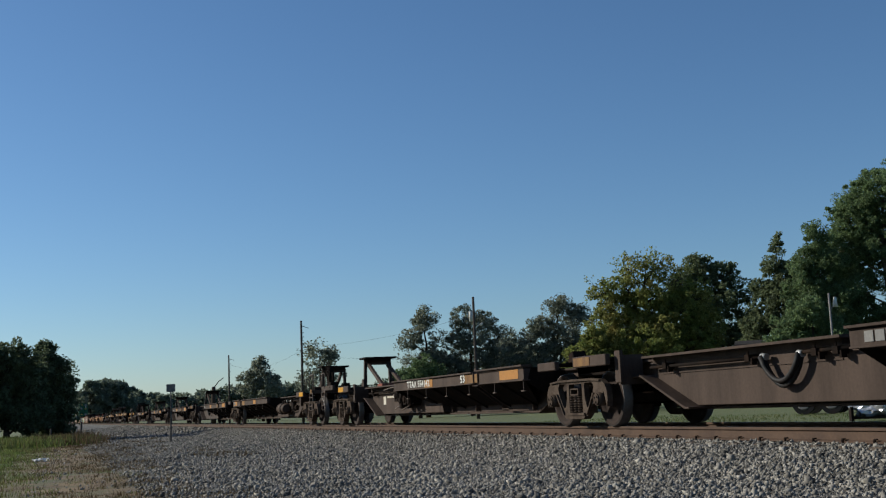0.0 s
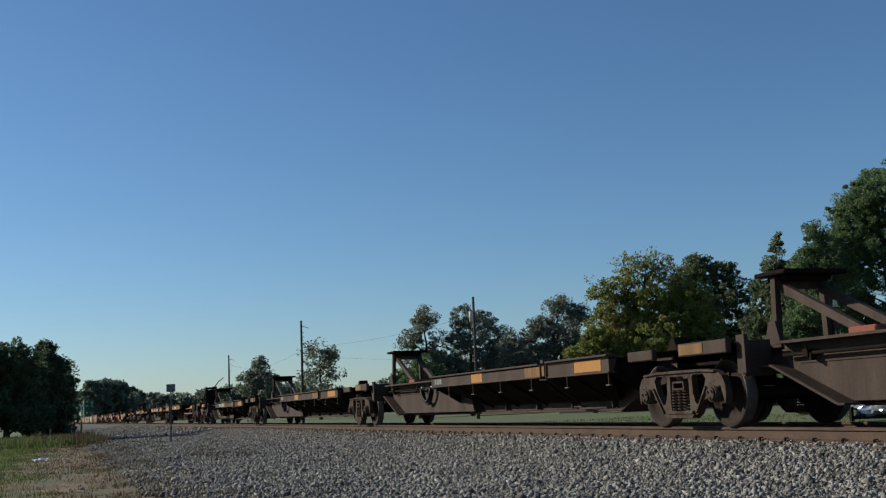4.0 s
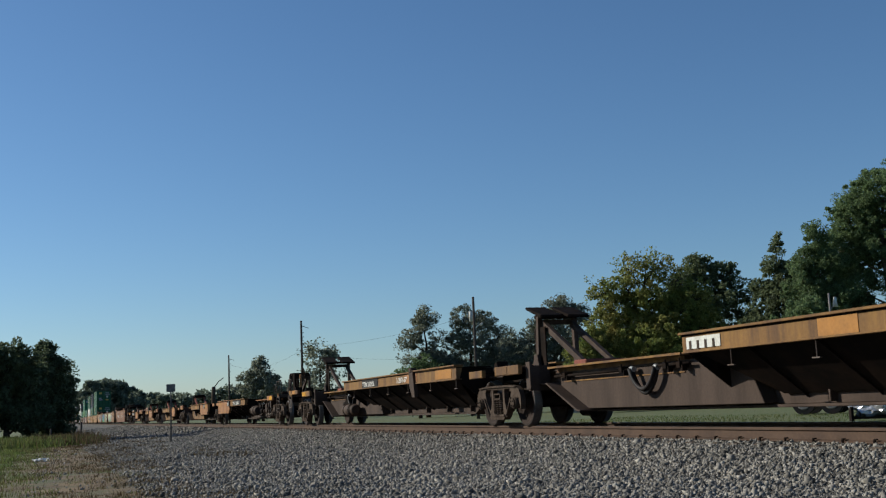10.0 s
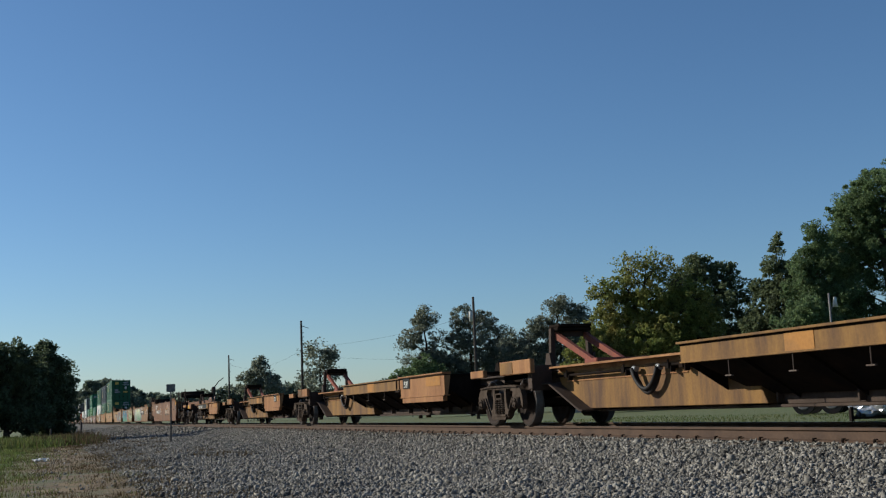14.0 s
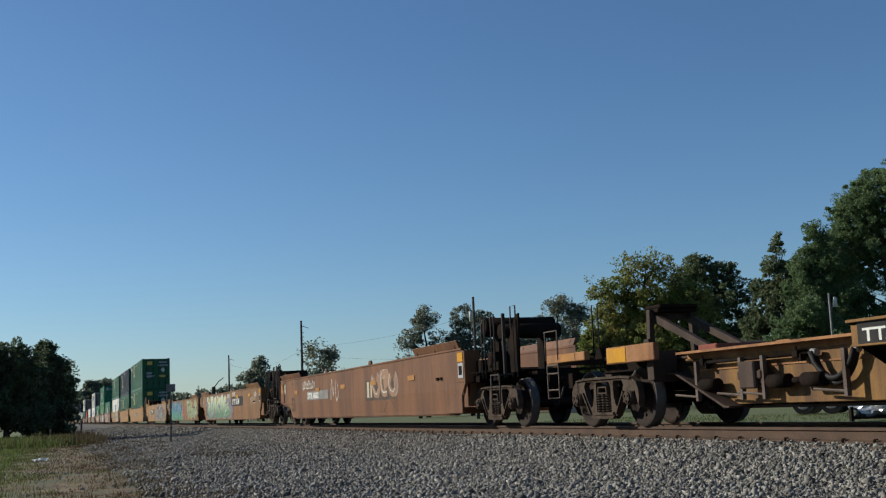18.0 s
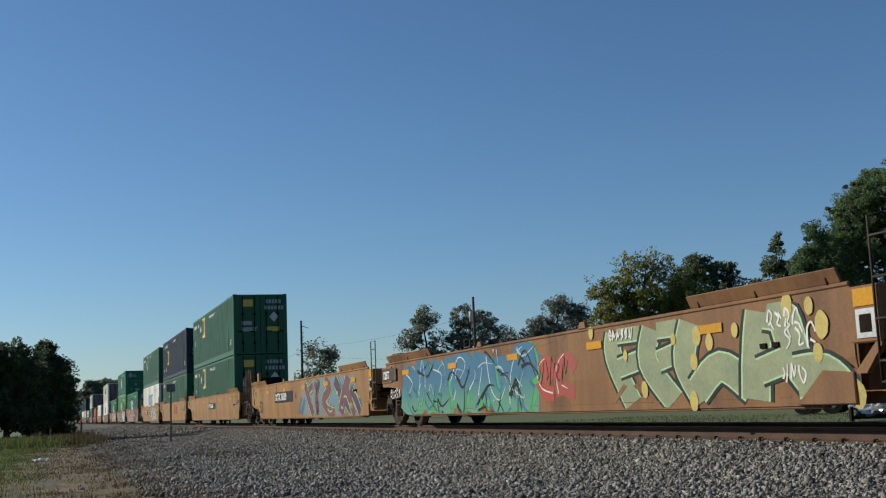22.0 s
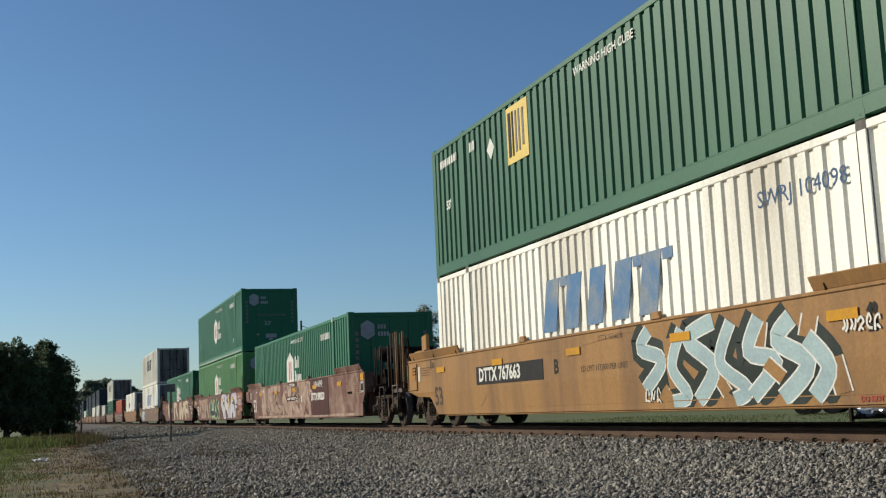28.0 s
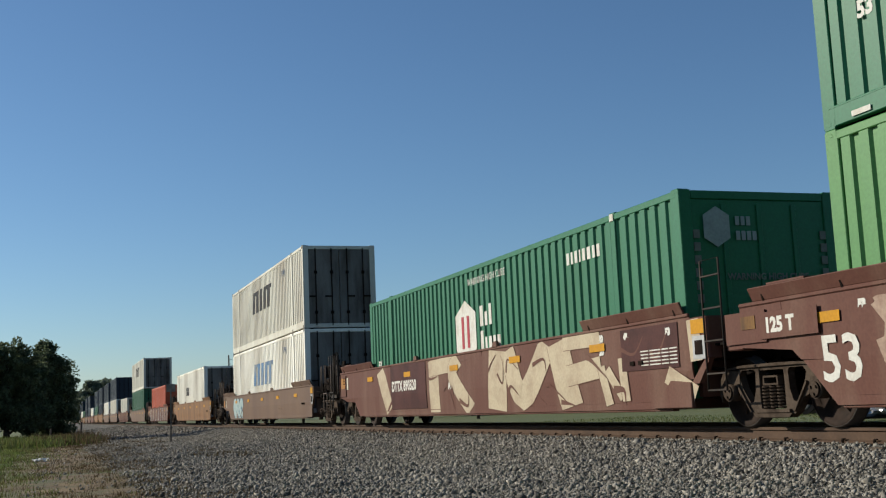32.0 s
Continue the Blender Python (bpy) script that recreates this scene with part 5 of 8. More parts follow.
        part("end_platform", lambda bm: [box(bm, -1.25, 1.25, L + 0.15 + 0.14 * k, L + 0.23 + 0.14 * k, 1.06, 1.09) for k in range(6)], GRIME_SHADE, car)
    return mover(car, u0)


# ---- containers ----
def corrugated(bm, s, y0, y1, z0, z1, x, pitch=0.29, depth=0.036):
    """Folded sheet: flats proud at x, troughs depth deeper."""
    n = max(1, round((y1 - y0) / pitch))
    p = (y1 - y0) / n
    pts = []
    for i in range(n):
        a = y0 + i * p
        pts += [(a, 0), (a + 0.50 * p, 0), (a + 0.61 * p, depth), (a + 0.89 * p, depth)]
    pts.append((y1, 0))
    lo = [bm.verts.new((s * (x - d), y, z0)) for y, d in pts]
    hi = [bm.verts.new((s * (x - d), y, z1)) for y, d in pts]
    for i in range(len(pts) - 1):
        f = [lo[i], lo[i + 1], hi[i + 1], hi[i]]
        bm.faces.new(f if s > 0 else f[::-1])


CONT = {}


def container_meshes(L, h, m, end, key):
    if key in CONT:
        return CONT[key]
    w, P = 1.295, []
    STATE["wall"] = 0.0
    py = L / 2 - 6.096
    posts = [0.0, py, L - py, L] if L > 13 else [0.0, L]
    for s in (-1, 1):
        P.append(("side_panel", mesh_of("side_panel", lambda bm: [corrugated(bm, s, a + 0.10, b - 0.10, 0.26, h - 0.12, w - 0.012) for a, b in zip(posts[:-1], posts[1:])], m), ""))
        P.append(("bottom_rail", mesh_of("bottom_rail", lambda bm: (box(bm, min(s * 1.2, s * w), max(s * 1.2, s * w), 0.1, L - 0.1, 0.03, 0.25), box(bm, min(s * 1.2, s * (w + 0.003)), max(s * 1.2, s * (w + 0.003)), 0.1, L - 0.1, 0.23, 0.26)), m, 0.008), ""))
        P.append(("top_rail", mesh_of("top_rail", lambda bm: box(bm, min(s * 1.2, s * w), max(s * 1.2, s * w), 0.1, L - 0.1, h - 0.12, h - 0.02), m, 0.01), ""))
        for i, y in enumerate(posts):
            hw = 0.11 if y in (0.0, L) else 0.078
            yc = min(max(y, hw), L - hw)
            P.append(("corner_post" if y in (0.0, L) else "lifting_post", mesh_of("post", lambda bm: box(bm, min(s * 1.1, s * (w + 0.001)), max(s * 1.1, s * (w + 0.001)), yc - hw, yc + hw, 0.02, h - 0.01), m, 0.01), ""))
            for z0, z1 in ((0.0, 0.12), (h - 0.12, h)):
                P.append(("corner_casting", mesh_of("corner_casting", lambda bm: (box(bm, min(s * 1.13, s * (w + 0.002)), max(s * 1.13, s * (w + 0.002)), yc - 0.09, yc + 0.09, z0, z1), box(bm, min(s * 1.2, s * (w + 0.004)), max(s * 1.2, s * (w + 0.004)), yc - 0.03, yc + 0.03, z0 + 0.035, z0 + 0.085)), m if m not in (C_WHITE, C_GREY) or end != "door" else C_STREAK, 0.006), ""))
    P.append(("roof", mesh_of("roof", lambda bm: [box(bm, -1.2, 1.2, a, a + L / 30 - 0.03, h - 0.05, h - 0.02 + 0.008 * (i % 2)) for i, a in enumerate([0.05 + (L - 0.1) * k / 30 for k in range(30)])], m), ""))
    P.append(("floor", mesh_of("floor", lambda bm: box(bm, -1.2, 1.2, 0.1, L - 0.1, 0.04, 0.16), GRIME_SHADE), ""))
    if end == "door":
        for s in (-1, 1):
            P.append(("door_leaf", mesh_of("door_leaf", lambda bm: box(bm, min(s * 0.01, s * 1.17), max(s * 0.01, s * 1.17), 0.03, 0.08, 0.16, h - 0.14), C_STREAK if m in (C_WHITE, C_GREY) else m, 0.01), "dark-streaked container door"))
            for xx in (0.28, 0.85):
                P.append(("locking_bar", mesh_of("locking_bar", lambda bm: (cyl(bm, (s * xx, 0.0, 0.1), (s * xx, 0.0, h - 0.1), 0.02, n=6), box(bm, s * xx - 0.05, s * xx + 0.05, -0.03, 0.03, 0.5, 0.6), box(bm, s * xx - 0.05, s * xx + 0.05, -0.03, 0.03, 1.9, 2.0), box(bm, s * xx - 0.02, s * xx + 0.25 * s, -0.035, -0.01, 1.08, 1.13)), GRIME_SHADE), "rusty locking bar"))
    else:
        P.append(("end_wall", mesh_of("end_wall", lambda bm: box(bm, -1.17, 1.17, 0.03, 0.09, 0.16, h - 0.14), m, 0.008), ""))
        for x in (-0.58, 0.0, 0.58):
            P.append(("end_rib", mesh_of("end_rib", lambda bm: box(bm, x - 0.04, x + 0.04, 0.005, 0.03, 0.2, h - 0.2), m, 0.006), ""))
    P.append(("end_wall", mesh_of("end_wall", lambda bm: box(bm, -1.17, 1.17, L - 0.09, L - 0.03, 0.16, h - 0.14), m, 0.008), ""))
    P.append(("end_header", mesh_of("end_header", lambda bm: box(bm, -1.1, 1.1, 0.01, 0.1, h - 0.14, h - 0.02), m, 0.01), ""))
    P.append(("end_sill", mesh_of("end_sill", lambda bm: box(bm, -1.1, 1.1, 0.01, 0.1, 0.02, 0.16), m, 0.01), ""))
    CONT[key] = P
    return P


def emblem_square(c, y, z, w, h, x=-1.285):
    """A yellow square with dark upright bars, in place of the owner's mark."""
    plate("emblem", c, MATS["emblem_yellow"], x, y, y - w, z, z + h, "yellow square emblem with dark bars", 0.008)
    for a0, a1, b0, b1, m in ((0.09, 0.21, 0.12, 0.90, BLACKP), (0.27, 0.34, 0.12, 0.90, BLACKP), (0.42, 0.49, 0.16, 0.88, GREYP), (0.57, 0.64, 0.16, 0.88, GREYP), (0.74, 0.82, 0.22, 0.86, GREYP)):
        part("emblem_bar", lambda bm: box(bm, x - 0.016, x - 0.010, y - a1 * w, y - a0 * w, z + b0 * h, z + b1 * h), m, c)


def emblem_hex(c, y, z, k=1.0, face="side"):
    """A white hexagon with two red bars, and plain white bars for the name beside it."""
    x = -1.286 if face == "side" else 0.0
    pts = [(0.0, 1.15), (0.42, 0.9), (0.42, 0.25), (0.0, 0.0), (-0.42, 0.25), (-0.42, 0.9)]
    if face == "side":
        part("emblem", lambda bm: prism(bm, [(y - a * k, z + b * k) for a, b in [(1.25 * p, q) for p, q in pts]], "x", x - 0.007, x), WHITEP, c, "white hexagon emblem")
        for q in (-0.14, 0.14):
            part("emblem_bar", lambda bm: box(bm, x - 0.013, x - 0.008, y - q * k - 0.06 * k, y - q * k + 0.06 * k, z + 0.28 * k, z + 0.86 * k), MATS["emblem_red"], c)
        for row, ws in ((0.62, (0.2, 0.16, 0.16)), (0.18, (0.18, 0.12, 0.17, 0.15, 0.17))):
            yy = y - 0.74 * k
            for i, w in enumerate(ws):
                bars(c, WHITEP, x, yy, z + row * k, [0.75 * w * k], (0.36 if i == 0 or (row > 0.5 and i == 2) else 0.24) * k)
                yy -= (0.75 * w + 0.08) * k
    else:
        part("emblem", lambda bm: prism(bm, [(y + a * k, z + b * k) for a, b in pts], "y", -0.004, 0.004), PALE, c, "pale hexagon emblem")
        part("emblem_bars", lambda bm: [box(bm, y + 0.62 * k + q * k, y + (0.62 + 0.13) * k + q * k, 0.0, 0.004, z + zz * k, z + zz * k + 0.26 * k) for zz, qs in ((0.62, (0, 0.18, 0.36)), (0.2, (0, 0.18, 0.36, 0.54))) for q in qs], PALE, c)


def slanted_name(c, m, y, z, h, w):
    """Five leaning strokes in place of a painted name."""
    def b(bm):
        x = -1.285
        for i in range(5):
            a = y - i * w
            prism(bm, [(a, z), (a - 0.62 * w, z), (a - 0.62 * w - 0.25 * h, z + h), (a - 0.25 * h, z + h)], "x", x - 0.006, x)
        for i in (0, 3, 4):
            a = y - i * w - 0.25 * h
            prism(bm, [(a - 0.64 * w, z + 0.82 * h), (a - 0.97 * w, z + 0.82 * h), (a - 0.97 * w, z + h), (a - 0.64 * w, z + h)], "x", x - 0.006, x)
    part("painted_name", b, m, c, "slanted bars of a faded painted name")


mat("emblem_yellow", (0.576, 0.416, 0.08), 0.5, 0.0, (0.48, 0.336, 0.08), 0.35, 2, bump=0.03)
PALE = mat("pale_decal", (0.34, 0.34, 0.36), 0.6, 0.0, (0.26, 0.26, 0.27), 0.4, 3, bump=0.03)
mat("emblem_red", (0.32, 0.024, 0.04), 0.5, 0.0, (0.24, 0.024, 0.04), 0.3, 2, bump=0.03)


def container(u, zb, m, label, mark, L=16.15, h=2.9, end="wall", badge=(11.7, 1.62, 1.0, 1.1)):
    """A container whose leading end is at u, standing at height zb."""
    STATE["wall"] = 0.0
    c = tagged(new("shipping_container"), label, "container", group="containers on the train")
    for nm, me, lb in container_meshes(L, h, m, end, (m.name, L, h, end)):
        part(nm, me, None, c, lb)
    py = L / 2 - 6.096
    wt = WHITEP if m not in (C_WHITE, C_GREY) else BLACKP
    if mark == "square":
        emblem_square(c, *badge)
        if m is not C_NAVY:
            dy = badge[0] + 0.86
            part("hazard_diamond", lambda bm: prism(bm, [(dy + 0.2, 2.16), (dy, 2.38), (dy - 0.2, 2.16), (dy, 1.94)], "x", -1.292, -1.285), WHITEP, c, "white diamond placard")
            bars(c, wt, -1.285, L - 0.55, h - 0.52, (0.11, 0.08, 0.13, 0.05, 0.11, 0.12, 0.1, 0.04), 0.17, 0.045)
            bars(c, wt, -1.285, L - 2.4, h - 0.55, (0.08, 0.05, 0.1), 0.2, 0.03)
        else:
            bars(c, wt, -1.285, L - 2.35, h - 0.5, (0.13, 0.08, 0.14, 0.05, 0.1, 0.12, 0.1, 0.04), 0.2, 0.05)
            bars(c, wt, -1.285, L - 1.55, h - 0.6, (0.07, 0.05, 0.1), 0.24, 0.03)
            bars(c, wt, -1.285, L - 2.5, 0.62, (0.06, 0.05, 0.06), 0.26, 0.03)
        letters("53'", 0.34, wt, c, -1.287, py - 0.75, 0.55)
        letters("53'", 0.26, wt, c, -1.287, L - (0.85 if m is not C_NAVY else 1.0), 1.42 if m is not C_NAVY else 0.62)
        letters("WARNING HIGH CUBE", 0.20, wt, c, -1.287, 8.75, h - 0.40, bold=0.004)
        for xx, z, ws, hh in ((-0.85, 2.3, (0.5,), 0.34), (0.25, 2.45, (0.12,) * 5, 0.18), (0.2, 2.15, (0.12,) * 6, 0.18), (-0.9, 1.4, (0.5,), 0.2), (-0.9, 1.1, (0.5,), 0.2), (0.3, 1.1, (0.6,), 0.22)):
            part("marking", lambda bm: [box(bm, xx + i * 0.16, xx + i * 0.16 + w, -0.004, 0.0, z, z + hh) for i, w in enumerate(ws)], MATS["emblem_yellow"] if hh in (0.22, 0.34) else PALE, c)
        part("hazard_diamond", lambda bm: prism(bm, [(0.65, 1.55), (0.87, 1.8), (0.65, 2.05), (0.43, 1.8)], "y", -0.006, 0.0), WHITEP, c)
        letters("53'", 0.3, PALE, c, -0.5, -0.006, 1.1, END)
    elif mark == "hex":
        emblem_hex(c, 8.7, 0.90, 1.15)
        letters("53'", 0.42 if zb < 2 else 0.2, wt, c, -1.287, py - 0.45 if zb < 2 else py + 0.75, 0.45 if zb < 2 else 0.62)
        letters("53'", 0.26, wt, c, -1.287, L - 0.7, 1.1)
        letters("WARNING HIGH CUBE", 0.2, wt, c, -1.287, 8.5, h - 0.40, bold=0.0)
        bars(c, wt, -1.285, py + 1.7, h - 0.6, (0.1, 0.07, 0.1, 0.05, 0.1, 0.12, 0.09, 0.1), 0.2, 0.07)
        emblem_hex(c, -0.72, 2.08, 0.5, "end")
        letters("WARNING HIGH CUBE", 0.13, GREYP, c, -0.6, -0.004, 1.62, END, 0.004)
        letters("53'", 0.26, PALE, c, -0.25, -0.004, 1.2, END, 0.004)
        part("marking", lambda bm: (box(bm, -0.2, 0.3, -0.002, 0.004, 0.62, 0.8), box(bm, -0.05, 0.1, -0.002, 0.004, 0.5, 0.6), box(bm, -0.62, -0.5, -0.002, 0.004, 0.74, 0.8)), PALE, c)
        for xe in (-1.1, 1.0):
            part("marking", lambda bm: [box(bm, xe, xe + 0.1, -0.002, 0.008, 1.3 + 0.18 * k, 1.42 + 0.18 * k) for k in range(6)], GREYP, c)
        part("lock_tag", lambda bm: box(bm, -1.31, -1.3, py - 0.06, py + 0.06, h - 0.13, h - 0.02), WHITEP, c)
        if zb > 2:
            bars(c, WHITEP, -1.308, L - 0.5, 0.06, (0.3,) * 26, 0.06, 0.3, "reflective_dash")
    elif mark == "swift":
        slanted_name(c, C_BLUE if m is C_WHITE else BLACKP, 10.5, 1.24 if m is C_WHITE else 1.4, 0.9, 0.86)
        letters("SWRJ 104098" if m is C_WHITE and zb < 1 and u < 100 else "SWRJ", 0.3, C_INK, c, -1.287, 3.95, h - 0.62, bold=0.0)
    elif mark == "plain":
        bars(c, BLACKP, -1.285, L * 0.62, 1.4, (0.3, 0.2, 0.3, 0.3), 0.5, 0.1)
    return mover(c, u, 0, zb)


# ---- graffiti ----
SKEL = (
    (((0, 0.1), (0.35, 0.95), (0.6, 0.3), (1, 0.8)),),
    (((0.95, 0.95), (0.2, 0.7), (0.75, 0.35), (0.1, 0.05)), ((0.5, 0.9), (0.9, 0.3))),
    (((0.05, 0.9), (0.1, 0.3), (0.55, 0.02), (0.95, 0.4), (0.6, 0.75)),),
    (((0, 0.5), (0.4, 1), (0.95, 0.7), (0.5, 0.3), (0.9, 0)), ((0.15, 0.1), (0.5, 0.45))),
    (((0.1, 0), (0.2, 0.7), (0.7, 0.95), (1, 0.55)), ((0.4, 0.3), (0.95, 0.05))),
    (((0, 0.85), (0.5, 0.6), (0.3, 0.15), (0.9, 0.1)), ((0.55, 1), (0.95, 0.6))),
    (((0.9, 0.1), (0.3, 0.2), (0.1, 0.7), (0.6, 1), (0.85, 0.6), (0.4, 0.5)),),
    (((0.05, 0.2), (0.5, 0.5), (0.2, 0.95)), ((0.45, 0.05), (0.8, 0.5), (0.95, 1))),
)


def strip(bm, pts, w0, w1, x, z0, z1):
    """A flat painted stroke along pts (y, z), w0 wide at its start and w1 at its end."""
    out = []
    n = len(pts)
    for i, p in enumerate(pts):
        a, b = pts[max(0, i - 1)], pts[min(n - 1, i + 1)]
        d = Vector((b[0] - a[0], b[1] - a[1]))
        if d.length < 1e-5:
            d = Vector((1, 0))
        d.normalize()
        w = (w0 + (w1 - w0) * i / max(1, n - 1)) / 2
        out.append([bm.verts.new((x - 0.000002 * i, p[0] + s * -d.y * w, min(z1, max(z0, p[1] + s * d.x * w)))) for s in (-1, 1)])
    for a, b in zip(out[:-1], out[1:]):
        bm.faces.new([a[0], b[0], b[1], a[1]])


def smooth(pts, k=5):
    if len(pts) < 3:
        return [tuple(Vector(pts[0]).lerp(Vector(pts[1]), i / 4)) for i in range(5)]
    out = []
    for i in range(len(pts) - 1):
        p = [Vector(pts[min(max(j, 0), len(pts) - 1)]) for j in (i - 1, i, i + 1, i + 2)]
        for q in range(k):
            t = q / k
            out.append(tuple(0.5 * (2 * p[1] + (p[2] - p[0]) * t + (2 * p[0] - 5 * p[1] + 4 * p[2] - p[3]) * t * t + (3 * p[1] - p[0] - 3 * p[2] + p[3]) * t ** 3)))
    out.append(tuple(pts[-1]))
    return out


def graffiti(car, y0, y1, z0, z1, fills, line, edge, seed, n=5, back=None, width=0.36, shade=None):
    """Letter-like strokes that spell nothing: backdrop, drop shade, outline, fill and thin light edges."""
    r = random.Random(seed)
    X = -1.3385
    w = (y1 - y0) / n
    layers = {"shade": [], "line": [], "edge": [], "hi": []}
    fill = [[] for _ in fills]
    h = z1 - z0
    last = -1
    for i in range(n):
        k = r.choice([q for q in range(len(SKEL)) if q != last])
        last = k
        yl = y1 - i * w
        slant = r.uniform(-0.15, 0.2)
        for j, line_ in enumerate(SKEL[k]):
            pts = [(yl - w * (0.06 + 0.92 * (a + slant * (b - 0.5)) + r.uniform(-0.07, 0.07)), z0 + h * (0.1 + 0.8 * b + r.uniform(-0.08, 0.08))) for a, b in line_]
            pts = smooth(pts)
            wa, wb = width * w * r.uniform(0.7, 1.25), width * w * r.uniform(0.7, 1.3)
            layers["line"].append((pts, wa + 0.14, wb + 0.14))
            layers["edge"].append((pts, wa + 0.06, wb + 0.06))
            layers["shade"].append(([(a - 0.14, b - 0.1) for a, b in pts], wa + 0.1, wb + 0.1))
            fill[(i + j) % len(fills)].append((pts, wa, wb))
            layers["hi"].append(([(a + 0.22 * wa, b + 0.2 * wa) for a, b in pts[: max(3, len(pts) * 2 // 3)]], 0.03, 0.012))
    lay, depth = [0], [X]

    def put(items, m, label):
        if not items:
            return
        lay[0] += 1
        base = depth[0]
        depth[0] -= 0.0006 + 0.00005 * len(items)
        tagged(part("graffiti", lambda bm: ([strip(bm, p, a, b, base - 0.00005 * q, z0, z1) for q, (p, a, b) in enumerate(items)], fold(bm)), m, car, label), label, kind="stuff")
    if back:
        cloud = []
        for i in range(n * 2):
            yc, zc = y1 - (i + 0.5) * w / 2, (z0 + z1) / 2 + r.uniform(-0.1, 0.1) * h
            cloud.append((smooth([(yc + 0.5 * w, zc + r.uniform(-0.2, 0.2) * h), (yc, zc), (yc - 0.5 * w, zc + r.uniform(-0.2, 0.2) * h)]), h * r.uniform(0.6, 1.0), h * r.uniform(0.6, 1.0)))
        put(cloud, back, "sprayed backdrop cloud")
    if shade:
        put(layers["shade"], shade, "sprayed drop shade")
    put(layers["line"], line, "dark sprayed outline")
    put(layers["edge"], edge, "light sprayed outline")
    for f, m in zip(fill, fills):
        put(f, m, "sprayed letter-like strokes")
    put(layers["hi"], WHITEP, "thin white highlight strokes")


def mural(car, strokes, fill, line, edge=None, back=None, rim=0.05, bound=0.10, wide=1.35, z0=0.29, z1=1.50, light=None, merge=False):
    """A painted piece of broad strokes; each stroke has its outline and rim and lies over the one before it."""
    ways = [(smooth(list(pts)), w) for w, pts in strokes]
    step, depth = 0.0003, -1.3385

    def put(items, m, label):
        def b(bm):
            for pts, w, x in items:
                first = len(bm.verts)
                strip(bm, [(a / wide, c) for a, c in pts], w, w, x, z0, z1)
                bm.verts.ensure_lookup_table()
                for v in bm.verts[first:]:
                    v.co.y *= wide
            fold(bm)
        tagged(part("graffiti", b, m, car, label), label, kind="stuff")
    if back:
        ys = [a for pts, w in ways for a, c in pts]
        n = 14
        put([([(max(ys) + 0.35 - (max(ys) - min(ys) + 0.7) * i / n, 0.9 + 0.05 * math.sin(2.3 * i)) for i in range(n + 1)], 1.12, depth)], back, "sprayed backdrop")
    base = depth - step
    put([(pts, w + 2 * bound, base - (0.0 if merge else 3 * step * q) - 0.00001 * q) for q, (pts, w) in enumerate(ways)], line, "dark sprayed outline")
    if edge:
        put([(pts, w + 2 * rim, base - step * (3 * q + 1)) for q, (pts, w) in enumerate(ways)], edge, "light sprayed rim")
    put([(pts, w, base - step * (3 * q + 2)) for q, (pts, w) in enumerate(ways)], fill, "broad sprayed letter strokes")
    if light:
        put([([(a + 0.22 * w, c + 0.15 * w) for a, c in pts[: max(3, len(pts) // 2)]], 0.03, base - step * (3 * q + 2.6)) for q, (pts, w) in enumerate(ways)], light, "thin light strokes")


# ---- painted pieces: (stroke width, way of the stroke along the side and up) ----
W2_LETTERS = (
    (0.3, ((16.85, 1.46), (15.95, 1.05), (16.7, 0.65), (16.25, 0.35))),
    (0.34, ((15.5, 1.45), (14.65, 1.4), (15.35, 0.9), (14.45, 0.55), (15.1, 0.34))),
    (0.3, ((15, 0.34), (14.3, 0.95), (13.9, 1.25), (13.5, 0.75), (13.45, 0.34))),
    (0.34, ((13.5, 1.46), (13.4, 0.9), (12.85, 0.35))),
    (0.34, ((12.55, 1.46), (12.75, 0.9), (12.2, 0.34))),
    (0.3, ((12.35, 1.1), (11.75, 1.25), (11.6, 0.85), (11.95, 0.5))),
    (0.42, ((10.7, 1.46), (11.25, 1.2), (10.9, 0.8), (11.15, 0.34))),
    (0.42, ((9.85, 1.46), (10.3, 1), (10.35, 0.65), (10.05, 0.34))),
    (0.34, ((9.95, 1.3), (10.6, 0.95), (9.7, 0.8), (8.9, 0.95))),
    (0.32, ((10.3, 0.4), (9.7, 0.65), (8.85, 0.7), (8.65, 0.4))),
)
W3_LETTERS = (
    (0.36, ((5.45, 1.42), (5.5, 1.1), (5, 0.36))),
    (0.26, ((5.35, 1.42), (4.65, 1.42))),
    (0.26, ((5.35, 0.9), (4.65, 1))),
    (0.36, ((4.3, 1.42), (4.45, 0.95), (3.8, 0.36))),
    (0.28, ((4.15, 1.42), (3.55, 1.42))),
    (0.26, ((4.15, 0.95), (3.55, 1.05))),
    (0.38, ((3.25, 1.42), (3.45, 0.9), (3.05, 0.36))),
    (0.36, ((3.2, 0.5), (2.6, 0.8), (1.95, 0.5))),
    (0.4, ((1.9, 0.36), (1.75, 1.1), (1.65, 1.42))),
    (0.4, ((1.55, 1.42), (1.2, 1.3), (1, 0.8), (0.55, 0.36))),
    (0.28, ((1.75, 0.7), (1.25, 0.8))),
    (0.46, ((1.05, 0.6), (0.55, 0.6), (0.25, 0.36))),
)
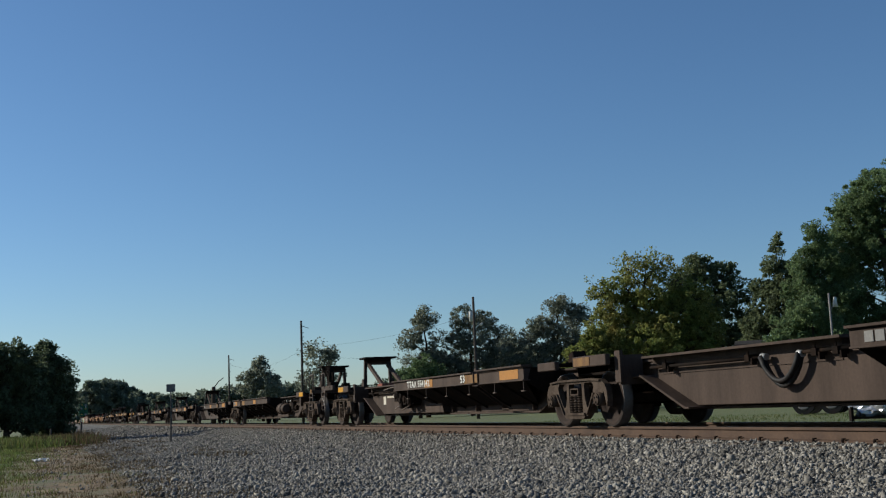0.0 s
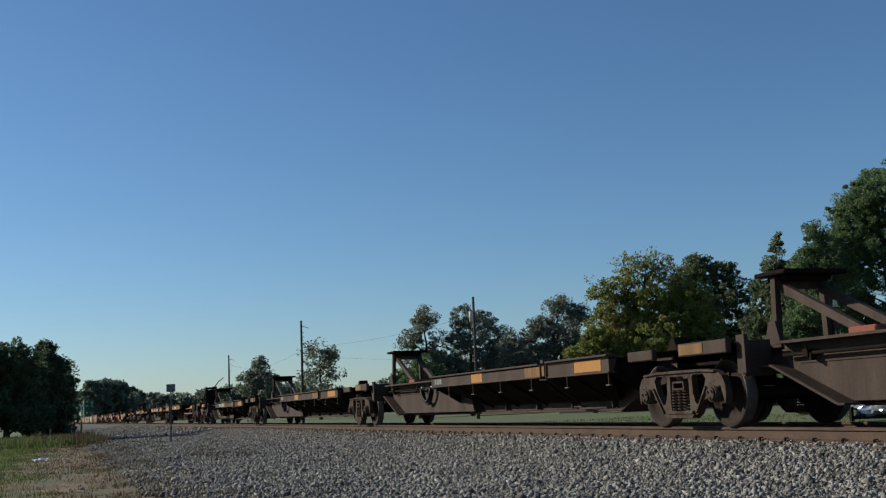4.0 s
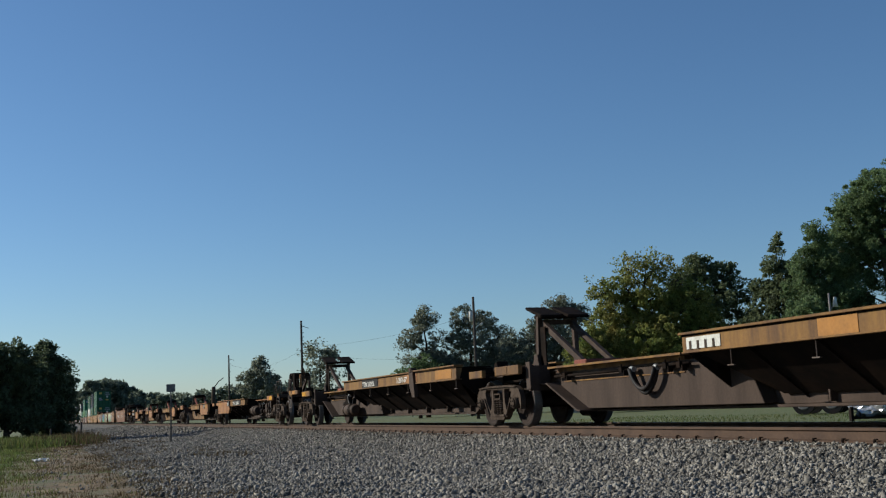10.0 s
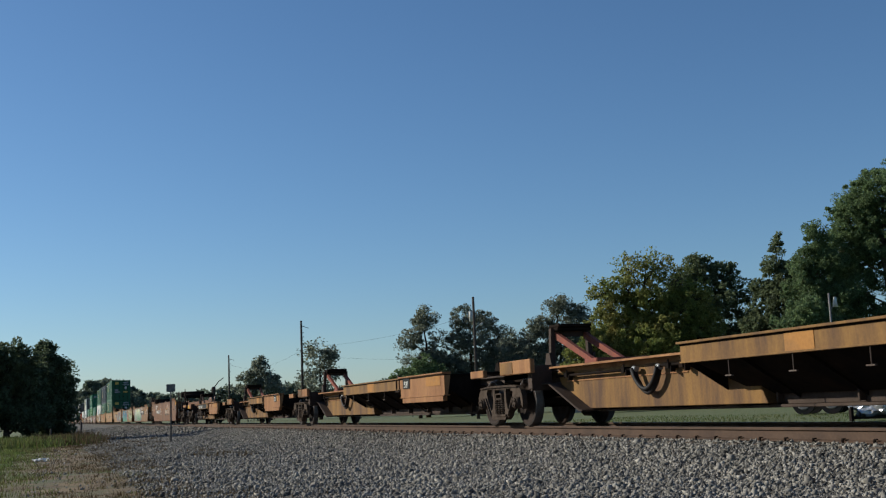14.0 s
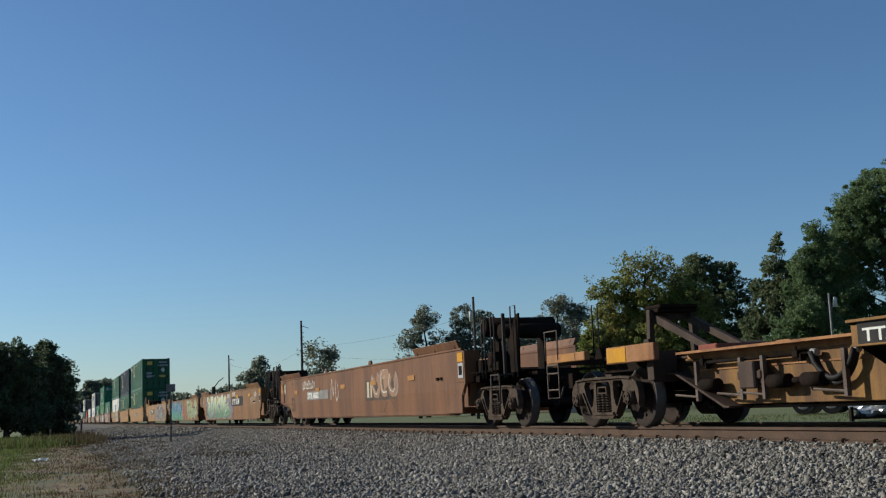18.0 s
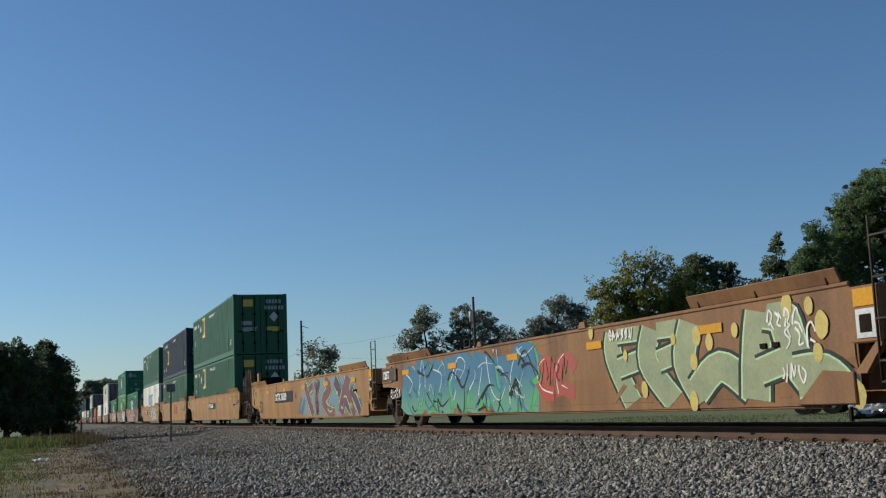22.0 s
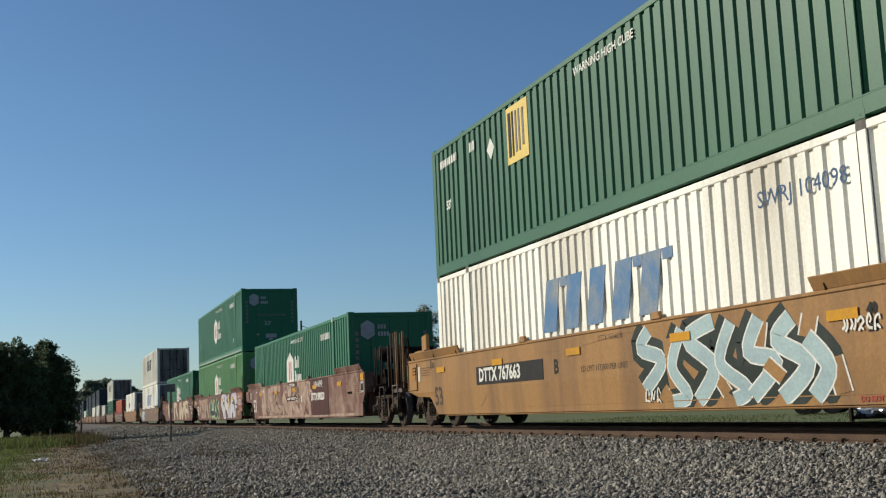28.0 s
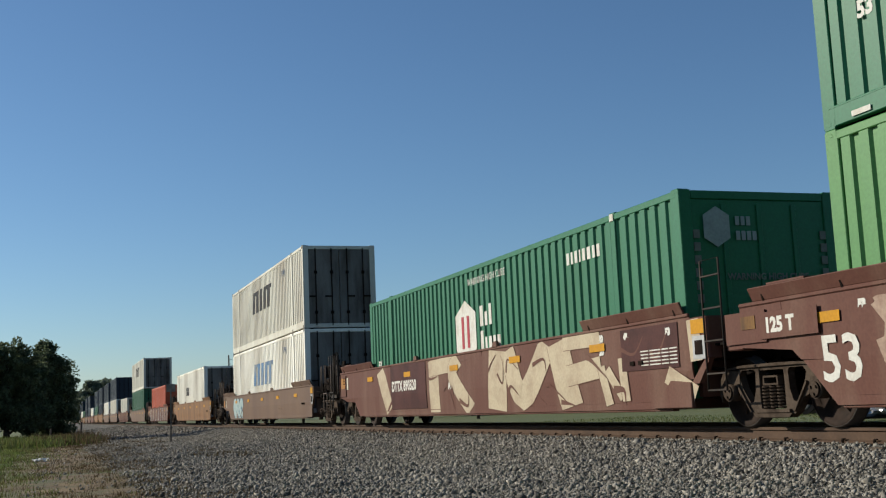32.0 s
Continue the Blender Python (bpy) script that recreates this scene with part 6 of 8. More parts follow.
W4_LETTERS = (
    (0.34, ((8.3, 1.4), (7.85, 1.05), (7.1, 0.34))),
    (0.28, ((7.65, 1.15), (7, 1.3))),
    (0.28, ((6.7, 1.4), (6.35, 0.95), (6.6, 0.35))),
    (0.36, ((6.05, 1.46), (6.45, 0.9), (6.45, 0.34))),
    (0.36, ((5.3, 1.45), (4.6, 1.15), (5.5, 0.8), (4.85, 0.45), (4.1, 0.34))),
    (0.38, ((3.95, 1.4), (3.25, 1), (2.8, 0.85))),
    (0.46, ((2.2, 1.46), (2.8, 0.9), (3.35, 0.34))),
    (0.4, ((2.8, 0.85), (2.3, 0.6), (1.6, 0.34))),
    (0.34, ((2.35, 1), (1.75, 0.34))),
    (0.3, ((1.95, 1.1), (1.3, 0.6), (1.05, 0.34))),
)
W7_LETTERS = (
    (0.24, ((7, 1.4), (7.25, 1.15), (6.65, 0.95), (7.2, 0.55))),
    (0.22, ((6.1, 1.35), (6.4, 0.85), (6.05, 0.45), (6.45, 0.36))),
    (0.26, ((5.3, 1.4), (5.95, 1.2), (5.35, 0.8), (5.8, 0.36))),
    (0.22, ((4.9, 1.35), (5.2, 0.85), (4.65, 0.5), (4.95, 0.36))),
    (0.24, ((4.3, 1.35), (4.55, 0.95), (4, 0.8), (4.55, 0.4))),
    (0.26, ((3.65, 1.3), (3.95, 1.05), (3.4, 0.75), (3.95, 0.36))),
    (0.26, ((3.4, 1.05), (3.05, 0.7), (3.35, 0.36))),
)
W7_ARROWS = (
    (0.16, ((6.5, 1.25), (6.4, 0.55))),
    (0.16, ((5.4, 0.8), (5.1, 0.45))),
    (0.18, ((4.25, 1.3), (4.4, 0.8))),
    (0.2, ((3.3, 1.3), (3.4, 1.05))),
    (0.2, ((2.95, 0.8), (2.85, 0.4))),
    (0.16, ((4.2, 0.8), (3.9, 0.6))),
)
W9_DARK = (
    (0.46, ((10.9, 1.2), (10.65, 0.4))),
    (0.4, ((9.85, 1.38), (10.5, 0.7), (9.4, 0.65), (9.35, 1.38))),
    (0.4, ((8.6, 1.38), (9.15, 0.65), (8.4, 0.55), (8.35, 1.25))),
    (0.42, ((7.75, 1.35), (8.3, 0.9), (7.75, 0.6), (8.1, 0.4))),
)
W9_LILAC = (
    (0.42, ((5.35, 1.4), (6.35, 1.25), (6.1, 0.85), (5.35, 0.55), (6, 0.34))),
    (0.42, ((4.85, 1.46), (5.2, 1.05), (4.45, 0.8), (4.3, 0.34))),
    (0.3, ((4.3, 1.45), (3.9, 0.85), (3.8, 0.34))),
    (0.46, ((2.5, 1.46), (3, 1.15), (3.3, 0.7), (3.5, 0.34))),
    (0.46, ((2.5, 1.46), (1.85, 1.25), (1.85, 0.7), (2.1, 0.45))),
    (0.4, ((2.95, 0.8), (2.6, 0.75), (2.45, 0.34))),
)
W8_CREAM = (
    (0.62, ((15.7, 1.44), (15.55, 0.35))),
    (0.6, ((14.15, 1.44), (14.2, 0.35))),
    (0.3, ((14.05, 1.44), (12.1, 1.4))),
    (0.34, ((14.15, 0.7), (11.4, 0.55))),
    (0.4, ((11.55, 1.1), (10.65, 0.5))),
    (0.5, ((10.3, 1.44), (10.2, 0.35))),
    (0.42, ((9.9, 0.95), (8.9, 0.34))),
    (0.34, ((9.05, 0.55), (8.4, 0.34))),
    (0.5, ((6.85, 1.44), (7.8, 0.9), (8.4, 0.34))),
    (0.46, ((6.75, 1.44), (6.95, 0.9), (6.75, 0.34))),
)
W10_CREAM = (
    (0.5, ((15.3, 1.46), (14.5, 0.4))),
    (0.5, ((10.9, 1.46), (10.9, 0.32))),
    (0.35, ((11.15, 1.3), (9.6, 1.35))),
    (0.4, ((9.2, 1.46), (9.65, 1.1), (8.55, 0.32))),
    (0.7, ((6.95, 1.46), (7.15, 0.32))),
    (0.5, ((6.5, 1.46), (5.85, 0.55), (4.6, 1.46))),
    (0.62, ((4.25, 1.46), (3.8, 0.32))),
    (0.34, ((4, 1.45), (2.65, 1.45))),
    (0.34, ((3.9, 0.85), (2.65, 0.95))),
    (0.18, ((2.65, 0.95), (2.45, 0.35))),
    (0.16, ((2.45, 0.9), (2, 0.45))),
    (0.18, ((1.95, 1.05), (1.9, 0.4))),
    (0.2, ((0.55, 0.7), (0.35, 0.35))),
    (0.26, ((0.65, 0.75), (-0.05, 0.45))),
    (0.22, ((-0.1, 1.46), (-0.15, 0.9))),
)


def splash(car, spots, m, seed=1, x=-1.3515):
    """Round sprayed spots (y, z, radius)."""
    r = random.Random(seed)

    def b(bm):
        for q, (y, z, rad) in enumerate(spots):
            bm.faces.new([bm.verts.new((x - 0.0002 * q, y + 0.75 * rad * r.uniform(1.0, 1.1) * math.cos(6.2832 * i / 20), z + rad * r.uniform(1.0, 1.12) * math.sin(6.2832 * i / 20))) for i in range(20)])
        fold(bm)
    tagged(part("graffiti", b, m, car), "sprayed paint spots", kind="stuff")


def slashes(car, y0, y1, z0, z1, count, m, seed, wide=0.12):
    """Pointed dark or light slashes of paint."""
    r = random.Random(seed)

    def b(bm):
        for q in range(count):
            y, z = r.uniform(y0, y1), r.uniform(z0, z1)
            pts = smooth([(y, z), (y - r.uniform(0.1, 0.5), z + r.uniform(-0.25, 0.25)), (y - r.uniform(0.2, 0.9), z + r.uniform(-0.5, 0.4))])
            strip(bm, pts, wide * r.uniform(0.4, 1.4), 0.01, -1.3495 - 0.00003 * q, z0, z1)
        fold(bm)
    tagged(part("graffiti", b, m, car), "pointed sprayed slashes", kind="stuff")


def tag(car, y, z, h, m, seed, n=6):
    """A scrawled tag of thin curved strokes."""
    r = random.Random(seed)

    def b(bm):
        yy = y
        for i in range(n):
            for line_ in SKEL[r.randrange(len(SKEL))][:2]:
                pts = [(yy - h * 0.62 * (a + r.uniform(-0.12, 0.12)), z + h * (c + r.uniform(-0.12, 0.12))) for a, c in line_]
                strip(bm, smooth(pts), 0.035, 0.022, -1.3535 - 0.0001 * i, z - h, z + 2 * h)
            yy -= h * 0.8
        fold(bm)
    tagged(part("graffiti", b, m, car), "scrawled paint tag", kind="stuff")


# ---- the setting ----
build_ground()
stones("ballast", 74000, (1.1, 8.5), (7.4, 22), 0.0225, 1, 0.0, "crushed grey stone ballast beside the rail", 0.66)
stones("ballast", 76000, (1.1, 8.4), (22, 62), 0.0235, 2, 0.0, "crushed grey stone ballast farther along", 0.68)
stones("ballast", 15000, (1.8, 8.4), (60, 150), 0.05, 12, 0.0, "ballast far down the line")
stones("ballast", 1800, (-0.4, 1.6), (9, 45), 0.02, 11, -0.006, "scattered gravel on the dirt")
stones("ballast", 5000, (8.9, 10.1), (8, 45), 0.03, 3, 0.0, "ballast between the rails")
blades("grass", GRASSB, 12000, (-3.0, -0.3), (17, 62), 0.12, 0.010, 15, "short green grass at the dirt's edge", 0.3)
blades("grass", GRASSB, 22000, (-14, -0.9), (17.5, 95), 0.18, 0.018, 5, "green roadside grass")
blades("grass", DRYG, 20000, (-1.6, 2.3), (12, 70), 0.08, 0.010, 6, "sparse dry grass on the dirt", 0.22)
blades("grass", GRASSB, 5000, (-0.8, 1.9), (12, 60), 0.05, 0.008, 26, "small green weeds on the dirt", 0.14)
blades("weeds", DRYG, 4000, (-0.8, 1.6), (50, 75), 0.5, 0.025, 7, "brown dry weeds below the trees", 0.5)
blades("weeds", GRASSB, 12000, (-9, 0.3), (50, 62), 0.45, 0.035, 17, "tall green weeds in front of the trees", 0.7)
blades("weeds", DRYG, 3500, (0.5, 4.5), (24, 90), 0.12, 0.014, 18, "small brown weeds among the gravel", 0.12)
blades("grass", GRASSB, 16000, (13, 34), (12, 60), 0.12, 0.02, 8, "short grass beyond the track")

# ---- trees ----
OAK = "broad dark green tree with an uneven crown"
FIELD = "dense dark shaded tree at the field's edge"
lobed_tree("tree", -0.19, 66, 5.75, [(-0.1, 0, 4.4, 0.95, 1.35, 1), (0.75, 0.3, 3.6, 0.75, 1.4, 1), (-0.8, 0, 3.2, 1.1, 1.6, 1), (0.85, 0, 1.9, 0.8, 1.6, 1), (0, 0.3, 1.6, 1.2, 1.5, 1), (-0.2, 0, 5.55, 0.4, 0.4, 1)], LEAF_DARK, 20, FIELD, leaf=0.075, tuft=0.32, per=60, thick=1.5)
lobed_tree("tree", -2.0, 64, 5.7, [(0.2, 0, 4.7, 1.3, 1.3, 1), (-1.2, 0, 4.4, 1.3, 1.5, 1), (1.0, 0, 3.4, 1.0, 1.4, 1), (-0.8, 0, 2.4, 1.6, 1.6, 1), (0.9, 0, 1.6, 1.3, 1.4, 1)], LEAF_DARK, 21, FIELD, leaf=0.075, tuft=0.34, per=60, thick=1.5)
lobed_tree("tree", -4.2, 66, 6.4, [(0, 0, 5.2, 1.8, 1.7, 1), (-1.6, 0, 4.2, 1.6, 1.8, 1), (1.2, 0, 3.6, 1.6, 1.7, 1), (0, 0, 2.0, 2.3, 1.8, 1)], LEAF_DARK, 22, FIELD, leaf=0.09, tuft=0.44, per=60, thick=1.4)
lobed_tree("tree", -7.4, 69, 7.4, [(0, 0, 5.2, 2.0, 1.9, 1), (-1.8, 0, 3.8, 1.8, 1.9, 1), (1.6, 0, 3.6, 1.8, 1.8, 1), (0, 0, 2.0, 2.5, 1.8, 1)], LEAF_DARK, 23, FIELD, leaf=0.095, tuft=0.46, per=60, thick=1.4)
for i, (x, h, s) in enumerate(((19.0, 20.5, 8.0), (27, 23, 9.0), (36, 20.5, 8.5), (13.5, 16, 4.0))):
    tree("tree", x, 620 + 6 * i, h, s, LEAF_HAZE, 230 + i, "far round green tree beyond the track, haze in its leaf colour", base=0.03, clumps=90, per=80, leaf=0.8, size=0.13)
tree("tree", 47, 520, 11, 5, LEAF_HAZE, 31, "far round green tree beyond the track, haze in its leaf colour", base=0.05, clumps=50, per=60, leaf=0.7, size=0.14)
tree("tree", 31.3, 177, 9.2, 3.2, LEAF_OAK, 32, OAK, base=0.1, clumps=90, per=80, leaf=0.24, size=0.15)
tree("tree", 35.7, 156, 10.3, 3.0, LEAF_OAK, 33, "sparse tree with gaps in its crown", base=0.15, clumps=60, per=70, leaf=0.22, size=0.14)
GAPS = "tall grey-green tree with gaps between its limbs"
lobed_tree("tree", 18.3, 122, 12.2, [(0, 0, 10.9, 1.25, 1.5, 1), (-1.6, 0, 8.6, 1.15, 1.2, 1), (1.4, 0, 8.9, 1.0, 1.2, 0.5), (0.6, 0, 6.4, 1.9, 1.6, 1), (-1.7, 0, 6.2, 1.2, 1.1, 0.6), (0.2, 0, 3.6, 2.2, 2.0, 1), (2.6, 0, 6.4, 1.5, 1.5, 1), (2.4, 0, 4.0, 2.0, 1.8, 1)], LEAF_OAK, 40, GAPS, leaf=0.12, tuft=0.62, per=70)
lobed_tree("tree", 20.55, 122, 12.2, [(-0.8, 0, 11.2, 1.1, 1.4, 1), (1.4, 0, 10.4, 1.5, 1.4, 1), (3.3, 0, 8.8, 1.2, 1.2, 0.6), (-1.4, 0, 8.6, 1.2, 1.3, 1), (0.9, 0, 7.6, 2.0, 1.6, 1), (3.2, 0, 6.2, 1.9, 1.6, 1), (-0.8, 0, 4.6, 2.3, 2.0, 1), (2.0, 0, 3.6, 2.4, 2.0, 1)], LEAF_OAK, 41, GAPS, leaf=0.12, tuft=0.62, per=70)
lobed_tree("tree", 25.1, 122, 12.6, [(0.2, 0, 11.8, 1.5, 1.5, 1), (2.2, 0, 10.8, 1.4, 1.4, 1), (-1.6, 0, 9.8, 1.6, 1.4, 1), (-3.4, 0, 8.6, 1.2, 1.2, 0.6), (0.6, 0, 8.2, 2.4, 1.9, 1), (-2.4, 0, 6.6, 2.2, 1.9, 1), (2.6, 0, 6.6, 2.0, 2.0, 1), (-0.6, 0, 4.0, 3.0, 2.4, 1), (2.4, 0, 3.4, 2.6, 2.4, 1)], LEAF_OAK, 42, GAPS, leaf=0.12, tuft=0.62, per=70)
lobed_tree("tree", 22.9, 128, 9.5, [(0, 0, 7.4, 2.2, 1.9, 1), (-1.8, 0, 5.0, 2.2, 2.0, 1), (2.0, 0, 5.0, 2.4, 2.0, 1)], LEAF_OAK, 43, OAK, leaf=0.14, tuft=0.55, per=55)
lobed_tree("tree", 28.6, 124, 11.0, [(0, 0, 8.4, 2.4, 2.2, 1), (-2.2, 0, 6.0, 2.2, 2.2, 1), (2.2, 0, 5.6, 2.4, 2.2, 1)], LEAF_OAK, 44, OAK, leaf=0.14, tuft=0.55, per=55)
lobed_tree("bush", 17.9, 117, 6.6, [(0.4, 0, 3.6, 1.9, 1.5, 1), (-1.5, 0, 3.1, 1.5, 1.3, 1), (2.0, 0, 2.6, 1.6, 1.5, 1), (0, 0, 1.6, 2.6, 1.3, 1)], LEAF_PINE, 45, "low dense green bush below the trees", leaf=0.12, tuft=0.45, per=55)
# the yellowing tree, its small neighbour and the dark tree behind
lobed_tree("tree", 29.6, 99, 14.2, [(0, 0, 4.6, 4.2, 3.2, 1), (-3.4, 0, 5.0, 2.3, 2.4, 1), (3.2, 0, 5.0, 2.6, 2.6, 1), (-2.8, 0, 8.2, 1.9, 1.7, 1), (0.3, 0, 8.6, 2.5, 2.0, 1), (2.8, 0, 8.0, 2.2, 1.9, 1), (-3.9, 0, 9.9, 1.3, 1.3, 0.5), (-1.4, 0, 11.6, 1.7, 1.7, 0.5), (0.8, 0, 11.7, 1.7, 1.5, 0.5), (2.8, 0, 10.6, 1.5, 1.4, 0.5), (-1.8, 0, 10.0, 1.5, 1.3, 0.5), (4.6, 0, 6.6, 1.8, 2.2, 1), (4.2, 0, 9.2, 1.5, 1.5, 0.5)], LEAF_YEL, 50, "broad tree with yellowing autumn leaves and a sparse top", leaf=0.12, tuft=0.48, per=62, thick=0.9)
lobed_tree("tree", 26.7, 97, 7.8, [(0.2, 0, 5.6, 1.3, 1.5, 1), (-1.3, 0, 4.0, 1.3, 1.5, 1), (1.2, 0, 4.0, 1.6, 1.6, 1), (0, 0, 2.4, 2.0, 1.7, 1)], LEAF_YEL, 51, "small yellow-green tree with dense leaves", leaf=0.12, tuft=0.42, per=60)
lobed_tree("tree", 32.6, 116, 15.6, [(-0.8, 0, 13.0, 1.7, 1.6, 1), (1.6, 0, 12.4, 1.6, 1.5, 1), (3.6, 0, 10.6, 1.4, 1.5, 0.6), (-2.6, 0, 11.0, 1.8, 1.7, 1), (0.6, 0, 9.6, 2.8, 2.2, 1), (3.6, 0, 7.4, 1.8, 1.8, 1), (-1.6, 0, 6.4, 3.0, 2.6, 1), (2.2, 0, 5.0, 3.0, 2.6, 1)], LEAF_MID, 52, OAK, leaf=0.14, tuft=0.52, per=60)
# pines
PINE = "tall green pine with a full crown"
lobed_tree("pine_tree", 36.1, 112, 16.4, [(0, 0, 15.0, 0.55, 1.2, 1), (-0.7, 0, 13.2, 1.0, 0.9, 1), (0.9, 0, 12.2, 1.5, 1.4, 1), (-1.3, 0, 11.0, 1.5, 1.2, 1), (0.6, 0, 10.0, 2.3, 1.9, 1), (-1.9, 0, 8.3, 1.5, 1.6, 1), (-2.9, 0, 6.6, 1.3, 1.8, 1), (0.4, 0, 6.6, 2.4, 2.4, 1), (-1.2, 0, 3.6, 2.8, 2.6, 1)], LEAF_MID, 60, "pointed dark tree with an open ragged crown", leaf=0.13, tuft=0.48, per=60)
lobed_tree("pine_tree", 37.9, 103, 16.0, [(0, 0, 14.8, 1.2, 1.6, 1), (-1.1, 0, 12.8, 1.2, 1.5, 1), (1.2, 0, 12.6, 1.4, 1.6, 1), (-0.9, 0, 10.2, 1.8, 2.0, 1), (1.6, 0, 9.4, 1.9, 2.0, 1), (-1.2, 0, 6.6, 2.2, 2.4, 1), (1.3, 0, 5.6, 2.3, 2.6, 1), (0, 0, 3.0, 2.6, 2.4, 1)], LEAF_PINE, 61, PINE, leaf=0.095, tuft=0.54, per=115, thick=1.35, bark=PALEBARK)
lobed_tree("pine_tree", 41.0, 106, 21.2, [(0.3, 0, 18.0, 2.9, 3.1, 1), (-2.3, 0, 16.6, 2.2, 2.3, 1), (3.1, 0, 17.2, 2.6, 2.6, 1), (-3.6, 0, 13.6, 2.0, 2.2, 1), (0, 0, 14.0, 3.0, 2.4, 1), (3.6, 0, 13.2, 2.6, 2.6, 1), (-2.8, 0, 10.4, 2.3, 2.0, 1), (1.6, 0, 10.2, 2.6, 2.0, 0.6), (-1.8, 0, 7.0, 2.6, 2.2, 1), (2.4, 0, 6.6, 2.8, 2.2, 1), (0, 0, 3.6, 3.6, 2.6, 1)], LEAF_PINE, 62, PINE, leaf=0.095, tuft=0.56, per=115, thick=1.35, bark=PALEBARK)
lobed_tree("pine_tree", 44.6, 104, 20.4, [(0, 0, 16.8, 3.0, 3.0, 1), (-2.6, 0, 14.4, 2.2, 2.4, 1), (2.6, 0, 14.2, 2.6, 2.6, 1), (0, 0, 10.4, 3.4, 3.0, 1), (-1.6, 0, 6.4, 3.0, 2.6, 1), (1.8, 0, 4.6, 3.2, 3.0, 1)], LEAF_PINE, 63, PINE, leaf=0.14, tuft=0.6, per=65, bark=PALEBARK)
lobed_tree("pine_tree", 37.4, 92, 8.8, [(0, 0, 6.6, 1.6, 1.8, 1), (-1.8, 0, 4.4, 1.7, 2.2, 1), (1.8, 0, 4.2, 1.8, 2.2, 1), (0, 0, 2.2, 2.6, 1.8, 1)], LEAF_PINE, 64, "lower bushy green pine with dense needles", leaf=0.12, tuft=0.45, per=65)


def far_wood():
    r = random.Random(8)
    cl = []
    for i in range(900):
        x = r.uniform(50, 330)
        cl.append((x, 900 + r.uniform(-20, 20), r.uniform(0, 25) * (0.82 + 0.18 * math.sin(x * 0.05)), r.uniform(3, 6)))
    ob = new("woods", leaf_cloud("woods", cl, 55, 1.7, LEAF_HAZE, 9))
    tagged(ob, "far line of woods on the horizon, haze in its leaf colour", "woods", kind="stuff")


far_wood()


# ---- poles, signs, buildings ----
def utility_pole(x, y, h, arm, label, lamp=False, gz=-0.65):
    p = tagged(new("utility_pole"), label, "pole", group="poles along the track")
    p.matrix_basis = pose(x, y, gz, 0, 0, 0)
    part("pole", lambda bm: cyl(bm, (0, 0, -0.3), (0, 0, h), 0.15, 0.10, 10), POLE, p)
    if arm:
        part("crossarm", lambda bm: tube(bm, [(0, 0, h - 0.5), (0.7, -0.2, h - 0.75)], 0.03), POLE, p)
        for k in range(4):
            part("insulator", lambda bm: cyl(bm, (0.12, -0.05, h - 1.2 - 0.4 * k), (0.22, -0.05, h - 1.2 - 0.4 * k), 0.04, n=6), GREYP, p)
    if lamp:
        part("transformer", lambda bm: cyl(bm, (-0.3, -0.1, h - 2.0), (-0.3, -0.1, h - 1.2), 0.16, n=10), WHITEP, p, "pale grey transformer can")
        part("lamp_arm", lambda bm: (tube(bm, [(0, 0, h - 2.6), (0.5, -0.2, h - 2.2)], 0.03), cyl(bm, (0.45, -0.2, h - 2.35), (0.65, -0.22, h - 2.15), 0.11, 0.07, 8)), WHITEP, p, "white lamp on a short arm")
    return p


utility_pole(24.6, 167, 9.9, True, "dark wooden utility pole with a side bracket")
utility_pole(23.3, 109.5, 10.1, True, "dark wooden utility pole with a side bracket")
utility_pole(32.7, 86, 9.9, False, "wooden utility pole with a transformer and a lamp", True)


def yard_lamp(x, y, h):
    p = tagged(new("yard_lamp"), "weathered grey yard lamp post with a white lamp head", "lamp post")
    p.matrix_basis = pose(x, y, -0.65)
    part("pole", lambda bm: cyl(bm, (0, 0, -0.2), (0, 0, h), 0.06, 0.05, 8), GREYP, p)
    part("lamp_arm", lambda bm: tube(bm, [(0, 0, h - 0.9), (0.25, -0.1, h - 0.5)], 0.03), GREYP, p)
    part("lamp_head", lambda bm: cyl(bm, (0.25, -0.1, h - 0.7), (0.28, -0.1, h - 0.2), 0.13, 0.07, 10), WHITEP, p)


yard_lamp(37.2, 47.1, 5.95)
yard_lamp(41, 130, 4.6)


def stub(x, y, h):
    p = tagged(new("dead_trunk"), "broken dead tree trunk with a bare branch", "dead tree")
    p.matrix_basis = pose(x, y, -0.65)
    part("trunk", lambda bm: cyl(bm, (0, 0, -0.2), (0.1, 0, h), 0.4, 0.26, 8), BARK, p)
    part("branch", lambda bm: tube(bm, [(0.1, 0, h - 0.2), (0.8, 0, h + 0.7), (1.5, 0, h + 1.2)], 0.06, 5), BARK, p)


stub(21.3, 160, 5.2)


def wire(a, b, sag):
    pts = []
    for i in range(13):
        f = i / 12
        p = Vector(a).lerp(Vector(b), f)
        p.z -= sag * 4 * f * (1 - f)
        pts.append(p)
    bm = bmesh.new()
    tube(bm, pts, 0.009, 4)
    me = bpy.data.meshes.new("wire")
    bm.to_mesh(me)
    bm.free()
    me.materials.append(BLACKP)
    tagged(new("overhead_wire", me), "thin dark overhead wire between poles", "wire", group="overhead wires")


wire((24.6, 167, 8.0), (23.3, 109.5, 6.6), 1.2)
wire((23.3, 109.5, 6.8), (32.7, 86, 7.8), 0.5)
wire((23.3, 109.5, 6.0), (60, 112, 6.4), 0.9)


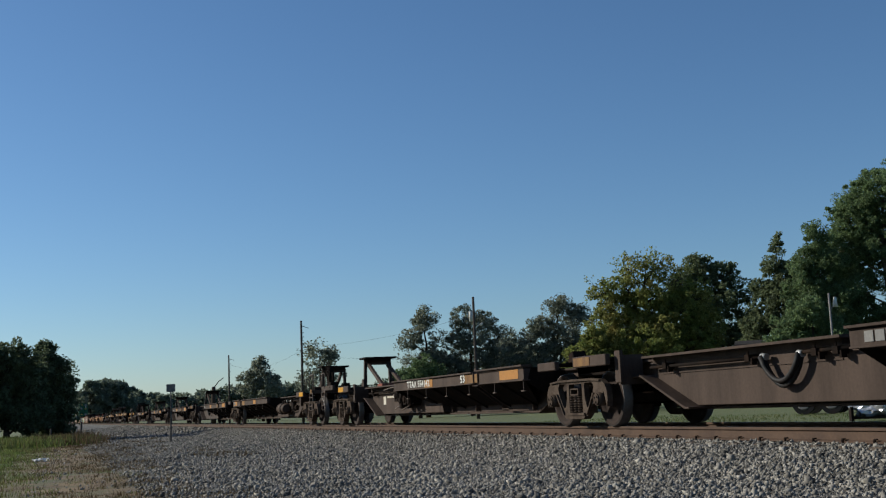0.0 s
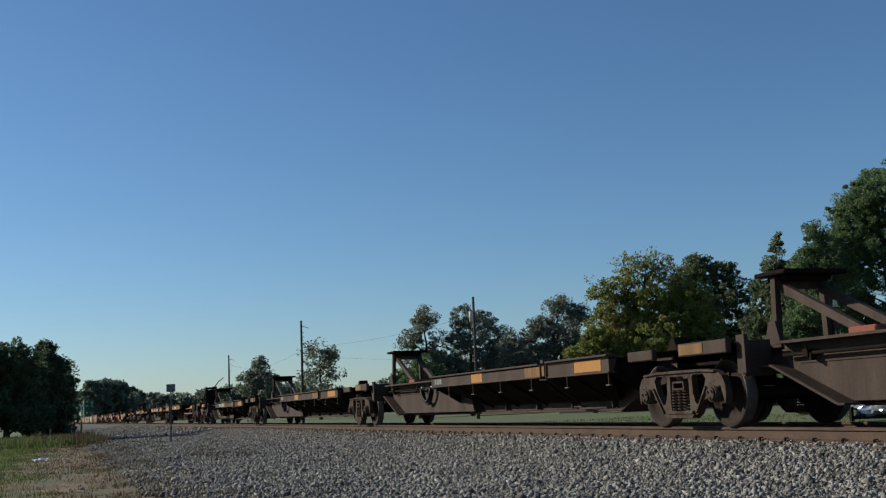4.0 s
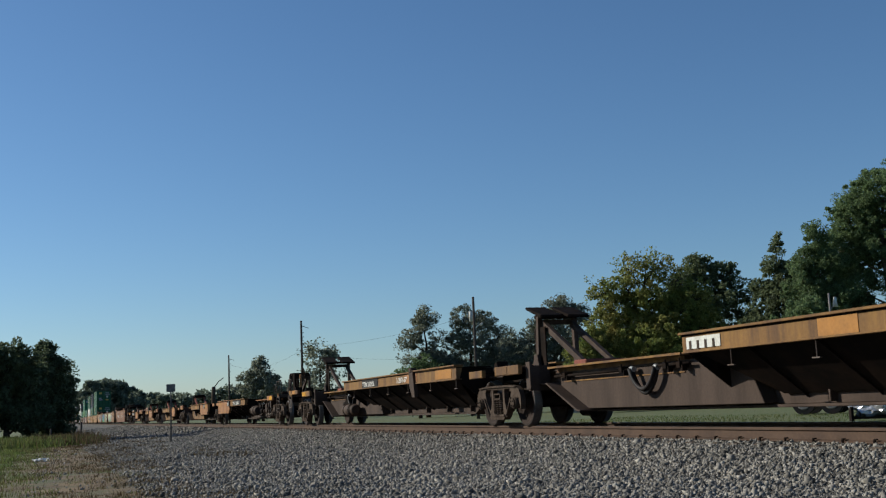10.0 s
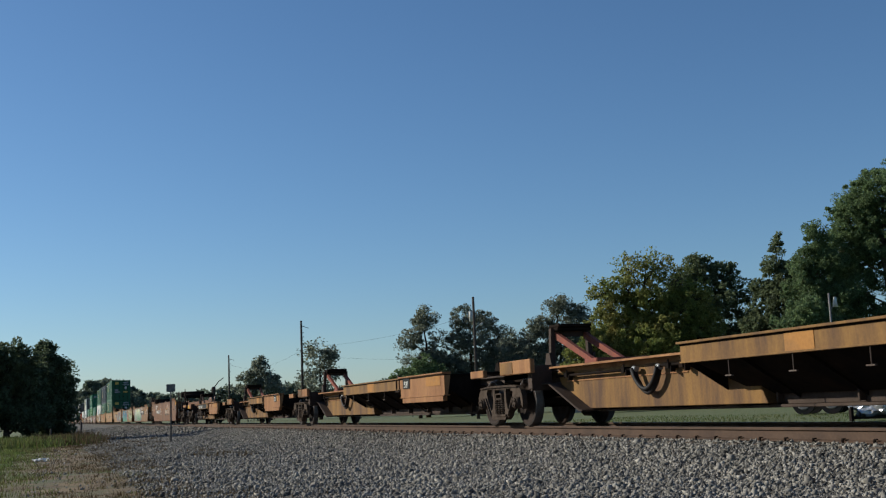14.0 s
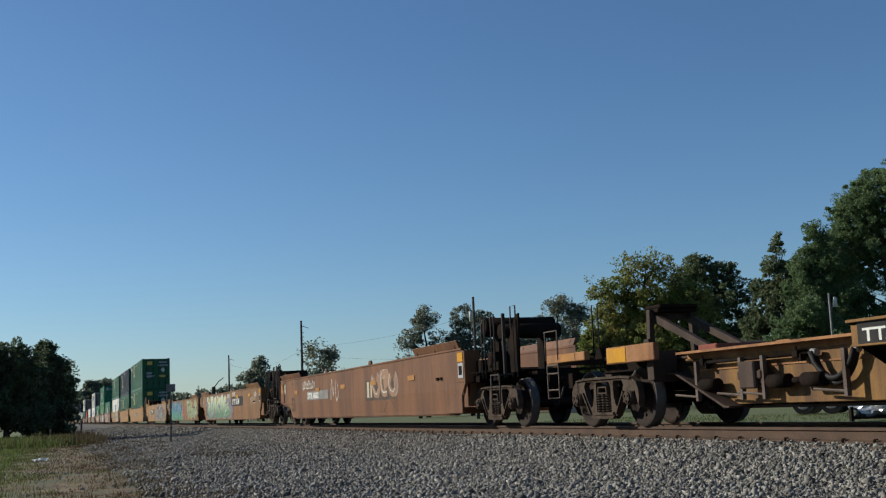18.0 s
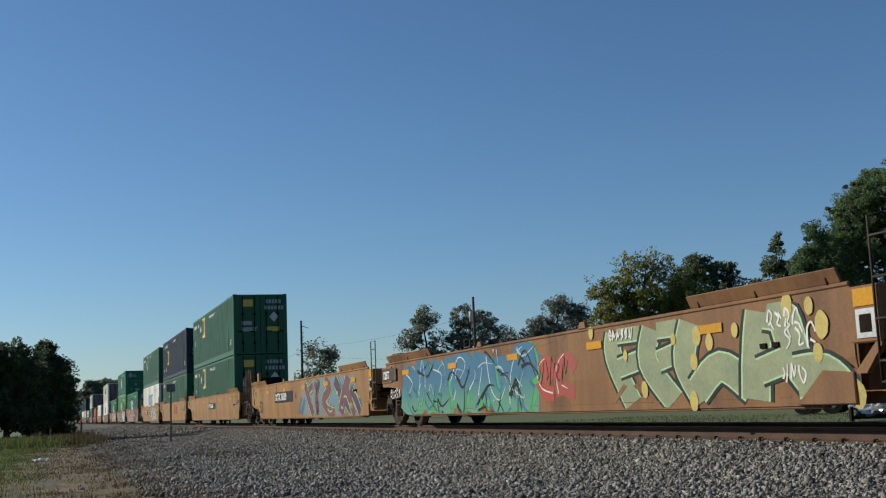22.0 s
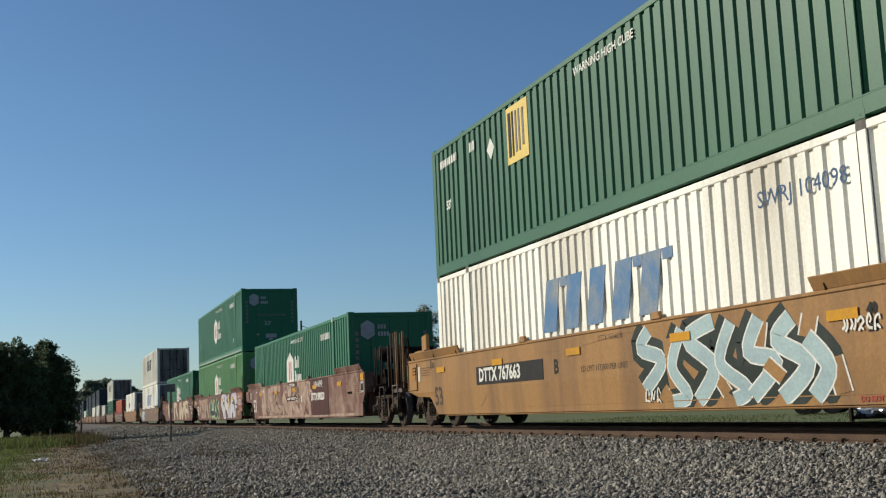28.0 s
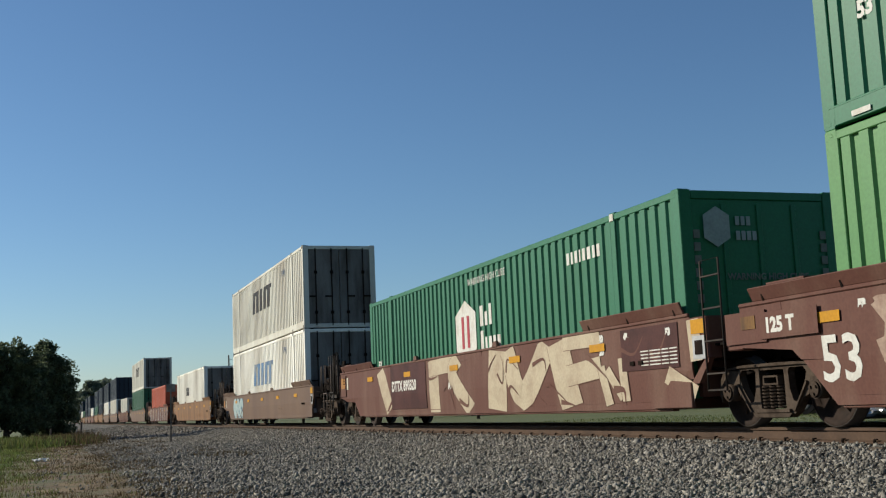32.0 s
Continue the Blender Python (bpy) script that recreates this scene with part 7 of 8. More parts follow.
def track_sign(x, y, h):
    z = ground_height(x, y)
    p = tagged(new("track_sign"), "small square sign seen from behind on a thin steel post", "sign")
    p.matrix_basis = pose(x, y, z, 0, 0, 0)
    part("post", lambda bm: (box(bm, -0.014, 0.014, -0.022, 0.015, -0.2, h - 0.05), box(bm, -0.03, 0.03, 0.015, 0.021, -0.2, h - 0.05)), mat("weathered_steel_post", (0.10, 0.098, 0.092), 0.6, 0.3, (0.06, 0.05, 0.045), 0.4, 4), p)
    part("sign_board", lambda bm: box(bm, -0.17, 0.17, -0.035, -0.022, h - 0.30, h), mat("sign_back", (0.12, 0.12, 0.12), 0.6, 0.4, (0.2, 0.19, 0.18), 0.4, 4), p, bevel=0.004)
    for q in (0.07, 0.22):
        part("bolt", lambda bm: cyl(bm, (0, -0.045, h - q), (0, -0.035, h - q), 0.012, n=6), GALV, p)


track_sign(4.39, 45.2, 2.25)


def marker_post(x, y, h):
    z = ground_height(x, y)
    p = tagged(new("marker_post"), "thin weathered marker post in the weeds", "post")
    p.matrix_basis = pose(x, y, z)
    part("post", lambda bm: cyl(bm, (0, 0, -0.2), (0.02, 0, h), 0.05, 0.045, 8), POLE, p)


marker_post(1.35, 58, 1.0)
marker_post(-0.05, 58, 0.75)


def litter(x, y):
    z = ground_height(x, y)
    r = random.Random(3)
    bm = bmesh.new()
    bmesh.ops.create_grid(bm, x_segments=8, y_segments=5, size=0.5)
    for v in bm.verts:
        v.co.x *= 0.36
        v.co.y *= 0.24
        v.co.z = 0.06 + 0.09 * r.random()
    bmesh.ops.solidify(bm, geom=list(bm.faces), thickness=0.01)
    me = bpy.data.meshes.new("litter")
    bm.to_mesh(me)
    bm.free()
    me.materials.append(WHITEP)
    ob = tagged(new("plastic_bag", me), "crumpled white plastic bag on the dirt", "litter")
    ob.matrix_basis = pose(x, y, z, 0, 0, 20)


litter(-0.25, 29.6)

WALLP = mat("pale_siding", (0.4, 0.384, 0.352), 0.7, 0.0, (0.32, 0.304, 0.272), 0.4, 1)
ROOFM = mat("dark_shingle", (0.04, 0.0384, 0.0376), 0.9, 0.0, (0.06, 0.0544, 0.0496), 0.5, 2)
BRICKM = mat("red_brick", (0.24, 0.092, 0.06), 0.85, 0.0, (0.176, 0.072, 0.0496), 0.5, 3)
DARKG = mat("dark_window_glass", (0.016, 0.0176, 0.02), 0.1, 0.0, (0.024, 0.024, 0.028), 0.3, 2, bump=0)


def house(x, y, w, d, wall_h, roof_h, turn, wm, label):
    p = tagged(new("house"), label, "house", group="buildings beyond the track")
    p.matrix_basis = pose(x, y, -0.65, 0, 0, turn)
    part("wall", lambda bm: box(bm, -w / 2, w / 2, -d / 2, d / 2, -0.2, wall_h), wm, p)
    part("roof", lambda bm: prism(bm, [(-d / 2 - 0.4, wall_h - 0.05), (d / 2 + 0.4, wall_h - 0.05), (0.3, wall_h + roof_h), (-0.3, wall_h + roof_h)], "x", -w / 2 - 0.4, w / 2 + 0.4), ROOFM, p, "dark low shingle roof")
    for k in (-0.3, 0.05, 0.32):
        win = part("window", lambda bm: box(bm, k * w - 0.45, k * w + 0.45, -d / 2 - 0.03, -d / 2 + 0.02, 1.0, 2.1), WHITEP, p)
        part("pane", lambda bm: box(bm, k * w - 0.38, k * w + 0.38, -d / 2 - 0.045, -d / 2 - 0.032, 1.07, 2.03), DARKG, win)
    part("door", lambda bm: box(bm, 0.18 * w - 0.45, 0.18 * w + 0.45, -d / 2 - 0.035, -d / 2 + 0.02, 0.0, 2.05), WALLP, p)


house(61.0, 82.5, 9, 8, 4.4, 1.3, -38, mat("brown_siding", (0.10, 0.075, 0.062), 0.8), "low brown house with a dark shingle roof")
house(55.5, 84.5, 4.6, 4, 4.6, 0.5, -36, BRICKM, "small red brick building with a flat roof")
house(48.5, 98, 5, 6, 3.9, 0.8, -30, WALLP, "pale house half hidden behind trees")


# ---- parked flatbed trailer ----
def parked_trailer(x, y, turn):
    p = tagged(new("parked_trailer"), "dark parked flatbed semi-trailer with tandem wheels", "trailer")
    p.matrix_basis = pose(x, y, -0.65, 0, 0, turn)
    part("bed", lambda bm: (box(bm, -5.5, 5.5, -1.2, 1.2, 1.15, 1.32), box(bm, -5.4, 5.4, -0.5, -0.35, 0.8, 1.15), box(bm, -5.4, 5.4, 0.35, 0.5, 0.8, 1.15)), GRIME_SHADE, p, bevel=0.01)
    for k in (-4.4, -3.15):
        for s in (-1, 1):
            w = part("wheel", lambda bm: cyl(bm, (k, s * 0.75, 0.5), (k, s * 1.2, 0.5), 0.5, n=20), BLACKP, p)
            part("rim", lambda bm: cyl(bm, (k, s * 1.2, 0.5), (k, s * 1.215, 0.5), 0.29, 0.24, n=16), GREYP, w)
    for q in (-0.8, 0.65):
        part("landing_leg", lambda bm: box(bm, 3.2, 3.35, q, q + 0.15, 0, 1.15), GRIME_SHADE, p)


parked_trailer(36.6, 41.5, -48)


def scrap_rack(x, y):
    p = tagged(new("scrap_rack"), "low dark rack with crumpled silver sheeting on it", "rack")
    p.matrix_basis = pose(x, y, -0.65, 0, 0, -35)
    part("frame", lambda bm: (box(bm, -1.2, 1.6, -0.6, -0.52, 0.08, 0.16), box(bm, -1.2, 1.6, 0.52, 0.6, 0.08, 0.16), [box(bm, q, q + 0.08, -0.6, 0.6, 0.0, 0.5) for q in (-1.2, 0.2, 1.52)]), GRIME_SHADE, p)
    r = random.Random(5)
    bm = bmesh.new()
    bmesh.ops.create_icosphere(bm, subdivisions=4, radius=0.62)
    for v in bm.verts:
        v.co.x *= 1.7
        v.co.z = max(-0.3, v.co.z * 0.75)
        v.co *= 1 + 0.35 * noise.noise(v.co * 3.1) + 0.18 * noise.noise(v.co * 8)
        v.co.z += 0.5
    me = bpy.data.meshes.new("sheeting")
    bm.to_mesh(me)
    bm.free()
    me.materials.append(mat("silver_sheeting", (0.55, 0.55, 0.57), 0.4, 0.6, (0.25, 0.25, 0.26), 0.5, 4, fine=8, bump=0.6))
    part("sheeting", me, None, p, "crumpled silver sheeting")


scrap_rack(26.6, 31.2)

# ---- the train ----
truck_meshes()
DRAB = (SPINE_BROWN, SPINE_BROWN, SPINE_BROWN)
MIXED = (SPINE_BROWN, SPINE_YELLOW, SPINE_BROWN)
FADED = (SPINE_BROWN, SPINE_YELLOW, SPINE_YELLOW)
ORANGE = (SPINE_BROWN, SPINE_ORANGE, SPINE_YELLOW)
spine_unit(-364.2, -346.9, "ttax", DRAB, [], stand_up=False)
spine_unit(-346.9, -330.4, "ttax", MIXED, [("TTAX 554142", 1.19, 0.22, 0), ("53", 5.0, 0.22, 0)], end1=True)
B = (-325.9, -308.9, -291.4, -273.6, -255.35, -238.3)
for i in range(5):
    spine_unit(B[i], B[i + 1], "ttax", DRAB if i == 0 else MIXED, [("TTAX 553130", 1.38, 0.2, 0)] if i == 4 else [], end0=i == 0, end1=i == 4, mirror=i == 0)
C = (-234.0, -215.6, -196.55, -178.3)
CT = [[("1-28'/1-57'", 3.6, 0.18, 1.3), ("TTRX 552126", 6.45, 0.18, 0)], [("ALL PURPOSE SPINE CAR", 4.5, 0.19, 2.8)], [("TTRX 552126", 2.2, 0.18, 1.55), ("1-28'/1-57'", 5.5, 0.18, 0)]]
for i in range(3):
    spine_unit(C[i], C[i + 1], "ttrx", FADED, CT[i], end0=i == 0, end1=i == 2, mirror=i == 0)
Dt = (-173.25, -156.2, -138.3, -119.1, -101.84, -84.7)
for i in range(5):
    spine_unit(Dt[i], Dt[i + 1], "tall", ORANGE, {0: [("53'", 3.35, 0.2, 0.5), ("TTAX 556746", 5.2, 0.2, 2.3)], 4: [("TTAX 556746", 0.2, 0.2, 3.4)]}.get(i, [("53'", 6.2, 0.2, 0.45)]), end0=i == 0, end1=i == 4, mirror=i == 0)

GTAN = mat("spray_tan", (0.26, 0.155, 0.092), 0.6, 0.0, (0.2, 0.12, 0.08), 0.4, 1.2, bump=0.03)
GPLUM = mat("spray_plum", (0.15, 0.068, 0.072), 0.6, 0.0, (0.10, 0.055, 0.075), 0.45, 0.9, bump=0.03)
GDUSK = mat("spray_dusk_violet", (0.062, 0.05, 0.075), 0.6, 0.0, (0.11, 0.07, 0.09), 0.45, 0.9, bump=0.03)
GHAZE = mat("spray_hazy_blue", (0.11, 0.20, 0.26), 0.6, 0.0, (0.20, 0.20, 0.15), 0.5, 0.9, bump=0.03)
GEDGE = mat("spray_pale_lime", (0.36, 0.40, 0.19), 0.6, 0.0, (0.30, 0.34, 0.2), 0.4, 1.2, bump=0.03)
GG = mat("spray_green", (0.064, 0.272, 0.08), 0.6, 0.0, (0.128, 0.336, 0.128), 0.4, 1.2, bump=0.03)
GP = mat("spray_pale_green", (0.235, 0.255, 0.15), 0.6, 0.0, (0.17, 0.20, 0.125), 0.4, 1.2, bump=0.03)
GB = mat("spray_blue", (0.050, 0.125, 0.20), 0.6, 0.0, (0.05, 0.16, 0.22), 0.4, 1.2, bump=0.03)
GS = mat("spray_silver_blue", (0.288, 0.368, 0.368), 0.5, 0.0, (0.224, 0.288, 0.304), 0.4, 1.2, bump=0.03)
GR = mat("spray_red", (0.304, 0.064, 0.048), 0.6, 0.0, (0.24, 0.08, 0.064), 0.4, 1.2, bump=0.03)
GV = mat("spray_violet", (0.16, 0.096, 0.192), 0.6, 0.0, (0.24, 0.12, 0.16), 0.4, 1.2, bump=0.03)
GC = mat("spray_cream", (0.43, 0.36, 0.255), 0.6, 0.0, (0.33, 0.255, 0.18), 0.4, 1.5, bump=0.03)
GFADE = mat("faded_cream_overspray", (0.34, 0.25, 0.19), 0.65, 0.0, (0.17, 0.095, 0.072), 0.5, 2.2)
GL = mat("spray_lilac", (0.4, 0.368, 0.448), 0.6, 0.0, (0.48, 0.44, 0.4), 0.4, 1.2, bump=0.03)


def marks(car, L, number, zt, panel=True, inverse=WHITEP, big=DARKLET):
    """Reporting marks, the long 53 and the truck size plate on the near side."""
    X = -1.305
    if number:
        yy = L - 4.6
        if panel:
            plate("black_panel", car, BLACKP, X, yy + 0.12, yy - 2.55, 0.74, 1.12)
        letters(number, 0.30, inverse, car, X - 0.0065, yy, 0.82)
    letters("53", 0.66 if big is DARKLET else 0.72, big, car, X, L - (2.0 if big is DARKLET else 1.5), 0.50 if big is DARKLET else 0.54)
    for k, w in enumerate(("53", "48", "45")):
        letters(w, 0.12, big, car, X, L - 2.2 - k * 0.8, zt - 0.2)
    letters("40", 0.14, big, car, X, L - 5.6, zt - 0.2)
    letters("20", 0.14, big, car, X, L - 5.6, zt - 0.36)


def gradient(name, top, bottom, z0, z1):
    """Sprayed paint that fades from one colour above to another below."""
    m = mat(name, top, 0.6, 0.0, tuple(0.85 * c for c in top), 0.4, 1.2, bump=0.03)
    t = m.node_tree
    co = t.nodes.new("ShaderNodeTexCoord")
    sp = t.nodes.new("ShaderNodeSeparateXYZ")
    mr = t.nodes.new("ShaderNodeMapRange")
    mr.inputs[1].default_value, mr.inputs[2].default_value = z0, z1
    cr = t.nodes.new("ShaderNodeMix")
    cr.data_type = "RGBA"
    cr.inputs[6].default_value, cr.inputs[7].default_value = (*bottom, 1), (*top, 1)
    t.links.new(co.outputs["Object"], sp.inputs[0])
    t.links.new(sp.outputs[2], mr.inputs[0])
    t.links.new(mr.outputs[0], cr.inputs[0])
    t.links.new(cr.outputs[2], t.nodes["Principled BSDF"].inputs["Base Color"])
    return m


GRAD_G = gradient("spray_white_to_green", (0.44, 0.48, 0.32), (0.07, 0.18, 0.095), 0.55, 1.35)
GRAD_B = gradient("spray_blue_to_teal", (0.055, 0.135, 0.205), (0.105, 0.235, 0.165), 0.5, 1.0)
GMIST = mat("spray_grey_violet", (0.185, 0.185, 0.215), 0.6, 0.0, (0.135, 0.12, 0.17), 0.5, 1.3, bump=0.03)
GINK = mat("spray_dark_green_black", (0.022, 0.028, 0.024), 0.6, 0.0, (0.04, 0.045, 0.04), 0.4, 2, bump=0.03)
GLPALE = mat("spray_pale_green_rim", (0.34, 0.46, 0.26), 0.6, 0.0, (0.27, 0.38, 0.22), 0.4, 1.5, bump=0.03)
GYEL = mat("spray_yellow", (0.42, 0.33, 0.10), 0.6, 0.0, (0.33, 0.26, 0.09), 0.4, 2, bump=0.03)

w1 = well_unit(-78.9, -58.95, W_BROWN, "rusty brown empty well car with white tags", True, True, 1.6, 3.83)
marks(w1, 19.95, "", 1.6)
plate("black_panel", w1, GREYP, -1.305, 15.3, 12.2, 0.84, 1.12)
letters("DTTX  645652", 0.26, WHITEP, w1, -1.3115, 15.2, 0.89)
tag(w1, 15.9, 1.2, 0.26, WHITEP, 1, 9)
tag(w1, 11.8, 0.75, 0.65, WHITEP, 2, 2)
plate("graffiti", w1, DARKLET, -1.302, 7.8, 5.05, 0.68, 1.22, "dark grey sprayed backdrop", 0.003)
graffiti(w1, 4.75, 7.15, 0.74, 1.46, [GTAN], GREYP, GFADE, 33, 3, None, 0.28)
bars(w1, GC, -1.308, 7.6, 0.76, (0.22, 0.16), 0.42, 0.12, "graffiti")

w2 = well_unit(-54.5, -35.0, W_TAN, "tan empty well car with white, green and purple graffiti", True, False, 1.55)
marks(w2, 19.5, "", 1.55)
plate("black_panel", w2, BLACKP, -1.305, 7.95, 4.6, 0.88, 1.3)
letters("DTTX 765389", 0.36, WHITEP, w2, -1.3115, 7.7, 0.96)
letters("B", 0.3, DARKLET, w2, -1.305, 8.75, 0.93)
mural(w2, W2_LETTERS, GRAD_G, GV, GEDGE, GMIST, rim=0.03, bound=0.075, light=WHITEP)
splash(w2, [(8.0, 0.85, 0.26), (7.75, 0.75, 0.18), (8.35, 0.55, 0.2)], GMIST, 3, -1.3386)
tag(w2, 7.6, 1.34, 0.18, WHITEP, 5, 7)
tag(w2, 9.2, 1.3, 0.16, WHITEP, 25, 6)
tag(w2, 2.5, 0.9, 0.3, GC, 6, 6)
tag(w2, 1.5, 1.2, 0.2, WHITEP, 46, 4)

w3 = well_unit(-33.3, -15.3, W_TAN, "tan empty well car covered in blue and pale green graffiti", False, False, 1.55)
graffiti(w3, 8.6, 16.3, 0.28, 1.54, [GRAD_B], GB, GB, 7, 7, GRAD_B, 0.45, GG)
slashes(w3, 8.8, 16.2, 0.3, 1.5, 26, BLACKP, 7, 0.07)
slashes(w3, 8.8, 16.2, 0.5, 1.5, 12, GS, 8, 0.06)
mural(w3, W3_LETTERS, GP, GINK, GLPALE, None, rim=0.025, bound=0.07)
graffiti(w3, 6.9, 8.5, 0.45, 1.25, [GR], W_TAN, GR, 38, 2, None, 0.3)
tag(w3, 1.5, 1.2, 0.2, WHITEP, 39, 4)
tag(w3, 1.3, 0.55, 0.2, WHITEP, 40, 3)
tag(w3, 5.6, 1.32, 0.16, WHITEP, 41, 6)
splash(w3, [(3.1, 1.23, 0.13), (2.8, 1.13, 0.11), (3.2, 0.89, 0.11), (4.6, 0.56, 0.12), (3.3, 0.37, 0.13), (3.7, 1.23, 0.08), (1.1, 1.45, 0.13), (0.7, 1.4, 0.1), (0.5, 1.17, 0.15), (0.6, 0.86, 0.11), (0.0, 0.37, 0.14), (6.2, 1.5, 0.1), (5.1, 1.08, 0.08), (2.2, 1.24, 0.09)], GYEL)
tag(w3, 8.4, 0.75, 0.42, GR, 9, 4)
tag(w3, 1.2, 0.95, 0.26, WHITEP, 29, 3)
tag(w3, 17.6, 0.7, 0.22, WHITEP, 30, 5)
plate("black_panel", w3, DARKLET, -1.336, 18.25, 17.0, 1.14, 1.45)
letters("125T", 0.26, WHITEP, w3, -1.3425, 18.15, 1.2)

w4 = well_unit(-13.6, 5.5, W_YEL, "ochre empty well car with pink, violet and blue graffiti", False, True, 1.55, 1.93)
marks(w4, 19.1, "", 1.55)
plate("black_panel", w4, BLACKP, -1.305, 13.75, 10.3, 0.84, 1.24)
letters("DTTX 765389", 0.36, WHITEP, w4, -1.3115, 13.6, 0.93)
letters("A", 0.34, DARKLET, w4, -1.305, 9.9, 0.95)
mural(w4, [(0.16, ((9.3, 0.38), (9.15, 0.7), (8.85, 0.95))), (0.2, ((9.0, 0.4), (8.6, 0.62), (8.3, 0.9))), (0.12, ((1.2, 0.5), (0.9, 0.42), (1.0, 0.75)))], GB, GB, None, None, bound=0.01)
mural(w4, W4_LETTERS[::2], GPLUM, GDUSK, GEDGE, GHAZE, rim=0.035, bound=0.06)
mural(w4, W4_LETTERS[1::2], GDUSK, BLACKP, GEDGE, None, rim=0.035, bound=0.06)
slashes(w4, 1.5, 7.6, 0.4, 1.4, 9, GEDGE, 57, 0.08)
tag(w4, 2.2, 0.5, 0.16, GEDGE, 44, 3)
tag(w4, 3.2, 1.1, 0.14, GHAZE, 45, 3)
letters("125T", 0.2, DARKLET, w4, -1.305, 18.3, 1.2)

w5 = well_unit(9.0, 29.2, W_YEL, "ochre well car carrying two stacked green containers", True, False, 1.5)
plate("black_panel", w5, BLACKP, -1.305, 10.6, 8.0, 0.82, 1.14)
letters("DTTX 767663", 0.28, WHITEP, w5, -1.3115, 10.5, 0.89)
letters("53", 0.60, DARKLET, w5, -1.305, 18.2, 0.42)

w6 = well_unit(31.0, 48.9, W_YEL, "ochre well car carrying a charcoal container on a green one", False, False, 1.5, 1.36)
marks(w6, 17.9, "", 1.5)
letters("LD LMT 117,800 PER UNIT", 0.13, BLACKP, w6, -1.305, 11.2, 0.95, bold=0.004)
letters("C", 0.40, DARKLET, w6, -1.305, 9.32, 0.93)
bars(w6, GR, -1.3085, 7.58, 1.2, (1.4,), 0.13, 0.0, "painted_name")
bars(w6, GR, -1.3085, 7.32, 0.72, (0.2,), 0.48, 0.0, "painted_name")
bars(w6, GR, -1.3085, 6.68, 0.72, (0.2,), 0.48, 0.0, "painted_name")
bars(w6, GR, -1.3085, 6.1, 0.72, (0.2,), 0.62, 0.0, "painted_name")
bars(w6, GR, -1.3085, 5.75, 0.72, (0.2,), 0.62, 0.0, "painted_name")
plate("black_panel", w6, BLACKP, -1.336, 17.45, 16.35, 1.08, 1.4)
letters("125 T", 0.24, WHITEP, w6, -1.3425, 17.35, 1.16)

w7 = well_unit(50.5, 69.16, W_YEL, "ochre well car with silver-blue graffiti and two containers", False, True, 1.5)
letters("53", 0.56, DARKLET, w7, -1.305, 16.75, 0.48)
letters("53", 0.15, BLACKP, w7, -1.305, 16.85, 1.32, bold=0.004)
bars(w7, BLACKP, -1.305, 16.95, 1.30, (0.03,), 0.2)
for k in range(4):
    bars(w7, DARKLET, -1.305, 17.65, 1.33 - 0.055 * k, (0.13, 0.17, 0.1, 0.15), 0.012, 0.03)
plate("black_panel", w7, BLACKP, -1.305, 14.05, 10.75, 0.84, 1.2)
letters("DTTX 767663", 0.36, WHITEP, w7, -1.3115, 13.9, 0.91)
letters("B", 0.34, BLACKP, w7, -1.305, 10.3, 0.92)
letters("LD LMT 117,800 PER UNIT", 0.14, DARKLET, w7, -1.305, 9.25, 0.9, bold=0.0)
letters("DTTX 767663 B", 0.12, DARKLET, w7, -1.305, 8.6, 1.36, bold=0.0)
mural(w7, [(0.78 * w, q) for w, q in W7_LETTERS], GS, GINK, WHITEP, None, rim=0.022, bound=0.15, wide=1.2, merge=True)
mural(w7, W7_ARROWS, W_YEL, WHITEP, None, None, bound=0.022)
tag(w7, 2.75, 1.05, 0.16, WHITEP, 12, 5)
tag(w7, 7.2, 0.36, 0.2, WHITEP, 13, 3)
letters("40", 0.16, BLACKP, w7, -1.305, 2.35, 1.22)
letters("20", 0.16, BLACKP, w7, -1.305, 2.35, 1.04)
letters("DO NOT LIFT HERE", 0.09, GR, w7, -1.305, 2.6, 0.3, bold=0.003)


def ring_mark(car, y, z, r, m=WHITEP):
    """A painted ring with two short bars in it."""
    x = -1.3415
    part("plate_mark", lambda bm: [bm.faces.new([bm.verts.new((x, y + k * math.cos(b), z + k * math.sin(b))) for k, b in ((r, a), (r, a + 0.2618), (r * 0.86, a + 0.2618), (r * 0.86, a))]) for a in [0.2618 * i for i in range(24)]], m, car, "painted ring")
    bars(car, m, -1.3085, y + 0.55 * r, z + 0.1 * r, (1.1 * r,), 0.2 * r, 0.02)
    bars(car, m, -1.3085, y + 0.3 * r, z - 0.4 * r, (0.6 * r,), 0.25 * r, 0.02)


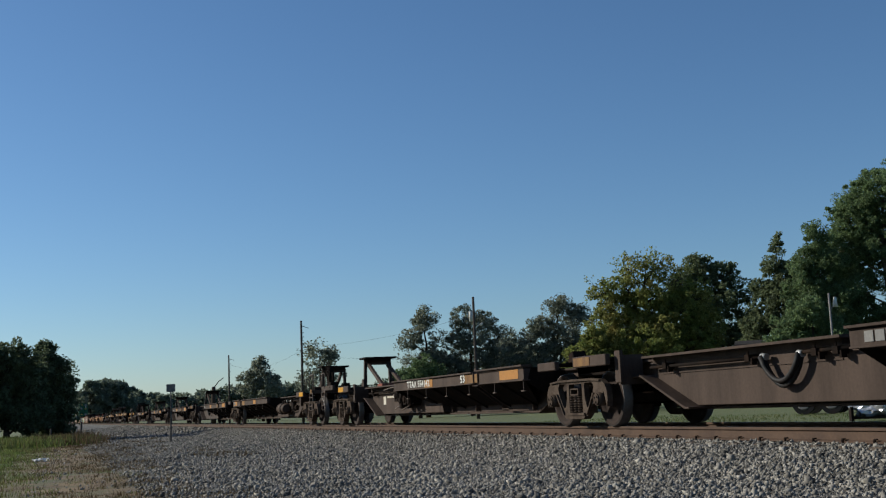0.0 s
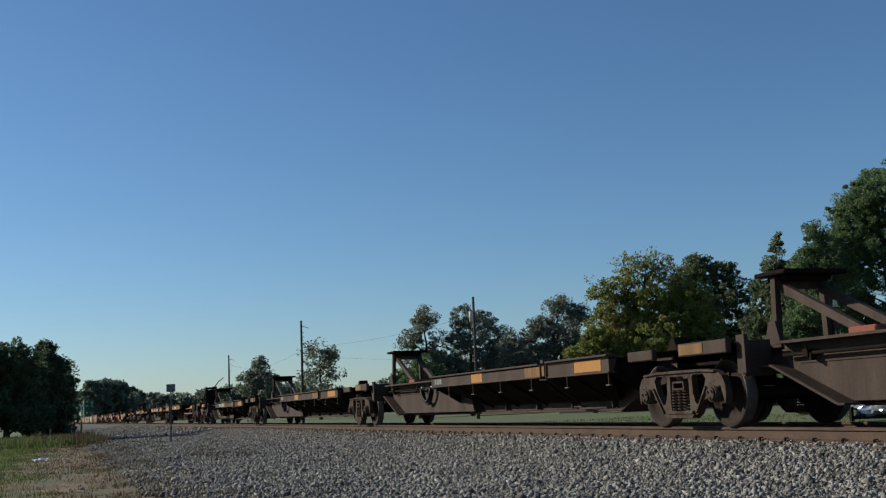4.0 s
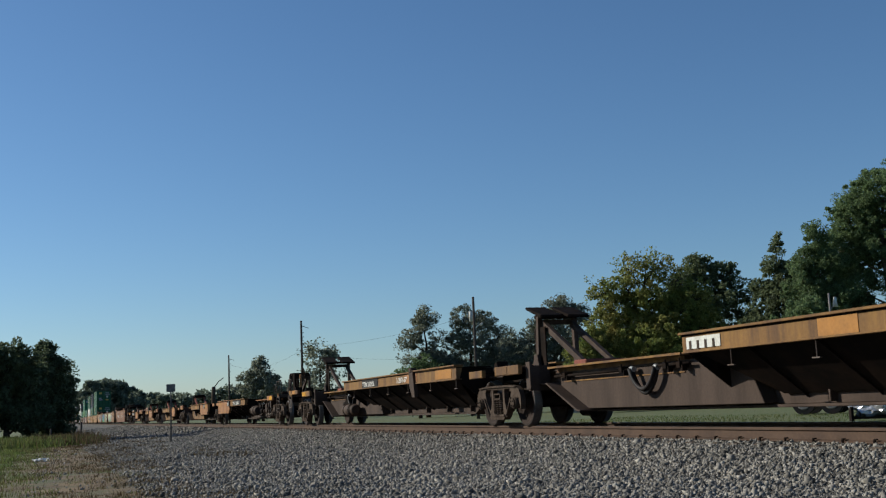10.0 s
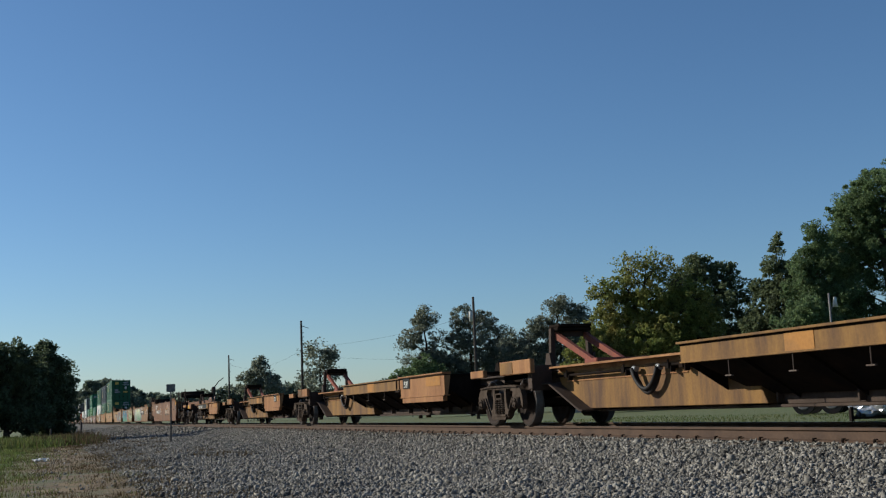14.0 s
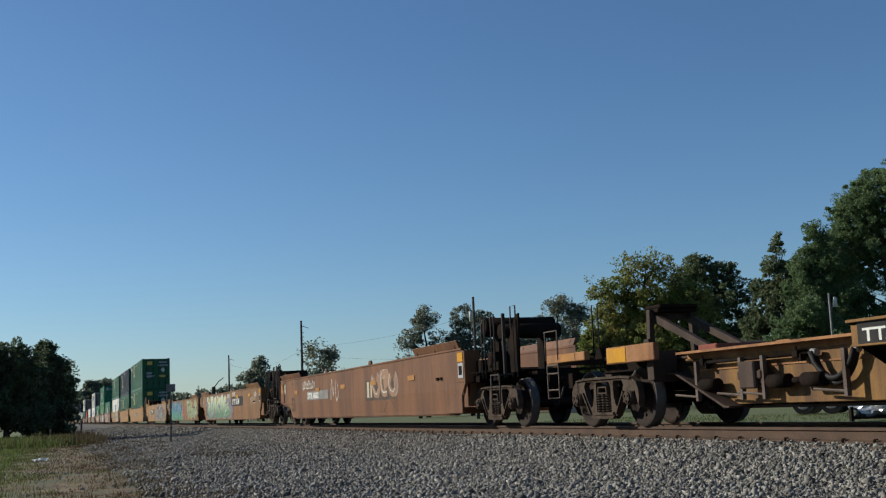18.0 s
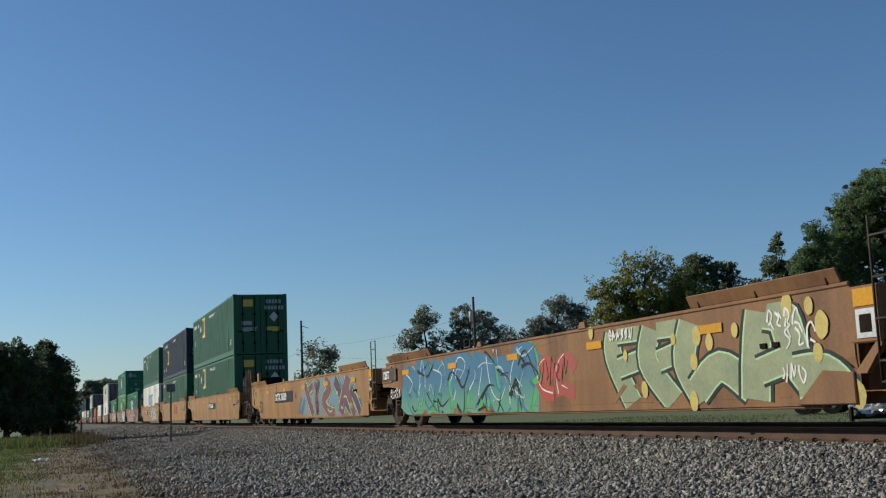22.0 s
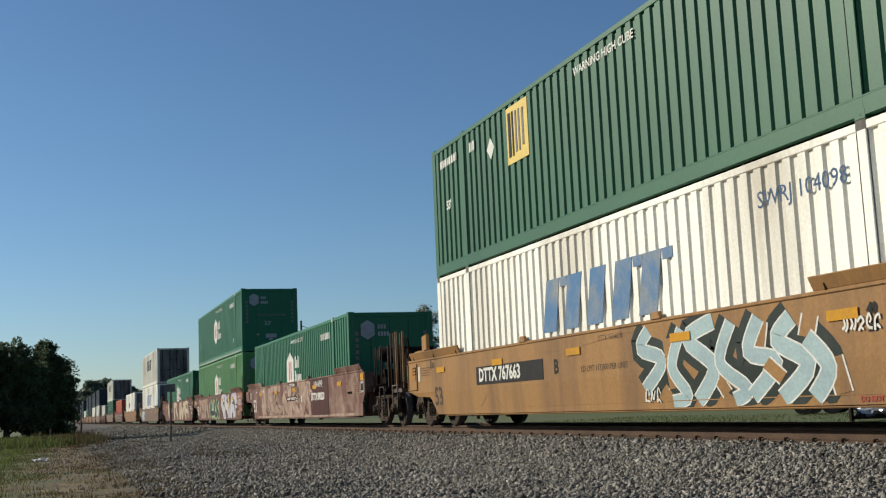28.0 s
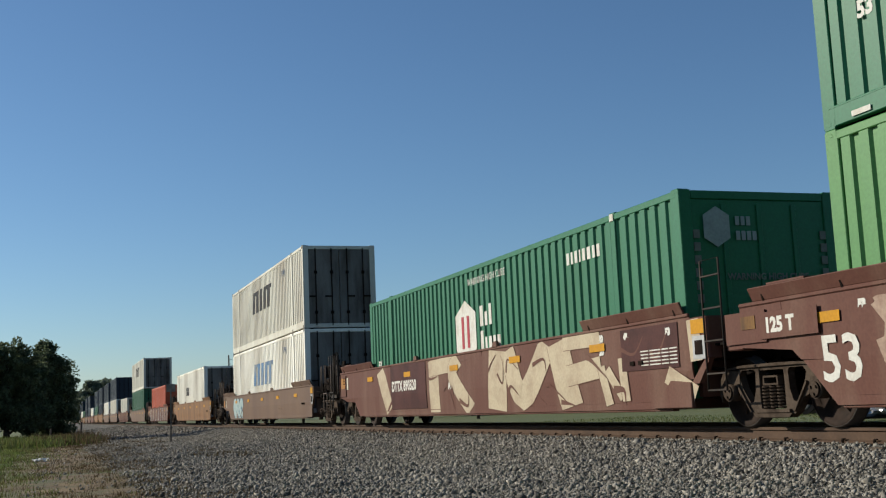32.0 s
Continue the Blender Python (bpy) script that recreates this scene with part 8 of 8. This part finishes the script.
def stencils(car, m, zt, strip_m=None):
    """Load marks, a ring and rows of small stencilled bars near the leading end."""
    X = -1.3085
    letters("40", 0.16, m, car, X, 1.94, zt - 0.24, bold=0.004)
    letters("20", 0.16, m, car, X, 1.94, zt - 0.44, bold=0.004)
    bars(car, m, X, 1.94, zt - 0.27, (0.26,), 0.012)
    for word, y in (("45", 1.15), ("48", 0.64)):
        letters(word, 0.14, m, car, X, y, zt - 0.24, bold=0.004)
        bars(car, m, X, y - 0.24, zt - 0.28, (0.025,), 0.2)
    for k in range(5):
        bars(car, m, X, 0.97, zt - 0.36 - 0.055 * k, (0.1, 0.2, 0.12, 0.2), 0.02, 0.03)
    for k in range(2):
        bars(car, m, X, 0.95, 0.60 - 0.05 * k, (0.25, 0.2, 0.25), 0.02, 0.03)
    ring_mark(car, 1.80, zt - 0.62, 0.07, m)
    if strip_m:
        plate("warning_strip", car, strip_m, X, 2.05, 0.64, 0.30, 0.35, "red warning strip along the bottom", 0.003)


MARD = mat("dark_maroon_panel", (0.068, 0.0256, 0.0224), 0.6)


w8 = well_unit(73.4, 92.9, W_WORN, "faded maroon well car with cream overspray and one container", True, False, 1.5)
marks(w8, 19.5, "", 1.5, big=WHITEP)
mural(w8, W8_CREAM, GFADE, W_MAROON, None, None, bound=0.01)
slashes(w8, 7.0, 16.8, 0.34, 1.4, 22, GFADE, 53, 0.16)
slashes(w8, 7.0, 16.8, 0.34, 1.4, 10, W_MAROON, 56, 0.14)
plate("graffiti", w8, GFADE, -1.3025, 17.0, 0.7, 0.285, 0.365, "worn cream band along the bottom", 0.003)
plate("black_panel", w8, MARD, -1.3085, 6.75, 4.2, 0.34, 1.5)
letters("DTTX 890320", 0.32, WHITEP, w8, -1.3155, 6.62, 0.83)
tag(w8, 6.2, 1.24, 0.2, WHITEP, 61, 8)
letters("B", 0.28, WHITEP, w8, -1.3155, 8.3, 0.82)
plate("black_panel", w8, MARD, -1.3085, 10.3, 8.95, 1.36, 1.5)
letters("DTTX 890320B", 0.14, WHITEP, w8, -1.3155, 10.25, 1.38, bold=0.004)
ring_mark(w8, 9.0, 0.9, 0.15)
plate("black_panel", w8, MARD, -1.3085, 10.75, 9.05, 0.86, 1.03)
letters("LOAD LIMIT 115500 PER UNIT", 0.115, WHITEP, w8, -1.3155, 10.7, 0.91, bold=0.004)

GSALMON = mat("faded_salmon_red", (0.26, 0.085, 0.06), 0.6, 0.0, (0.19, 0.075, 0.055), 0.5, 0.8, streak=True)
w9 = well_unit(94.6, 112.5, W_MAROON, "faded maroon well car with green and lilac graffiti", False, False, 1.5)
marks(w9, 17.9, "", 1.5, big=WHITEP)
plate("black_panel", w9, W_MAROON, -1.336, 17.45, 16.35, 1.08, 1.4)
letters("125 T", 0.24, WHITEP, w9, -1.3425, 17.35, 1.16)
mural(w9, [(0.74 * w, q) for w, q in W9_DARK], GINK, GLPALE, GLPALE, None, rim=0.018, bound=0.11, merge=True)
tag(w9, 9.8, 0.36, 0.16, GLPALE, 19, 6)
plate("graffiti", w9, GSALMON, -1.302, 1.95, 0.05, 0.3, 1.48, "faded red sprayed patch", 0.003)
mural(w9, [(0.85 * w, q) for w, q in W9_LILAC], GL, GINK, WHITEP, None, rim=0.03, bound=0.10)
plate("graffiti", w9, GTAN, -1.3055, 2.0, 0.05, 0.3, 0.78, "tan sprayed patch", 0.003)
splash(w9, [(4.05, 1.2, 0.2), (3.8, 1.0, 0.16), (4.2, 0.95, 0.14), (2.6, 1.3, 0.1), (6.6, 0.95, 0.12), (5.2, 0.75, 0.1)], GYEL, 5)
for word, zz in (("BETTER", 0.66), ("OFF", 0.5), ("DEAD", 0.34)):
    letters(word, 0.16, BLACKP, w9, -1.3125, 1.75, zz, bold=0.006, wide=1.6)
tag(w9, 1.9, 0.9, 0.26, WHITEP, 47, 6)
tag(w9, 2.2, 1.15, 0.2, WHITEP, 48, 5)
tag(w9, 7.2, 0.4, 0.22, BLACKP, 16, 3)
slashes(w9, 12.0, 15.4, 0.34, 1.4, 26, GFADE, 51, 0.42)
slashes(w9, 12.0, 15.0, 0.5, 1.3, 8, MARD, 52, 0.2)
letters("C", 0.28, WHITEP, w9, -1.305, 12.0, 0.75)

w10 = well_unit(113.7, 133.3, W_MAROON, "maroon well car with big cream block graffiti and one container", False, True, 1.5)
letters("125 T", 0.2, WHITEP, w10, -1.305, 19.2, 1.16)
plate("black_panel", w10, MARD, -1.3105, 14.3, 11.45, 0.42, 1.5)
letters("DTTX 890320", 0.34, WHITEP, w10, -1.3175, 14.2, 0.87)


mural(w10, W10_CREAM, GC, W_MAROON, None, None, bound=0.01)
slashes(w10, 0.6, 14.0, 0.34, 1.4, 16, W_MAROON, 55, 0.10)
plate("black_panel", w10, MARD, -1.3105, 1.95, 0.3, 0.84, 1.46, "brown stencil panel", 0.004)
for k in range(5):
    bars(w10, WHITEP, -1.3145, 1.35, 1.10 - 0.05 * k, (0.22, 0.3, 0.18, 0.2), 0.018, 0.04)
letters("40", 0.15, WHITEP, w10, -1.3105, 2.68, 1.33)
letters("20", 0.15, WHITEP, w10, -1.3105, 2.68, 1.13)
letters("53", 0.13, WHITEP, w10, -1.3155, 0.62, 1.30)
letters("45", 0.12, WHITEP, w10, -1.3155, 1.85, 1.32)
letters("A", 0.2, WHITEP, w10, -1.3165, 9.9, 0.82)

w11 = well_unit(137.2, 157.6, W_GREY, "grey-brown well car carrying two stacked white containers", True, True, 1.3)
graffiti(w11, 14.6, 17.2, 0.3, 1.2, [GS], GB, GB, 17, 3)

# containers, leading end and height of the bottom
STATE["wall"] = 0.035
G53 = "green corrugated 53 foot container with a yellow emblem"
HUB = "deep green corrugated 53 foot container with a white hexagon emblem"
ZL, ZU = 0.40, 3.30
stencils(w5, DARKLET, 1.5, GR)
stencils(w6, BLACKP, 1.5, GR)
stencils(w8, GTAN, 1.5)
stencils(w9, WHITEP, 1.5)
STATE["wall"] = 0.0
container(10.6, ZL, C_GREEN, G53, "square", end="door")
container(10.6, ZU, C_GREEN, G53, "square", end="door")
container(30.7, ZL, C_GREEN, G53, "square", end="door", badge=(11.57, 1.57, 1.42, 0.89))
container(30.7, ZU, C_NAVY, "charcoal blue corrugated 53 foot container with a yellow emblem", "square", end="door", badge=(12.55, 1.10, 0.92, 0.98))
container(50.75, ZL, C_WHITE, "white corrugated container with faded slanted blue lettering", "swift", end="door")
container(50.75, ZU, C_GREEN, G53, "square", end="door")
container(75.0, ZL, C_HUB, HUB, "hex")
container(94.5, ZL, C_LGREEN, "light green corrugated 53 foot container with a hexagon emblem", "hex")
container(94.5, ZU, C_HUB, HUB, "hex")
container(113.8, ZL, C_HUB, HUB, "hex")
container(138.4, ZL, C_WHITE, "white container with slanted lettering", "swift", end="door")
container(138.4, ZU, C_GREY, "dirty white container with streaked doors", "swift", end="door")

# the far end of the train
far = ((162.6, 182.4, W_TAN, "tan well car carrying one white container"), (186.6, 204.6, W_MAROON, "dark ribbed well car carrying an orange container"), (208.6, 229.5, W_GREY, "grey-brown well car with stacked containers"), (233.5, 252.5, W_MAROON, "dark brown well car with a pale container"), (256.0, 276.0, W_GREY, "grey-brown well car with dark stacked containers"), (278.5, 298.0, W_GREY, "grey-brown well car with stacked containers"), (301, 320, W_TAN, "tan well car far down the train"), (322, 341, W_TAN, "tan well car far down the train"), (345, 364, W_MAROON, "maroon well car far down the train"), (366, 385, W_MAROON, "maroon well car far down the train"), (388, 407, W_GREY, "grey well car far down the train"), (411, 430, W_TAN, "tan well car far down the train"), (432, 451, W_TAN, "tan well car far down the train"), (454, 473, W_GREY, "grey well car far down the train"))
for i, (a, b, m, lb) in enumerate(far):
    cw = well_unit(a, b, m, lb, True, True, 1.3 if i < 6 else 1.5)
    if i in (1, 3):
        part("side_rib", lambda bm: [box(bm, -1.36, -1.3, 1.2 + 1.6 * k, 1.32 + 1.6 * k, 0.3, 1.25) for k in range(10)], WHITEP if i == 1 else m, cw)
container(165.6, ZL, C_WHITE, "white container with unreadable dark marking", "plain", 14.6, 2.9, "door")
container(189.0, ZL, C_RED, "orange-red container in a low well", "none", 12.2, 2.6, "door")
container(210.3, ZL, C_GREEN, "dark green container under a white one", "none", 16.15, 2.9, "door")
container(210.3, ZU, C_GREY, "dirty white container on top of a green one", "swift", 16.15, 2.9, "door")
container(235.5, ZL, C_GREY, "pale container in a dark well", "none", 12.2, 2.6, "door")
container(258.4, ZL, C_GREY, "pale container under a dark one", "none", 16.15, 2.9, "door")
container(258.4, ZU, C_NAVY, "charcoal container on top", "none", 16.15, 2.9, "door")
container(280.5, ZL, C_WHITE, "white container under a dark one", "none", 16.15, 2.9, "door")
container(280.5, ZU, C_NAVY, "charcoal container on top", "none", 16.15, 2.9, "door")
for i, a in enumerate((302.8, 323.8, 346.8, 367.8, 389.8, 412.8, 433.8, 455.8)):
    container(a, ZL, (C_NAVY, C_GREEN, C_WHITE, C_NAVY)[i % 4], "far container in the lower row", "none", 16.15, 2.9, "door")
    if i % 3 != 2:
        container(a, ZU, (C_NAVY, C_NAVY, C_GREEN)[i % 3], "far container in the upper row", "none", 16.15, 2.9, "door")

build_track()


# ---- motions ----
def motions():
    times = [2.0 * i for i in range(17)]
    for ob, u, x, z in MOVERS:
        walk(ob, [(t, pose(XC + x, u - run(t), z)) for t in times])
    start = {ob: u for ob, u, x, z in MOVERS}
    fine = [i / 30 for i in range(961)]
    dist = [run(t) for t in fine]
    for ob, y, car in WHEELS:
        u = start[car] + y
        inside = [i for i, s in enumerate(dist) if 5.0 < u - s < 42.0]
        if not inside:
            continue
        base = ob.matrix_basis.copy()
        rows, last = [], None
        s0 = dist[inside[0]]
        if inside[0] > 0:
            rows.append((0.0, base))
        for i in inside:
            ang = -(dist[i] - s0) / 0.457
            rows.append((fine[i], base @ Matrix.Rotation(-ang, 4, "X")))
        if rows[-1][0] < 32.0:
            rows.append((32.0, rows[-1][1]))
        walk(ob, rows)


motions()
